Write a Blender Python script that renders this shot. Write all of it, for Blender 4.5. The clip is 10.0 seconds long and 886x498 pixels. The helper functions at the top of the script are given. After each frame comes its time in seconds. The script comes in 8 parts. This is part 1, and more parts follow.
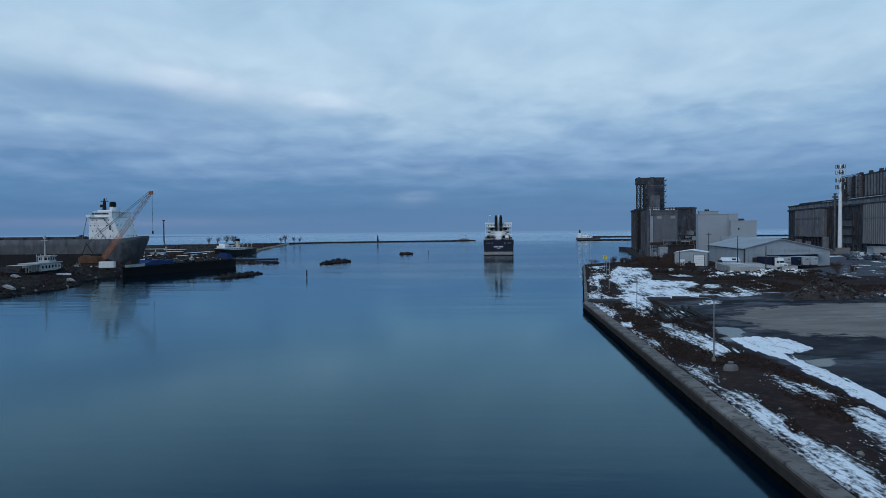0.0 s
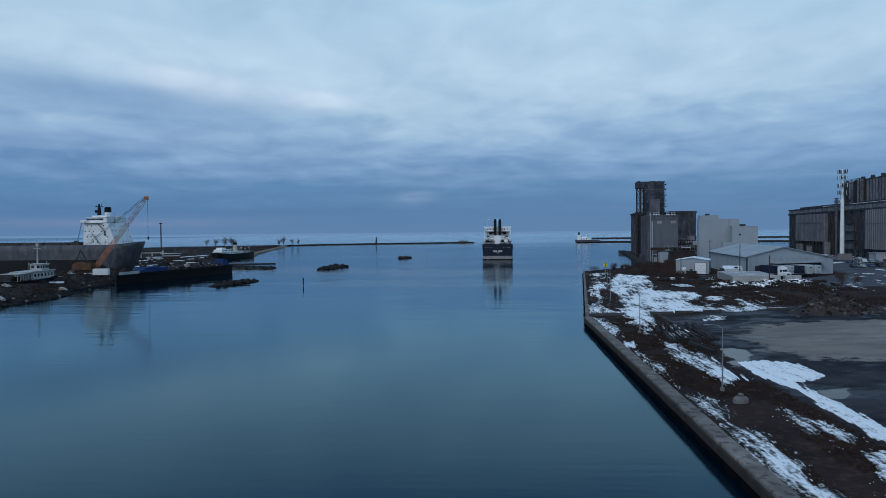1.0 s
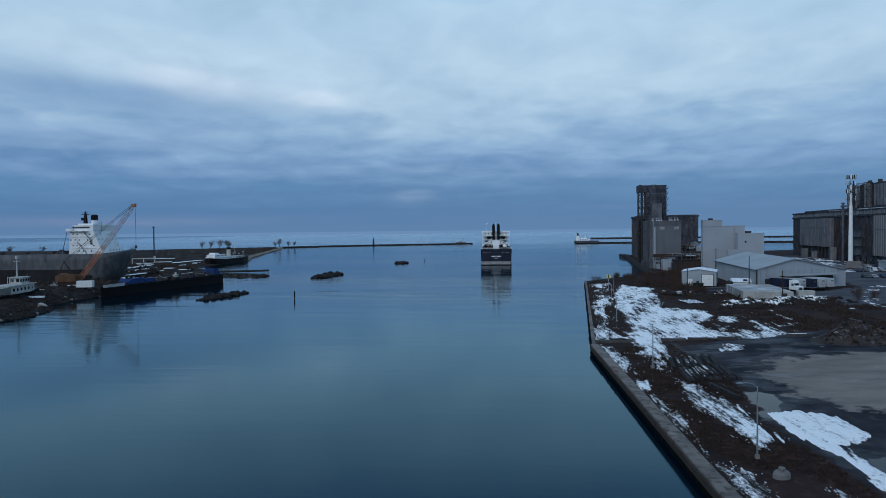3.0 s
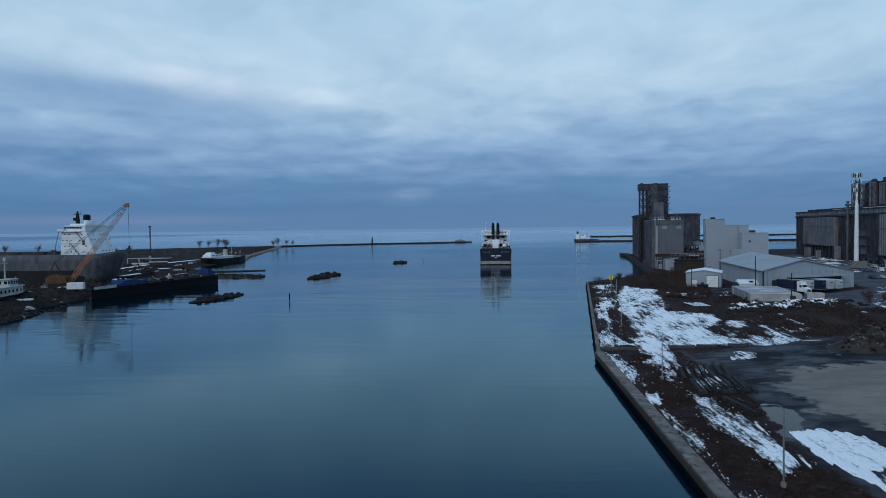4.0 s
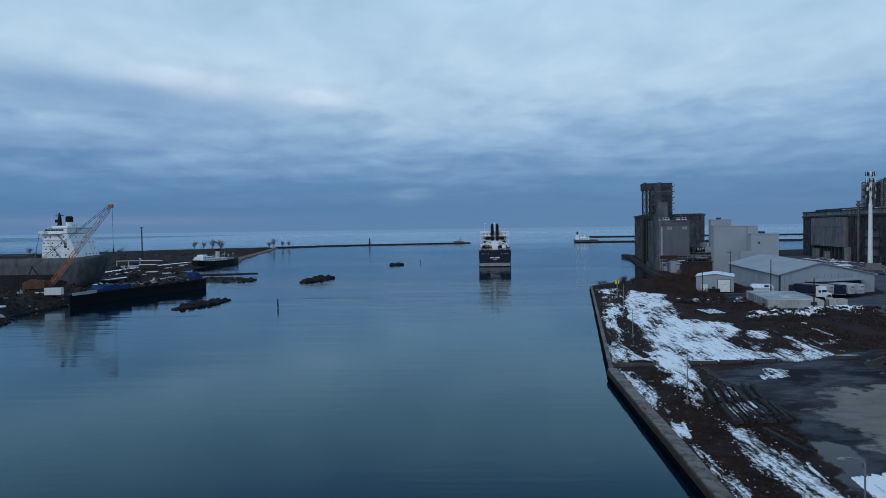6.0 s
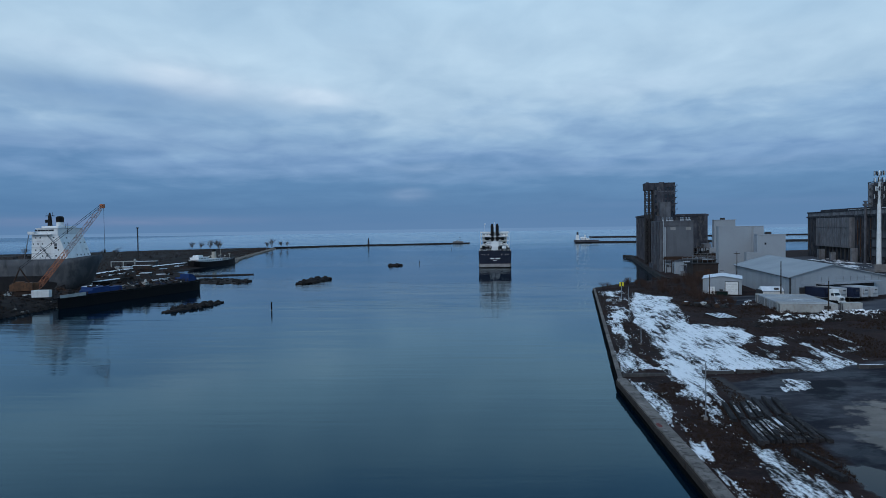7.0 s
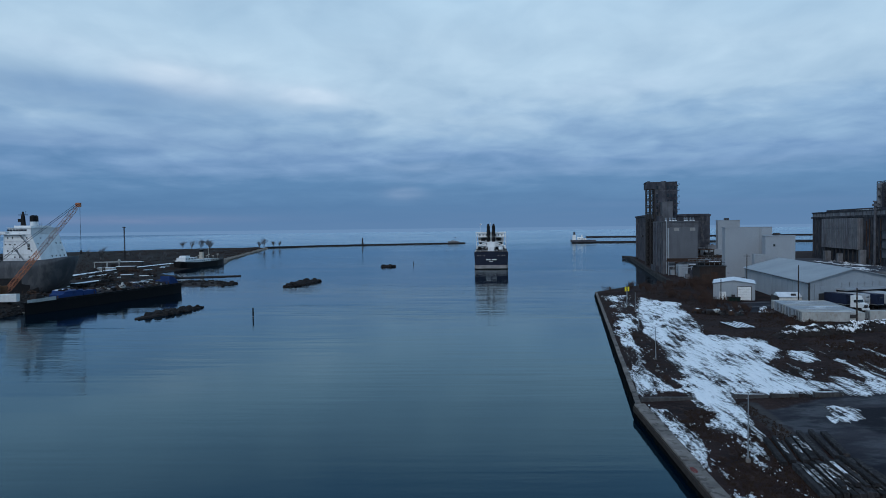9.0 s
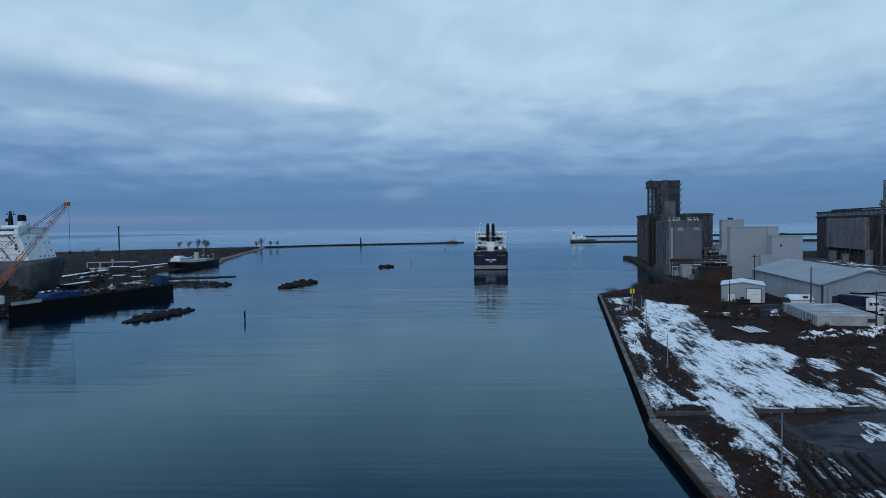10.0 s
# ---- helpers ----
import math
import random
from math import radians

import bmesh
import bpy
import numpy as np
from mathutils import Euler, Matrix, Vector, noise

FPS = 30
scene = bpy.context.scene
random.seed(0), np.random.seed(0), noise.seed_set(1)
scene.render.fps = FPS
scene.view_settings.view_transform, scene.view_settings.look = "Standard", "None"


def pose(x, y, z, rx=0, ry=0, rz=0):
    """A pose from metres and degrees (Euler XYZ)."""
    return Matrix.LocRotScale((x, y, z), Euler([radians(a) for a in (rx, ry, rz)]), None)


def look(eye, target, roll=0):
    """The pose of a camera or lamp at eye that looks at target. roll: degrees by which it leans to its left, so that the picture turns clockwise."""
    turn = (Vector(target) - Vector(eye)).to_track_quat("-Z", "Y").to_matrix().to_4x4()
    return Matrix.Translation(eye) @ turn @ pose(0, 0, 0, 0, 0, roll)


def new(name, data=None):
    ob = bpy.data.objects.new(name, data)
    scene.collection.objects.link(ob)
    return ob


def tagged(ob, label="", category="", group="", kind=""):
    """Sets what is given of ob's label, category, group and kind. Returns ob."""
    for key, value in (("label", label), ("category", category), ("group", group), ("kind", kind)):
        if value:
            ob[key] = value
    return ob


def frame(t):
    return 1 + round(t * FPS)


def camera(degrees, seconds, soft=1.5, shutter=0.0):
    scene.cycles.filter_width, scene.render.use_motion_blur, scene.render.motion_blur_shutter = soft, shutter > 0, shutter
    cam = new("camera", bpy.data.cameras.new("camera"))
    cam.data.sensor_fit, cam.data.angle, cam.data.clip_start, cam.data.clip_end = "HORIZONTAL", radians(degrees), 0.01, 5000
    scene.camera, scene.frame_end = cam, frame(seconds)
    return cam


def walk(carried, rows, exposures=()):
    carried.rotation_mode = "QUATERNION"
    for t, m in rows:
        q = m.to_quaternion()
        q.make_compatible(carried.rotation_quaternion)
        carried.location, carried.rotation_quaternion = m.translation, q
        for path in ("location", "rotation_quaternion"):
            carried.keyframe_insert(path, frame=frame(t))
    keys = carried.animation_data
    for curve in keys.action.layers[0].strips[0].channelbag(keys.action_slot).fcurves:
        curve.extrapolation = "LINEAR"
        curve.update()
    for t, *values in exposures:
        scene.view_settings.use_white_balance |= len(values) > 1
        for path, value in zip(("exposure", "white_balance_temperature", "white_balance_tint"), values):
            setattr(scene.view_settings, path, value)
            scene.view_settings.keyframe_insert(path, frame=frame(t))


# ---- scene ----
cam = camera(67.9, 10.0, soft=0.5)
PATH = [
    (0, (-0.141, 3.081, 18.099), (-0.229, 5.078, 18.046), -0.5),
    (0.5, (-0.007, 4.675, 19.502), (-0.093, 6.672, 19.448), -0.5),
    (1, (0.01, 6.554, 20.843), (-0.075, 8.552, 20.791), -0.5),
    (1.5, (-0.022, 8.782, 22.149), (-0.105, 10.78, 22.097), -0.6),
    (2, (0.056, 11.259, 23.414), (-0.025, 13.257, 23.365), -0.6),
    (2.5, (0.089, 13.808, 24.578), (0.009, 15.806, 24.526), -0.6),
    (4, (0.121, 22.348, 26.392), (0.044, 24.345, 26.329), -0.7),
    (4.5, (0.15, 25.246, 26.394), (0.075, 27.243, 26.331), -0.7),
    (5, (0.11, 28.362, 26.427), (0.036, 30.359, 26.366), -0.7),
    (5.5, (0.25, 31.631, 26.687), (0.176, 33.629, 26.625), -0.8),
    (7, (0.117, 42.031, 27.12), (0.046, 44.029, 27.058), -0.8),
    (7.5, (0.099, 45.386, 27.19), (0.029, 47.383, 27.127), -0.8),
    (8, (0.199, 49.163, 27.243), (0.13, 51.161, 27.181), -0.7),
    (8.5, (0.193, 52.533, 27.403), (0.129, 54.531, 27.339), -0.7),
    (9, (0.136, 56.228, 27.574), (0.079, 58.226, 27.51), -0.7),
    (9.5, (0.047, 59.644, 27.675), (-0.008, 61.642, 27.61), -0.7),
    (10, (-0.1, 63.461, 27.743), (-0.153, 65.46, 27.677), -0.7),
]
walk(cam, [(t, look(e, g, roll)) for t, e, g, roll in PATH], [(0, 0.0, 6150, 10), (10, 0.0, 6150, 10)])

# ---- overcast dusk sky: cloud layers over a weak sky texture, one soft sun ----
world = bpy.data.worlds.new("overcast_sky")
scene.world = world
world.use_nodes = True
wt = world.node_tree
wt.nodes.clear()


def wmath(op, a, b=None, clamp=False):
    n = wt.nodes.new("ShaderNodeMath")
    n.operation = op
    n.use_clamp = clamp
    for i, v in enumerate((a, b)):
        if v is None:
            continue
        if isinstance(v, (int, float)):
            n.inputs[i].default_value = v
        else:
            wt.links.new(v, n.inputs[i])
    return n.outputs[0]


def wmix(fac, a, b, blend="MIX"):
    n = wt.nodes.new("ShaderNodeMix")
    n.data_type = "RGBA"
    n.blend_type = blend
    n.clamp_factor = True
    for sock, v in ((n.inputs[0], fac), (n.inputs[6], a), (n.inputs[7], b)):
        if isinstance(v, (int, float)):
            sock.default_value = v
        elif isinstance(v, tuple):
            sock.default_value = (*v, 1)
        else:
            wt.links.new(v, sock)
    return n.outputs[2]


def wramp(fac, stops):
    n = wt.nodes.new("ShaderNodeValToRGB")
    el = n.color_ramp.elements
    el[0].position, el[0].color = stops[0][0], (*stops[0][1], 1)
    el[1].position, el[1].color = stops[-1][0], (*stops[-1][1], 1)
    for p, c in stops[1:-1]:
        e = el.new(p)
        e.color = (*c, 1)
    wt.links.new(fac, n.inputs[0])
    return n.outputs[0]


wco = wt.nodes.new("ShaderNodeTexCoord").outputs["Generated"]
wsep = wt.nodes.new("ShaderNodeSeparateXYZ")
wt.links.new(wco, wsep.inputs[0])
dx, dy, dz = wsep.outputs
azim = wmath("ARCTAN2", dx, dy)
up = wmath("MAXIMUM", dz, 0.0)


def wnoise(sx, sy, off, detail=6.0, rough=0.55, distort=0.0, flat=0.1):
    """Cloud noise on a layer overhead: drawn out towards the horizon."""
    den = wmath("ADD", up, flat)
    comb = wt.nodes.new("ShaderNodeCombineXYZ")
    wt.links.new(wmath("MULTIPLY", wmath("DIVIDE", dx, den), sx), comb.inputs[0])
    wt.links.new(wmath("MULTIPLY", wmath("DIVIDE", dy, den), sy), comb.inputs[1])
    comb.inputs[2].default_value = off
    n = wt.nodes.new("ShaderNodeTexNoise")
    n.inputs["Scale"].default_value = 1.0
    n.inputs["Detail"].default_value = detail
    n.inputs["Roughness"].default_value = rough
    n.inputs["Distortion"].default_value = distort
    wt.links.new(comb.outputs[0], n.inputs["Vector"])
    return n.outputs["Fac"]


big = wnoise(0.75, 1.1, 3.1, 5.0, 0.5, 0.3)
fine = wnoise(3.2, 2.8, 8.7, 5.0, 0.5, 0.3, 0.13)
lift = wmath("ADD", wmath("MULTIPLY", wmath("SUBTRACT", big, 0.5), 0.115),
             wmath("MULTIPLY", wmath("SUBTRACT", fine, 0.5), 0.085))
lift = wmath("MULTIPLY", lift, wmath("MULTIPLY", dz, 9.0, True))
height = wmath("ADD", wmath("MAXIMUM", dz, -0.02), lift)
clouds = wramp(wmath("MULTIPLY", wmath("ADD", height, 0.02), 2.0), [
    (0.000, (0.105, 0.215, 0.385)), (0.040, (0.105, 0.215, 0.390)), (0.065, (0.088, 0.200, 0.380)),
    (0.105, (0.072, 0.187, 0.370)), (0.170, (0.095, 0.220, 0.410)), (0.245, (0.180, 0.310, 0.515)),
    (0.330, (0.285, 0.440, 0.620)), (0.400, (0.420, 0.575, 0.710)), (0.520, (0.475, 0.635, 0.760)), (0.68, (0.44, 0.615, 0.755)),
    (0.78, (0.27, 0.46, 0.66)), (0.88, (0.205, 0.385, 0.60)), (1.0, (0.19, 0.36, 0.575))])


def streak(az, el, w, h, tilt=0.0):
    """A soft lengthwise brightening of the cloud sheet at that bearing and height, torn by the cloud noise."""
    a = wmath("SUBTRACT", azim, az)
    e = wmath("SUBTRACT", wmath("SUBTRACT", dz, el), wmath("MULTIPLY", a, tilt))
    r = wmath("ADD", wmath("POWER", wmath("ABSOLUTE", wmath("DIVIDE", a, w)), 2.0),
              wmath("POWER", wmath("ABSOLUTE", wmath("DIVIDE", e, h)), 2.0))
    g = wmath("DIVIDE", 1.0, wmath("ADD", wmath("MULTIPLY", r, r), 1.0))
    return wmath("MULTIPLY", g, wmath("ADD", wmath("MULTIPLY", fine, 1.4), 0.15))


for az, el, w, h, tilt, power, tone in (
        (-0.40, 0.207, 0.070, 0.019, -0.10, 0.80, (0.70, 0.79, 0.87)),
        (-0.225, 0.193, 0.045, 0.011, -0.05, 1.0, (0.72, 0.82, 0.90)),
        (-0.30, 0.198, 0.14, 0.013, -0.08, 0.5, (0.60, 0.73, 0.84)),
        (0.225, 0.198, 0.10, 0.013, 0.03, 0.42, (0.52, 0.66, 0.79)),
        (-0.56, 0.236, 0.05, 0.014, 0.0, 0.38, (0.52, 0.66, 0.79)),
        (0.06, 0.150, 0.20, 0.020, 0.03, 0.28, (0.36, 0.50, 0.66)),
        (-0.06, 0.092, 0.06, 0.008, 0.0, 0.22, (0.30, 0.42, 0.58)),
        (-0.086, 0.053, 0.030, 0.010, 0.0, 0.40, (0.24, 0.34, 0.52)),
        (-0.50, 0.185, 0.22, 0.022, -0.05, 0.70, (0.165, 0.300, 0.500)),
        (-0.55, 0.135, 0.25, 0.015, 0.02, 0.35, (0.27, 0.40, 0.58)),
        (-0.50, 0.016, 0.16, 0.006, 0.0, 0.45, (0.205, 0.262, 0.430)),
        (-0.30, 0.120, 0.30, 0.006, 0.01, 0.35, (0.28, 0.42, 0.60)),
        (0.30, 0.085, 0.20, 0.006, 0.01, 0.35, (0.24, 0.37, 0.57)),
        (0.35, 0.032, 0.25, 0.005, 0.0, 0.25, (0.130, 0.235, 0.430))):
    clouds = wmix(wmath("MULTIPLY", streak(az, el, w, h, tilt), power), clouds, tone)

mottle = wnoise(4.6, 3.8, 21.3, 5.0, 0.5, 0.4, 0.22)
mottle = wmath("MULTIPLY", wmath("ADD", wmath("SUBTRACT", mottle, 0.5), wmath("MULTIPLY", wmath("SUBTRACT", fine, 0.5), 0.6)), 0.42)
mottle = wmath("MULTIPLY", mottle, wmath("MULTIPLY", dz, 6.0, True))
mott = wt.nodes.new("ShaderNodeCombineXYZ")
for i in range(3):
    wt.links.new(wmath("ADD", wmath("MULTIPLY", mottle, (1.15, 0.9, 0.65)[i]), 1.0), mott.inputs[i])
clouds = wmix(1.0, clouds, mott.outputs[0], "MULTIPLY")
sky = wt.nodes.new("ShaderNodeTexSky")
sky.sky_type = "NISHITA"
sky.sun_disc = False
sky.sun_elevation, sky.sun_rotation = radians(35.7), radians(-150)
clear = wmix(1.0, sky.outputs[0], (0.10, 0.10, 0.10), "MULTIPLY")
whole = wmix(0.93, clear, clouds)
# the lake goes on below the skyline
sea = wmath("LESS_THAN", dz, -0.0006)
whole = wmix(sea, whole, (0.15, 0.26, 0.425))
wbg = wt.nodes.new("ShaderNodeBackground")
wbg.inputs[1].default_value = 1.0
wt.links.new(whole, wbg.inputs[0])
wout = wt.nodes.new("ShaderNodeOutputWorld")
wt.links.new(wbg.outputs[0], wout.inputs[0])

sun = new("sun", bpy.data.lights.new("sun", "SUN"))
sun.data.energy, sun.data.angle, sun.data.color = 0.95, radians(25), (0.97, 0.95, 0.94)
sun.matrix_world = look((0, 0, 100), (70, 120, 0))

# ---- materials ----
def material(name, c1, c2, rough=0.8, metal=0.0, scale=0.5, fine=6.0, streaks=0.0, bump=0.3, c3=None, spots=0.0, vary=0.0, spec=0.12):
    """Two tones mixed by a large and a fine noise at real-world size; streaks run down walls; c3 shows in patches (rust, dirt)."""
    m = bpy.data.materials.new(name)
    m.use_nodes = True
    nt = m.node_tree
    bs = nt.nodes["Principled BSDF"]
    bs.inputs["Roughness"].default_value = rough
    bs.inputs["Metallic"].default_value = metal
    bs.inputs["Specular IOR Level"].default_value = spec
    geo = nt.nodes.new("ShaderNodeNewGeometry")

    def tex(sc, vec=(1, 1, 1), detail=4.0, ro=0.6):
        mp = nt.nodes.new("ShaderNodeMapping")
        mp.inputs["Scale"].default_value = vec
        nt.links.new(geo.outputs["Position"], mp.inputs[0])
        n = nt.nodes.new("ShaderNodeTexNoise")
        n.inputs["Scale"].default_value, n.inputs["Detail"].default_value, n.inputs["Roughness"].default_value = sc, detail, ro
        nt.links.new(mp.outputs[0], n.inputs["Vector"])
        return n.outputs["Fac"]

    def ramp(f, lo, hi):
        r = nt.nodes.new("ShaderNodeMapRange")
        r.inputs[1].default_value, r.inputs[2].default_value = lo, hi
        nt.links.new(f, r.inputs[0])
        return r.outputs[0]

    def mix(f, a, b):
        n = nt.nodes.new("ShaderNodeMix")
        n.data_type = "RGBA"
        for s, v in ((n.inputs[0], f), (n.inputs[6], a), (n.inputs[7], b)):
            if isinstance(v, tuple):
                s.default_value = (*v, 1)
            elif isinstance(v, float):
                s.default_value = v
            else:
                nt.links.new(v, s)
        return n.outputs[2]

    col = mix(ramp(tex(scale), 0.35, 0.65), c1, c2)
    f = tex(fine, detail=3.0)
    mean = tuple((a + b) / 2 * 0.72 for a, b in zip(c1, c2))
    lo = nt.nodes.new("ShaderNodeMath")
    lo.operation = "MULTIPLY"
    lo.inputs[1].default_value = 0.55
    nt.links.new(ramp(f, 0.45, 0.75), lo.inputs[0])
    col = mix(lo.outputs[0], col, mean)
    if streaks:
        s = nt.nodes.new("ShaderNodeMath")
        s.operation = "MULTIPLY"
        s.inputs[1].default_value = streaks
        nt.links.new(ramp(tex(1.0, (0.28, 0.28, 0.035), 5.0), 0.50, 0.78), s.inputs[0])
        col = mix(s.outputs[0], col, tuple(v * 0.35 for v in c2))
    if c3:
        s = nt.nodes.new("ShaderNodeMath")
        s.operation = "MULTIPLY"
        s.inputs[1].default_value = spots
        nt.links.new(ramp(tex(scale * 2.7, (1, 1, 0.5), 6.0), 0.52, 0.62), s.inputs[0])
        col = mix(s.outputs[0], col, c3)
    if vary:
        oi = nt.nodes.new("ShaderNodeObjectInfo")
        hv = nt.nodes.new("ShaderNodeHueSaturation")
        nt.links.new(ramp(oi.outputs["Random"], -0.0, 1.0), hv.inputs["Fac"])
        hv.inputs["Value"].default_value = 1.0 - vary
        hv.inputs["Saturation"].default_value = 0.9
        nt.links.new(col, hv.inputs["Color"])
        col = hv.outputs[0]
    nt.links.new(col, bs.inputs["Base Color"])
    if bump:
        b = nt.nodes.new("ShaderNodeBump")
        b.inputs["Strength"].default_value, b.inputs["Distance"].default_value = bump, 0.05
        nt.links.new(f, b.inputs["Height"])
        nt.links.new(b.outputs[0], bs.inputs["Normal"])
    return m


CONCRETE = material("concrete", (0.24, 0.228, 0.222), (0.165, 0.157, 0.154), 0.9, scale=0.25, streaks=0.55, c3=(0.11, 0.08, 0.06), spots=0.25)
CAP = material("quay_concrete", (0.29, 0.252, 0.222), (0.165, 0.142, 0.126), 0.9, scale=0.4, fine=5, c3=(0.05, 0.04, 0.033), spots=0.65, vary=0.3, bump=0.7)
CONCRETE_DARK = material("sooty_concrete", (0.086, 0.088, 0.104), (0.045, 0.046, 0.056), 0.92, scale=0.14, streaks=0.7, c3=(0.19, 0.183, 0.175), spots=0.35)
CONCRETE_MID = material("stained_concrete", (0.140, 0.144, 0.158), (0.090, 0.093, 0.104), 0.9, scale=0.2, streaks=0.6, c3=(0.06, 0.052, 0.048), spots=0.35)
HEAP = material("demolition_rubble", (0.068, 0.055, 0.049), (0.034, 0.028, 0.026), 0.95, scale=0.6, fine=3, bump=0.8, vary=0.35)
TRAILER_GREY = material("grimy_trailer_white", (0.52, 0.535, 0.545), (0.42, 0.435, 0.45), 0.55, scale=0.4, streaks=0.4, bump=0.05, c3=(0.25, 0.22, 0.2), spots=0.25)
RED_PAINT = material("faded_red_paint", (0.22, 0.035, 0.03), (0.12, 0.04, 0.035), 0.8, scale=2.0, c3=(0.2, 0.17, 0.15), spots=0.6)
BARRIER = material("dirty_barrier_concrete", (0.085, 0.080, 0.078), (0.045, 0.043, 0.043), 0.9, scale=0.5, streaks=0.5, c3=(0.15, 0.145, 0.14), spots=0.3, bump=0.6)
CONCRETE_PALE = material("pale_concrete", (0.31, 0.30, 0.288), (0.25, 0.242, 0.232), 0.9, scale=0.1, streaks=0.45)
TERMINAL = material("black_stained_concrete", (0.064, 0.064, 0.074), (0.030, 0.0305, 0.037), 0.92, scale=0.16, streaks=0.75, c3=(0.13, 0.123, 0.118), spots=0.4)
BAY_SHEET = material("weathered_bay_sheet", (0.235, 0.237, 0.250), (0.140, 0.143, 0.154), 0.85, scale=0.22, streaks=0.75, c3=(0.07, 0.055, 0.045), spots=0.35)
RENDERED = material("smoke_grey_render", (0.142, 0.147, 0.162), (0.116, 0.121, 0.134), 0.9, scale=0.1, streaks=0.45)
WALL_DARK = material("near_black_wall", (0.003, 0.003, 0.0035), (0.006, 0.0055, 0.005), 0.85, scale=0.6, streaks=0.5, spec=0.02)
DARK_WHARF = material("sooty_wharf_concrete", (0.045, 0.041, 0.040), (0.02, 0.0185, 0.019), 0.92, scale=0.3, streaks=0.5, c3=(0.16, 0.155, 0.15), spots=0.3)
EARTH = material("earth", (0.030, 0.022, 0.0187), (0.0145, 0.0117, 0.011), 0.95, scale=0.09, c3=(0.042, 0.031, 0.024), spots=0.5)
CLAD = material("grey_cladding", (0.355, 0.385, 0.41), (0.30, 0.325, 0.35), 0.6, scale=0.08, streaks=0.3, bump=0.05)
CLAD_ROOF = material("grey_roof_sheet", (0.35, 0.37, 0.385), (0.29, 0.31, 0.325), 0.6, scale=0.08, streaks=0.0, bump=0.05)
WHITE_CLAD = material("white_cladding", (0.345, 0.375, 0.405), (0.31, 0.335, 0.362), 0.6, scale=0.07, streaks=0.07, bump=0.05)
WHITE = material("white_paint", (0.82, 0.82, 0.80), (0.74, 0.74, 0.72), 0.55, scale=0.5, streaks=0.2, bump=0.05, c3=(0.28, 0.17, 0.10), spots=0.12)
WHITE_SHIP = material("ship_white", (0.86, 0.86, 0.85), (0.78, 0.78, 0.77), 0.55, scale=0.3, streaks=0.25, bump=0.05, c3=(0.3, 0.2, 0.13), spots=0.12)
CREAM = material("faded_buff_paint", (0.50, 0.45, 0.38), (0.42, 0.38, 0.32), 0.6, scale=0.4, streaks=0.3)
SNOW = material("snow", (0.84, 0.86, 0.88), (0.74, 0.76, 0.79), 0.75, scale=0.6, fine=3.0, bump=0.6, spec=0.2)
SNOW_ROOF = material("snow_on_roof", (0.80, 0.82, 0.84), (0.66, 0.69, 0.72), 0.75, scale=0.4, bump=0.3, spec=0.2)
STEEL_DARK = material("dark_steel", (0.035, 0.036, 0.04), (0.055, 0.05, 0.048), 0.6, 0.0, scale=0.6)
STEEL = material("galvanised_steel", (0.33, 0.34, 0.35), (0.26, 0.27, 0.28), 0.45, 0.7, scale=1.0)
RUST = material("rusty_steel", (0.072, 0.043, 0.031), (0.043, 0.029, 0.023), 0.85, scale=0.7, streaks=0.3)
BROWN_CLAD = material("brown_cladding", (0.055, 0.042, 0.037), (0.036, 0.029, 0.027), 0.8, scale=0.4, streaks=0.4)
ORANGE = material("crane_orange", (0.55, 0.20, 0.10), (0.42, 0.15, 0.075), 0.65, scale=0.5, c3=(0.2, 0.09, 0.05), spots=0.4)
CRANE_DULL = material("dull_crane_paint", (0.20, 0.10, 0.055), (0.12, 0.065, 0.04), 0.75, scale=0.5, c3=(0.07, 0.04, 0.03), spots=0.5)
BOOM_PALE = material("faded_boom_paint", (0.40, 0.26, 0.22), (0.32, 0.21, 0.18), 0.7, scale=0.5)
HULL_GREY = material("weathered_grey_hull", (0.105, 0.108, 0.116), (0.08, 0.083, 0.09), 0.65, scale=0.12, streaks=0.75, c3=(0.17, 0.165, 0.165), spots=0.4)
HULL_LOW = material("lower_hull", (0.026, 0.025, 0.027), (0.018, 0.0175, 0.019), 0.75, scale=0.2, streaks=0.4, c3=(0.045, 0.036, 0.032), spots=0.3)
HULL_BLUE = material("navy_hull", (0.021, 0.026, 0.044), (0.016, 0.020, 0.034), 0.5, scale=0.3, streaks=0.3, bump=0.1)
HULL_BLACK = material("black_hull", (0.0055, 0.0055, 0.0068), (0.0085, 0.008, 0.0082), 0.6, scale=0.3, streaks=0.3, c3=(0.016, 0.012, 0.0105), spots=0.3)
BOOT = material("worn_boot_topping", (0.36, 0.35, 0.34), (0.24, 0.22, 0.21), 0.7, scale=0.5, streaks=0.5, c3=(0.12, 0.08, 0.06), spots=0.5)
DECK = material("deck_plate", (0.06, 0.052, 0.05), (0.04, 0.036, 0.036), 0.85, scale=0.4, c3=(0.09, 0.06, 0.045), spots=0.4)
BLUE = material("blue_paint", (0.017, 0.046, 0.155), (0.012, 0.030, 0.10), 0.55, scale=0.5, streaks=0.3)
NAVY = material("navy_trailer", (0.02, 0.028, 0.055), (0.016, 0.02, 0.04), 0.45, scale=0.5)
BLACK = material("black_paint", (0.010, 0.010, 0.011), (0.016, 0.015, 0.015), 0.5, scale=0.8, bump=0.05)
RUBBER = material("rubber", (0.015, 0.015, 0.016), (0.022, 0.021, 0.021), 0.85, scale=2.0)
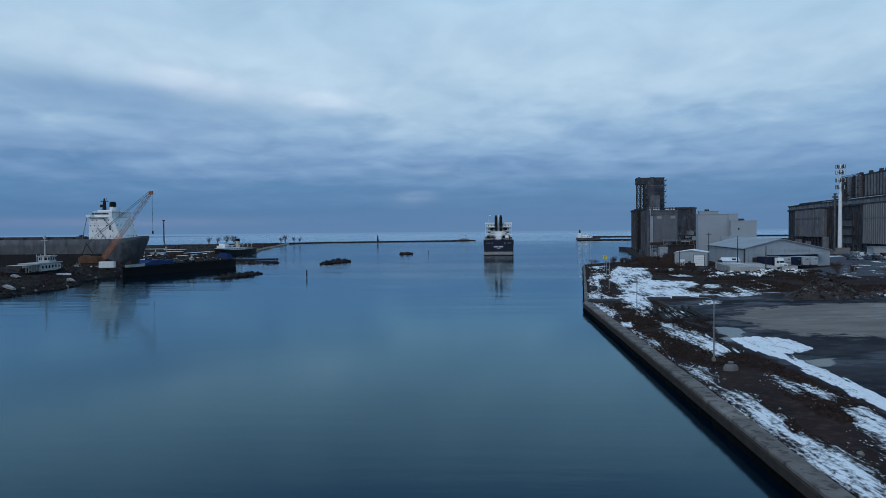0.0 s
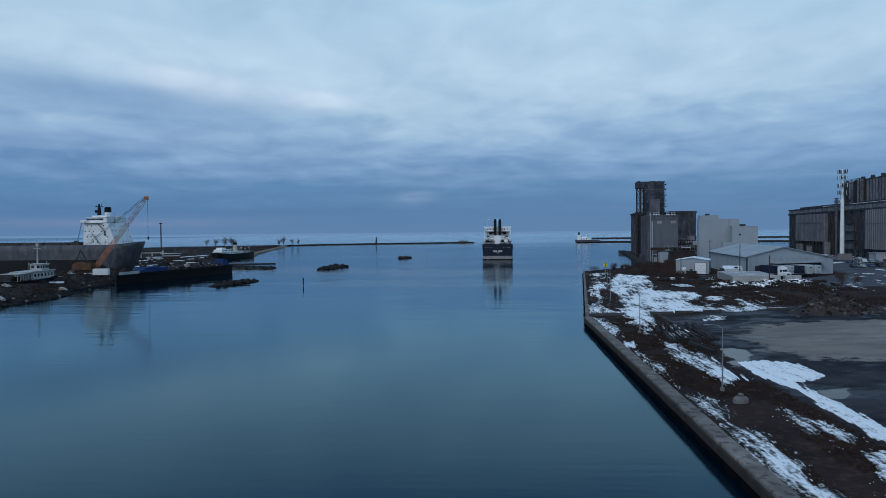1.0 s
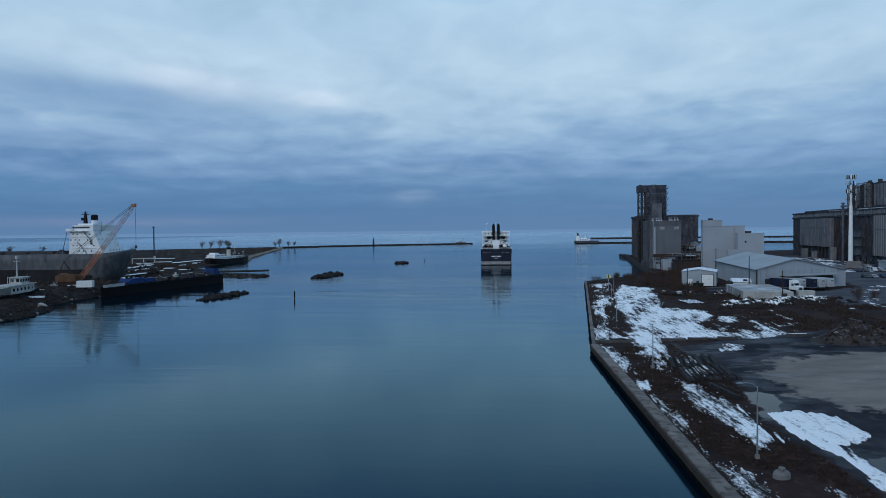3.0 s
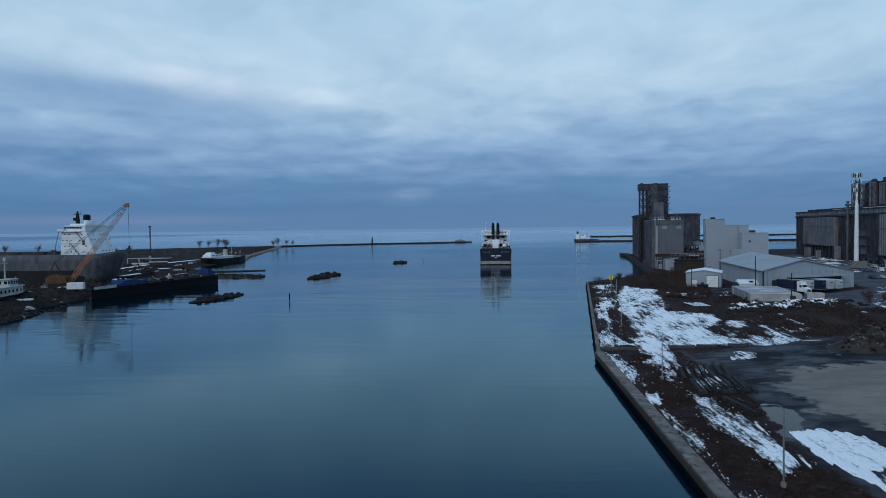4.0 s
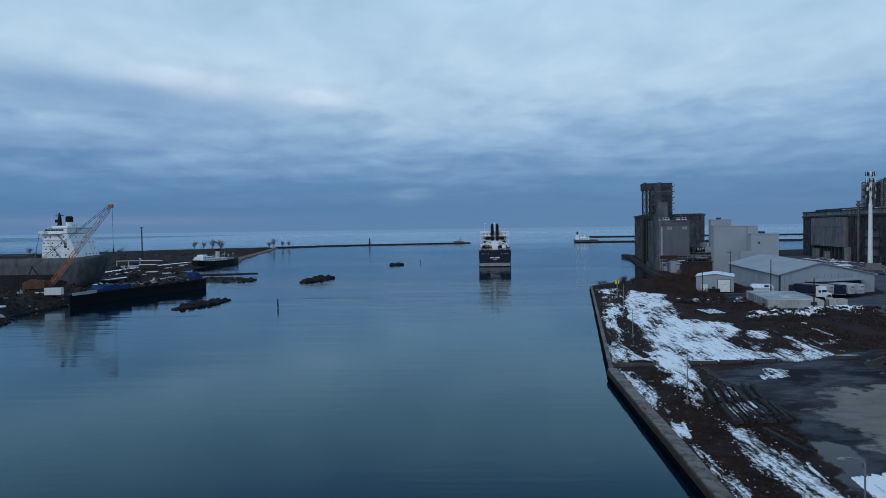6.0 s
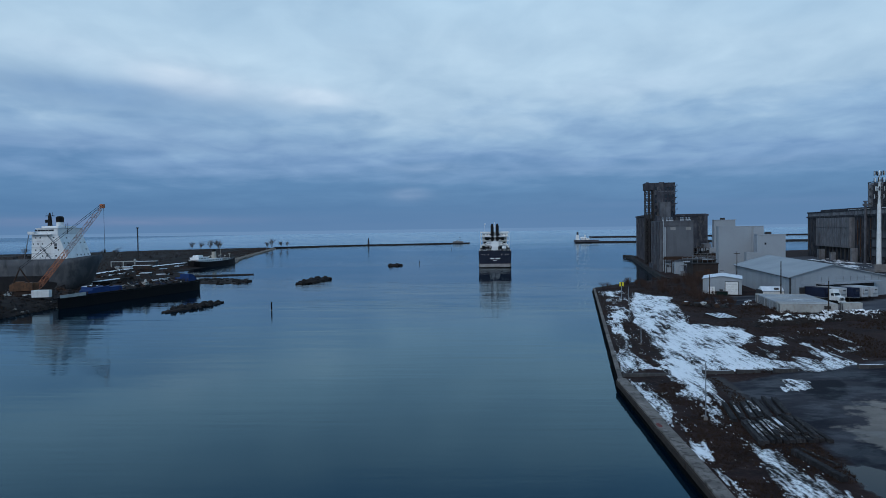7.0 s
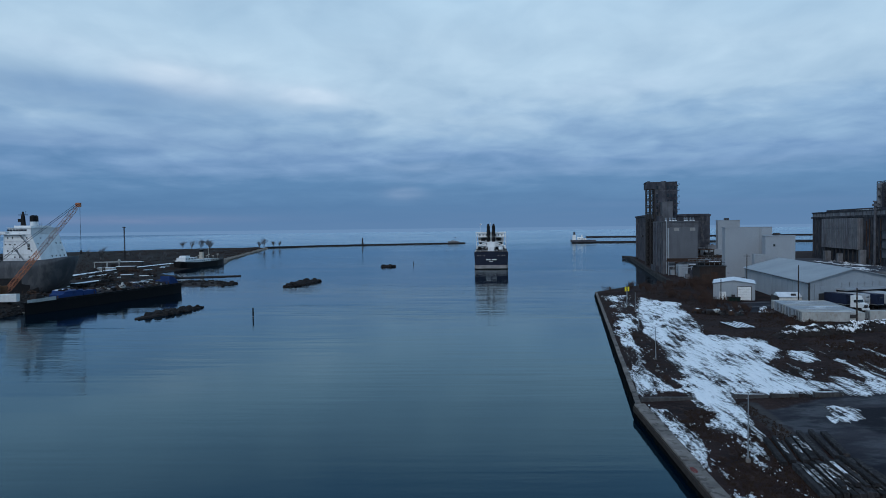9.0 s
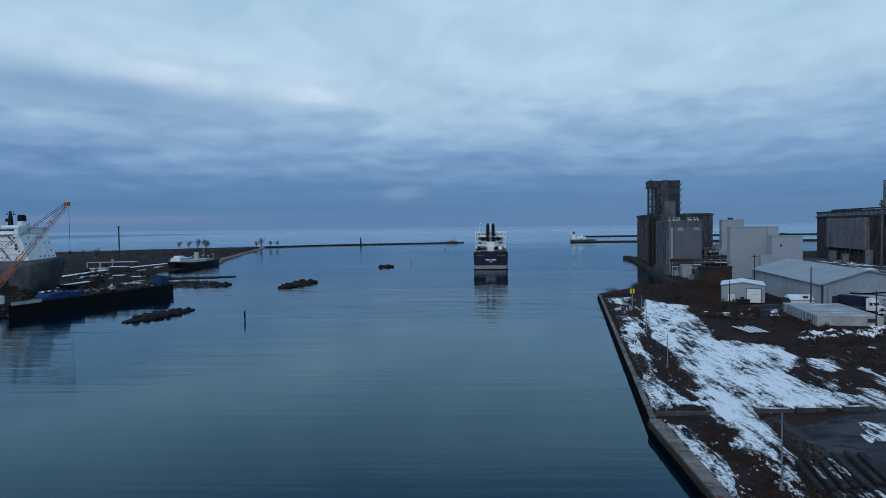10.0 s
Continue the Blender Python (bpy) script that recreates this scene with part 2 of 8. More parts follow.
GLASS = material("dark_window_glass", (0.010, 0.014, 0.018), (0.016, 0.018, 0.022), 0.12, scale=1.0, bump=0.0, spec=0.6)
WOOD = material("weathered_timber", (0.052, 0.047, 0.048), (0.022, 0.020, 0.021), 0.9, scale=1.2, fine=9, vary=0.45, c3=(0.11, 0.102, 0.10), spots=0.5, bump=0.6)
POLE_WOOD = material("pole_timber", (0.055, 0.042, 0.034), (0.035, 0.028, 0.024), 0.9, scale=0.8)
ROCK = material("wet_rock", (0.036, 0.032, 0.030), (0.019, 0.018, 0.0185), 0.85, scale=0.5, fine=3, bump=0.8, vary=0.35)
RUBBLE_PALE = material("pale_rubble", (0.24, 0.225, 0.20), (0.15, 0.14, 0.125), 0.9, scale=0.5, fine=3, bump=0.8, vary=0.35)
DEBRIS = material("dark_debris", (0.042, 0.032, 0.028), (0.023, 0.0185, 0.017), 0.95, scale=0.6, fine=3, bump=0.8, vary=0.3)
BARK = material("bark", (0.055, 0.043, 0.036), (0.035, 0.029, 0.025), 0.95, scale=1.0)
SHRUB = material("brown_shrub", (0.075, 0.046, 0.036), (0.045, 0.03, 0.025), 0.95, scale=0.5, bump=0.0)
DULL_WHITE = material("dull_white_paint", (0.50, 0.50, 0.48), (0.38, 0.38, 0.36), 0.7, scale=0.5, streaks=0.4, c3=(0.2, 0.12, 0.08), spots=0.3)
TWIG = material("grey_twigs", (0.17, 0.158, 0.158), (0.12, 0.113, 0.113), 0.95, scale=0.5, bump=0.0)
MOLE = material("dark_mole_stone", (0.035, 0.034, 0.036), (0.022, 0.022, 0.024), 0.9, scale=0.1)
DRYGRASS = material("dead_grass", (0.052, 0.033, 0.023), (0.026, 0.0165, 0.0125), 0.95, scale=0.4, bump=0.0)
YELLOW = material("yellow_sign", (0.75, 0.62, 0.03), (0.65, 0.53, 0.03), 0.5, scale=2.0, bump=0.0)
GREEN_DUMP = material("dark_green_paint", (0.015, 0.03, 0.025), (0.012, 0.022, 0.02), 0.6, scale=1.0)
CAR_PAINTS = [material("car_paint", c, tuple(v * 0.85 for v in c), 0.3, 0.0, bump=0.0, spec=0.5) for c in
              ((0.55, 0.56, 0.57), (0.02, 0.02, 0.022), (0.10, 0.11, 0.12), (0.30, 0.31, 0.32), (0.05, 0.012, 0.012), (0.015, 0.025, 0.06))]


def water_material():
    m = bpy.data.materials.new("harbour_water")
    m.use_nodes = True
    nt = m.node_tree
    bs = nt.nodes["Principled BSDF"]
    geo = nt.nodes.new("ShaderNodeNewGeometry")

    def tex(vec, detail, ro=0.5):
        mp = nt.nodes.new("ShaderNodeMapping")
        mp.inputs["Scale"].default_value = vec
        nt.links.new(geo.outputs["Position"], mp.inputs[0])
        n = nt.nodes.new("ShaderNodeTexNoise")
        n.inputs["Scale"].default_value, n.inputs["Detail"].default_value, n.inputs["Roughness"].default_value = 1.0, detail, ro
        nt.links.new(mp.outputs[0], n.inputs["Vector"])
        return n.outputs["Fac"]

    def op(kind, a, b):
        n = nt.nodes.new("ShaderNodeMath")
        n.operation = kind
        for i, v in enumerate((a, b)):
            if isinstance(v, (int, float)):
                n.inputs[i].default_value = v
            else:
                nt.links.new(v, n.inputs[i])
        return n.outputs[0]

    calm = nt.nodes.new("ShaderNodeMapRange")
    calm.inputs[1].default_value, calm.inputs[2].default_value = 0.40, 0.62
    nt.links.new(tex((0.006, 0.018, 1), 3.0), calm.inputs[0])
    swell = op("ADD", op("MULTIPLY", tex((0.03, 0.20, 1), 3.0), 0.14), op("MULTIPLY", tex((0.016, 0.55, 1), 2.0), 0.075))
    ripple = op("MULTIPLY", tex((0.5, 1.3, 1), 4.0, 0.6), 0.008)
    sep = nt.nodes.new("ShaderNodeSeparateXYZ")
    nt.links.new(geo.outputs["Position"], sep.inputs[0])
    wash = nt.nodes.new("ShaderNodeMapRange")
    for i, v in ((1, 90.0), (2, 260.0), (3, 0.07), (4, 1.1)):
        wash.inputs[i].default_value = v
    nt.links.new(sep.outputs[1], wash.inputs[0])
    far_off = nt.nodes.new("ShaderNodeMapRange")
    for i, v in ((1, 420.0), (2, 900.0), (3, 1.0), (4, 0.0)):
        far_off.inputs[i].default_value = v
    nt.links.new(sep.outputs[1], far_off.inputs[0])
    swell = op("MULTIPLY", swell, op("MULTIPLY", wash.outputs[0], far_off.outputs[0]))
    h = op("ADD", op("MULTIPLY", swell, op("ADD", op("MULTIPLY", calm.outputs[0], 1.2), 0.35)), op("MULTIPLY", ripple, far_off.outputs[0]))
    b = nt.nodes.new("ShaderNodeBump")
    b.inputs["Strength"].default_value, b.inputs["Distance"].default_value = 1.0, 1.0
    nt.links.new(h, b.inputs["Height"])
    # calm inside the harbour, breezier towards the open lake
    open_lake = nt.nodes.new("ShaderNodeMapRange")
    open_lake.interpolation_type = "SMOOTHSTEP"
    for i, v in ((1, 420.0), (2, 1400.0), (3, 0.0), (4, 0.11)):
        open_lake.inputs[i].default_value = v
    nt.links.new(sep.outputs[1], open_lake.inputs[0])
    ior = nt.nodes.new("ShaderNodeMapRange")
    for i, v in ((1, 110.0), (2, 330.0), (3, 1.350), (4, 1.366)):
        ior.inputs[i].default_value = v
    nt.links.new(sep.outputs[1], ior.inputs[0])
    inner = nt.nodes.new("ShaderNodeMapRange")
    for i, v in ((1, 290.0), (2, 390.0), (3, 0.02), (4, 0.0)):
        inner.inputs[i].default_value = v
    nt.links.new(sep.outputs[1], inner.inputs[0])
    ro = op("ADD", inner.outputs[0], op("ADD", op("ADD", op("MULTIPLY", calm.outputs[0], 0.05), 0.035), open_lake.outputs[0]))
    # a dark silty body, clearer outside; the gloss colour tints the channel's reflections blue
    silt_tint = nt.nodes.new("ShaderNodeMapRange")
    silt_tint.interpolation_type = "SMOOTHSTEP"
    for i, v in ((1, 120.0), (2, 420.0), (3, 0.0), (4, 1.0)):
        silt_tint.inputs[i].default_value = v
    nt.links.new(op("ADD", sep.outputs[1], op("MULTIPLY", tex((0.01, 0.02, 1), 3.0), 60.0)), silt_tint.inputs[0])

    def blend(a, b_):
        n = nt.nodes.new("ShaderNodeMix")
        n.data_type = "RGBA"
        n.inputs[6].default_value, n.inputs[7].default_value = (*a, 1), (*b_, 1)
        nt.links.new(silt_tint.outputs[0], n.inputs[0])
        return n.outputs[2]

    body = nt.nodes.new("ShaderNodeBsdfDiffuse")
    nt.links.new(blend((0.0005, 0.0062, 0.0130), (0.0005, 0.0042, 0.0092)), body.inputs["Color"])
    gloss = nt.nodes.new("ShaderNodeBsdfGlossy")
    # a belt far out on the lake with a darker gloss colour
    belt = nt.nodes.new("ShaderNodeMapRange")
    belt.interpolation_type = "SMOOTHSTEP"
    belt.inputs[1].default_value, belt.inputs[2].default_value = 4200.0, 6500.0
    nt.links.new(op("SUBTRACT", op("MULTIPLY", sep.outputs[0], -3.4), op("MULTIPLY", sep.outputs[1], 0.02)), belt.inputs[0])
    belt_tint = nt.nodes.new("ShaderNodeMix")
    belt_tint.data_type = "RGBA"
    nt.links.new(belt.outputs[0], belt_tint.inputs[0])
    nt.links.new(blend((0.56, 0.85, 1.0), (0.79, 0.88, 0.94)), belt_tint.inputs[6])
    belt_tint.inputs[7].default_value = (0.50, 0.60, 0.68, 1)
    nt.links.new(belt_tint.outputs[2], gloss.inputs["Color"])
    nt.links.new(ro, gloss.inputs["Roughness"])
    nt.links.new(b.outputs[0], gloss.inputs["Normal"])
    fres = nt.nodes.new("ShaderNodeFresnel")
    nt.links.new(ior.outputs[0], fres.inputs["IOR"])
    nt.links.new(b.outputs[0], fres.inputs["Normal"])
    mixs = nt.nodes.new("ShaderNodeMixShader")
    nt.links.new(fres.outputs[0], mixs.inputs[0])
    nt.links.new(body.outputs[0], mixs.inputs[1])
    nt.links.new(gloss.outputs[0], mixs.inputs[2])
    nt.links.new(mixs.outputs[0], nt.nodes["Material Output"].inputs["Surface"])
    nt.nodes.remove(bs)
    return m


def yard_material():
    """Dead-grass soil; asphalt, tan gravel and puddles where the yard's zones (mesh attributes) say, with ragged edges."""
    m = bpy.data.materials.new("yard_ground")
    m.use_nodes = True
    nt = m.node_tree
    bs = nt.nodes["Principled BSDF"]
    bs.inputs["Specular IOR Level"].default_value = 0.1
    geo = nt.nodes.new("ShaderNodeNewGeometry")

    def tex(sc, vec=(1, 1, 1), detail=5.0, ro=0.6):
        mp = nt.nodes.new("ShaderNodeMapping")
        mp.inputs["Scale"].default_value = vec
        nt.links.new(geo.outputs["Position"], mp.inputs[0])
        n = nt.nodes.new("ShaderNodeTexNoise")
        n.inputs["Scale"].default_value, n.inputs["Detail"].default_value, n.inputs["Roughness"].default_value = sc, detail, ro
        nt.links.new(mp.outputs[0], n.inputs["Vector"])
        return n.outputs["Fac"]

    def rng(f, lo, hi):
        r = nt.nodes.new("ShaderNodeMapRange")
        r.inputs[1].default_value, r.inputs[2].default_value = lo, hi
        nt.links.new(f, r.inputs[0])
        return r.outputs[0]

    def op(kind, a, b):
        n = nt.nodes.new("ShaderNodeMath")
        n.operation = kind
        for i, v in enumerate((a, b)):
            if isinstance(v, (int, float)):
                n.inputs[i].default_value = v
            else:
                nt.links.new(v, n.inputs[i])
        return n.outputs[0]

    def mix(f, a, b):
        n = nt.nodes.new("ShaderNodeMix")
        n.data_type = "RGBA"
        nt.links.new(f, n.inputs[0])
        for s, v in ((n.inputs[6], a), (n.inputs[7], b)):
            if isinstance(v, tuple):
                s.default_value = (*v, 1)
            else:
                nt.links.new(v, s)
        return n.outputs[2]

    def zone(name, wobble, soft):
        at = nt.nodes.new("ShaderNodeAttribute")
        at.attribute_name = name
        f = op("ADD", at.outputs["Fac"], op("MULTIPLY", op("SUBTRACT", tex(0.22, detail=7.0), 0.5), wobble))
        return rng(f, -soft, soft)

    fine = tex(5.0)
    soil = mix(rng(tex(0.16), 0.35, 0.65), (0.037, 0.0205, 0.0175), (0.0165, 0.0105, 0.0102))
    soil = mix(rng(tex(1.1), 0.52, 0.72), soil, (0.061, 0.0365, 0.029))
    soil = mix(rng(tex(3.4, detail=6.0, ro=0.75), 0.60, 0.74), soil, (0.085, 0.058, 0.044))
    tar = mix(rng(tex(0.07, (1, 1.6, 1)), 0.42, 0.58), (0.048, 0.0455, 0.052), (0.0165, 0.0165, 0.0225))
    tar = mix(rng(tex(0.5), 0.55, 0.75), tar, (0.058, 0.054, 0.055))
    tan = mix(rng(tex(0.10, (1, 2.0, 1)), 0.40, 0.60), (0.235, 0.203, 0.175), (0.165, 0.147, 0.131))
    tarf, tanf, wetf = zone("asphalt", 5.0, 0.5), zone("gravel", 14.0, 0.6), zone("puddle", 6.0, 0.3)
    col = mix(tarf, soil, tar)
    lotf = zone("lot", 7.0, 0.6)
    col = mix(lotf, col, mix(rng(tex(0.12, (1, 1.8, 1)), 0.38, 0.64), (0.100, 0.100, 0.110), (0.052, 0.052, 0.062)))
    col = mix(zone("slab", 1.2, 0.25), col, mix(rng(tex(0.35), 0.4, 0.65), (0.062, 0.055, 0.054), (0.042, 0.038, 0.039)))
    col = mix(tanf, col, tan)
    col = mix(zone("stain", 3.0, 0.3), col, (0.017, 0.017, 0.0215))
    col = mix(wetf, col, (0.022, 0.022, 0.024))
    shade = nt.nodes.new("ShaderNodeMix")
    shade.data_type, shade.blend_type = "RGBA", "MULTIPLY"
    shade.inputs[0].default_value = 0.5
    nt.links.new(col, shade.inputs[6])
    nt.links.new(mix(fine, (0.55, 0.55, 0.55), (1.35, 1.35, 1.35)), shade.inputs[7])
    nt.links.new(shade.outputs[2], bs.inputs["Base Color"])
    dry = op("SUBTRACT", 0.95, op("MULTIPLY", tarf, op("MULTIPLY", rng(tex(0.09, (1, 1.6, 1)), 0.50, 0.40), 0.45)))
    rough = op("SUBTRACT", dry, op("MULTIPLY", wetf, 0.86))
    nt.links.new(op("MAXIMUM", rough, 0.06), bs.inputs["Roughness"])
    b = nt.nodes.new("ShaderNodeBump")
    b.inputs["Distance"].default_value = 0.12
    nt.links.new(op("MULTIPLY", op("SUBTRACT", 1.0, op("MAXIMUM", wetf, op("MULTIPLY", tarf, 0.7))), 0.7), b.inputs["Strength"])
    nt.links.new(tex(2.2, detail=7.0, ro=0.7), b.inputs["Height"])
    nt.links.new(b.outputs[0], bs.inputs["Normal"])
    return m


def thin_snow_material():
    """Old thin snow: dead grass and soil show through where the cover (mesh attribute) runs thin."""
    m = bpy.data.materials.new("thin_snow")
    m.use_nodes = True
    nt = m.node_tree
    bs = nt.nodes["Principled BSDF"]
    bs.inputs["Roughness"].default_value = 0.8
    bs.inputs["Specular IOR Level"].default_value = 0.12
    geo = nt.nodes.new("ShaderNodeNewGeometry")

    def tex(vec, detail, rot=0.0, ro=0.6):
        mp = nt.nodes.new("ShaderNodeMapping")
        mp.inputs["Scale"].default_value = vec
        mp.inputs["Rotation"].default_value = (0, 0, rot)
        nt.links.new(geo.outputs["Position"], mp.inputs[0])
        n = nt.nodes.new("ShaderNodeTexNoise")
        n.inputs["Scale"].default_value, n.inputs["Detail"].default_value, n.inputs["Roughness"].default_value = 1.0, detail, ro
        nt.links.new(mp.outputs[0], n.inputs["Vector"])
        return n.outputs["Fac"]

    def op(kind, a, b):
        n = nt.nodes.new("ShaderNodeMath")
        n.operation = kind
        for i, v in enumerate((a, b)):
            if isinstance(v, (int, float)):
                n.inputs[i].default_value = v
            else:
                nt.links.new(v, n.inputs[i])
        return n.outputs[0]

    at = nt.nodes.new("ShaderNodeAttribute")
    at.attribute_name = "cover"
    streak_ = op("ADD", op("MULTIPLY", op("SUBTRACT", tex((1.3, 0.16, 1), 5.0, 0.163), 0.5), 5.4), op("MULTIPLY", op("SUBTRACT", tex((3.2, 1.6, 1), 5.0, 0.163, 0.75), 0.5), 5.6))
    cover = op("ADD", op("ADD", op("MULTIPLY", at.outputs["Fac"], 0.72), streak_), op("SUBTRACT", op("MULTIPLY", tex((0.10, 0.07, 1), 4.0), 2.6), 1.55))
    rg = nt.nodes.new("ShaderNodeMapRange")
    rg.inputs[1].default_value, rg.inputs[2].default_value = -0.30, 1.0
    nt.links.new(cover, rg.inputs[0])

    def mix(f, a, b):
        n = nt.nodes.new("ShaderNodeMix")
        n.data_type = "RGBA"
        nt.links.new(f, n.inputs[0])
        for s, v in ((n.inputs[6], a), (n.inputs[7], b)):
            if isinstance(v, tuple):
                s.default_value = (*v, 1)
            else:
                nt.links.new(v, s)
        return n.outputs[2]

    white = mix(tex((0.7, 0.7, 1), 5.0), (0.985, 0.972, 0.962), (0.90, 0.893, 0.887))
    nt.links.new(mix(rg.outputs[0], (0.020, 0.0135, 0.0105), white), bs.inputs["Base Color"])
    b = nt.nodes.new("ShaderNodeBump")
    b.inputs["Strength"].default_value, b.inputs["Distance"].default_value = 0.6, 0.06
    nt.links.new(cover, b.inputs["Height"])
    nt.links.new(b.outputs[0], bs.inputs["Normal"])
    return m


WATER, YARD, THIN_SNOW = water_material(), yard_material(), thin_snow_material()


# ---- mesh helpers ----
class Build:
    """Gathers vertices and faces of one part."""

    def __init__(self):
        self.v, self.f, self.mi = [], [], []

    def add(self, verts, faces, k=0):
        o = len(self.v)
        self.v += [tuple(p) for p in verts]
        self.f += [tuple(i + o for i in f) for f in faces]
        self.mi += [k] * len(faces)
        return self

    def box(self, x0, x1, y0, y1, z0, z1, m=None, k=0):
        p = [(x, y, z) for z in (z0, z1) for x, y in ((x0, y0), (x1, y0), (x1, y1), (x0, y1))]
        if m is not None:
            p = [m @ Vector(q) for q in p]
        return self.add(p, [(3, 2, 1, 0), (4, 5, 6, 7), (0, 1, 5, 4), (1, 2, 6, 5), (2, 3, 7, 6), (3, 0, 4, 7)], k)

    def prism(self, poly, z0, z1, m=None):
        n = len(poly)
        p = [(x, y, z) for z in (z0, z1) for x, y in poly]
        if m is not None:
            p = [m @ Vector(q) for q in p]
        return self.add(p, [tuple(reversed(range(n))), tuple(range(n, 2 * n))] + [(i, (i + 1) % n, n + (i + 1) % n, n + i) for i in range(n)])

    def tube(self, a, b, r0, r1=None, n=8):
        a, b = Vector(a), Vector(b)
        r1 = r0 if r1 is None else r1
        w = (b - a).normalized()
        s = w.orthogonal().normalized()
        t = w.cross(s)
        p = [a + (s * math.cos(g) + t * math.sin(g)) * r0 for g in (2 * math.pi * i / n for i in range(n))]
        p += [b + (s * math.cos(g) + t * math.sin(g)) * r1 for g in (2 * math.pi * i / n for i in range(n))]
        return self.add(p, [tuple(reversed(range(n))), tuple(range(n, 2 * n))] + [(i, (i + 1) % n, n + (i + 1) % n, n + i) for i in range(n)])

    def loft(self, rings, caps=True):
        n = len(rings[0])
        p = [q for r in rings for q in r]
        f = [(j * n + i, j * n + (i + 1) % n, (j + 1) * n + (i + 1) % n, (j + 1) * n + i) for j in range(len(rings) - 1) for i in range(n)]
        if caps:
            f += [tuple(reversed(range(n))), tuple(range((len(rings) - 1) * n, len(rings) * n))]
        return self.add(p, f)

    def stone(self, c, sx, sy, sz, rnd):
        """A rough boulder with a dozen corners."""
        p, k = [], rnd.uniform(0, 6.28)
        for zz, rr, n in ((-0.5, 0.75, 5), (0.05, 1.0, 5), (0.5, 0.55, 5)):
            for i in range(n):
                g = k + 6.283 * (i + 0.5 * (zz > 0)) / n
                q = rr * rnd.uniform(0.7, 1.15)
                p.append((c[0] + math.cos(g) * q * sx / 2, c[1] + math.sin(g) * q * sy / 2, c[2] + zz * sz * rnd.uniform(0.75, 1.15)))
        f = [tuple(range(4, -1, -1)), tuple(range(10, 15))]
        f += [(j * 5 + i, j * 5 + (i + 1) % 5, (j + 1) * 5 + (i + 1) % 5, (j + 1) * 5 + i) for j in range(2) for i in range(5)]
        return self.add(p, f)

    def mesh(self, name, mats):
        me = bpy.data.meshes.new(name)
        me.from_pydata(self.v, [], self.f)
        for mt in (mats if isinstance(mats, (list, tuple)) else [mats]):
            me.materials.append(mt)
        if any(self.mi):
            me.polygons.foreach_set("material_index", self.mi)
        me.update()
        return me


def thing(name, label, category, m=None, group="", kind=""):
    """An empty at a thing's base that carries its parts."""
    ob = new(name)
    ob.matrix_basis = m if m is not None else Matrix()
    return tagged(ob, label, category, group, kind)


def part(name, b, mats, parent, label=""):
    ob = new(name, b.mesh(name, mats) if isinstance(b, Build) else b)
    ob.parent = parent
    return tagged(ob, label) if label else ob


def solo(name, b, mats, label, category, m=None, group="", kind=""):
    """A thing of one mesh."""
    ob = new(name, b.mesh(name, mats))
    if m is not None:
        ob.matrix_basis = m
    return tagged(ob, label, category, group, kind)


def smooth(ob):
    ob.data.polygons.foreach_set("use_smooth", [True] * len(ob.data.polygons))
    return ob


# ---- noise on arrays ----
def lattice_noise(x, y, seed):
    r = np.random.RandomState(seed).rand(256, 256)
    xi, yi = np.floor(x).astype(int), np.floor(y).astype(int)
    fx, fy = x - xi, y - yi
    fx, fy = fx * fx * (3 - 2 * fx), fy * fy * (3 - 2 * fy)
    g = lambda a, b: r[a % 256, b % 256]
    return (g(xi, yi) * (1 - fx) + g(xi + 1, yi) * fx) * (1 - fy) + (g(xi, yi + 1) * (1 - fx) + g(xi + 1, yi + 1) * fx) * fy - 0.5


def fbm(x, y, seed, octaves=5, gain=0.55):
    s, a = 0, 1.0
    for o in range(octaves):
        s = s + a * lattice_noise(x * 2 ** o, y * 2 ** o, seed + o)
        a *= gain
    return s


def inside(x, y, poly):
    """Distance to a polygon's edge, positive inside."""
    d = np.full(x.shape, 1e9)
    ins = np.zeros(x.shape, bool)
    for (ax, ay), (bx, by) in zip(poly, poly[1:] + poly[:1]):
        ex, ey = bx - ax, by - ay
        t = np.clip(((x - ax) * ex + (y - ay) * ey) / (ex * ex + ey * ey + 1e-9), 0, 1)
        d = np.minimum(d, np.hypot(x - ax - t * ex, y - ay - t * ey))
        if by != ay:
            ins ^= ((ay > y) != (by > y)) & (x < (bx - ax) * (y - ay) / (by - ay) + ax)
    return np.where(ins, d, -d)

# ---- water, land, quays ----
b = Build()
b.add([(-30000, -3000, 0), (30000, -3000, 0), (30000, 45000, 0), (-30000, 45000, 0)], [(0, 1, 2, 3)])
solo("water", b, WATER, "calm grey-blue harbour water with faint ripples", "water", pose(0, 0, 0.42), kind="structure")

QUAY_Y = [-260, 42.7, 150, 311, 334, 352, 380, 579, 600]
QUAY_X = [12, 21.3, 24.9, 51.6, 70.5, 93, 97, 133, 137]


def quay_x(y):
    return np.interp(y, QUAY_Y, QUAY_X)


def yard_z(x, y):
    d = x - quay_x(y)
    return 2.0 + 1.8 * np.clip(d / 55, 0, 1) + 1.7 * np.clip((d - 70) / 90, 0, 1)


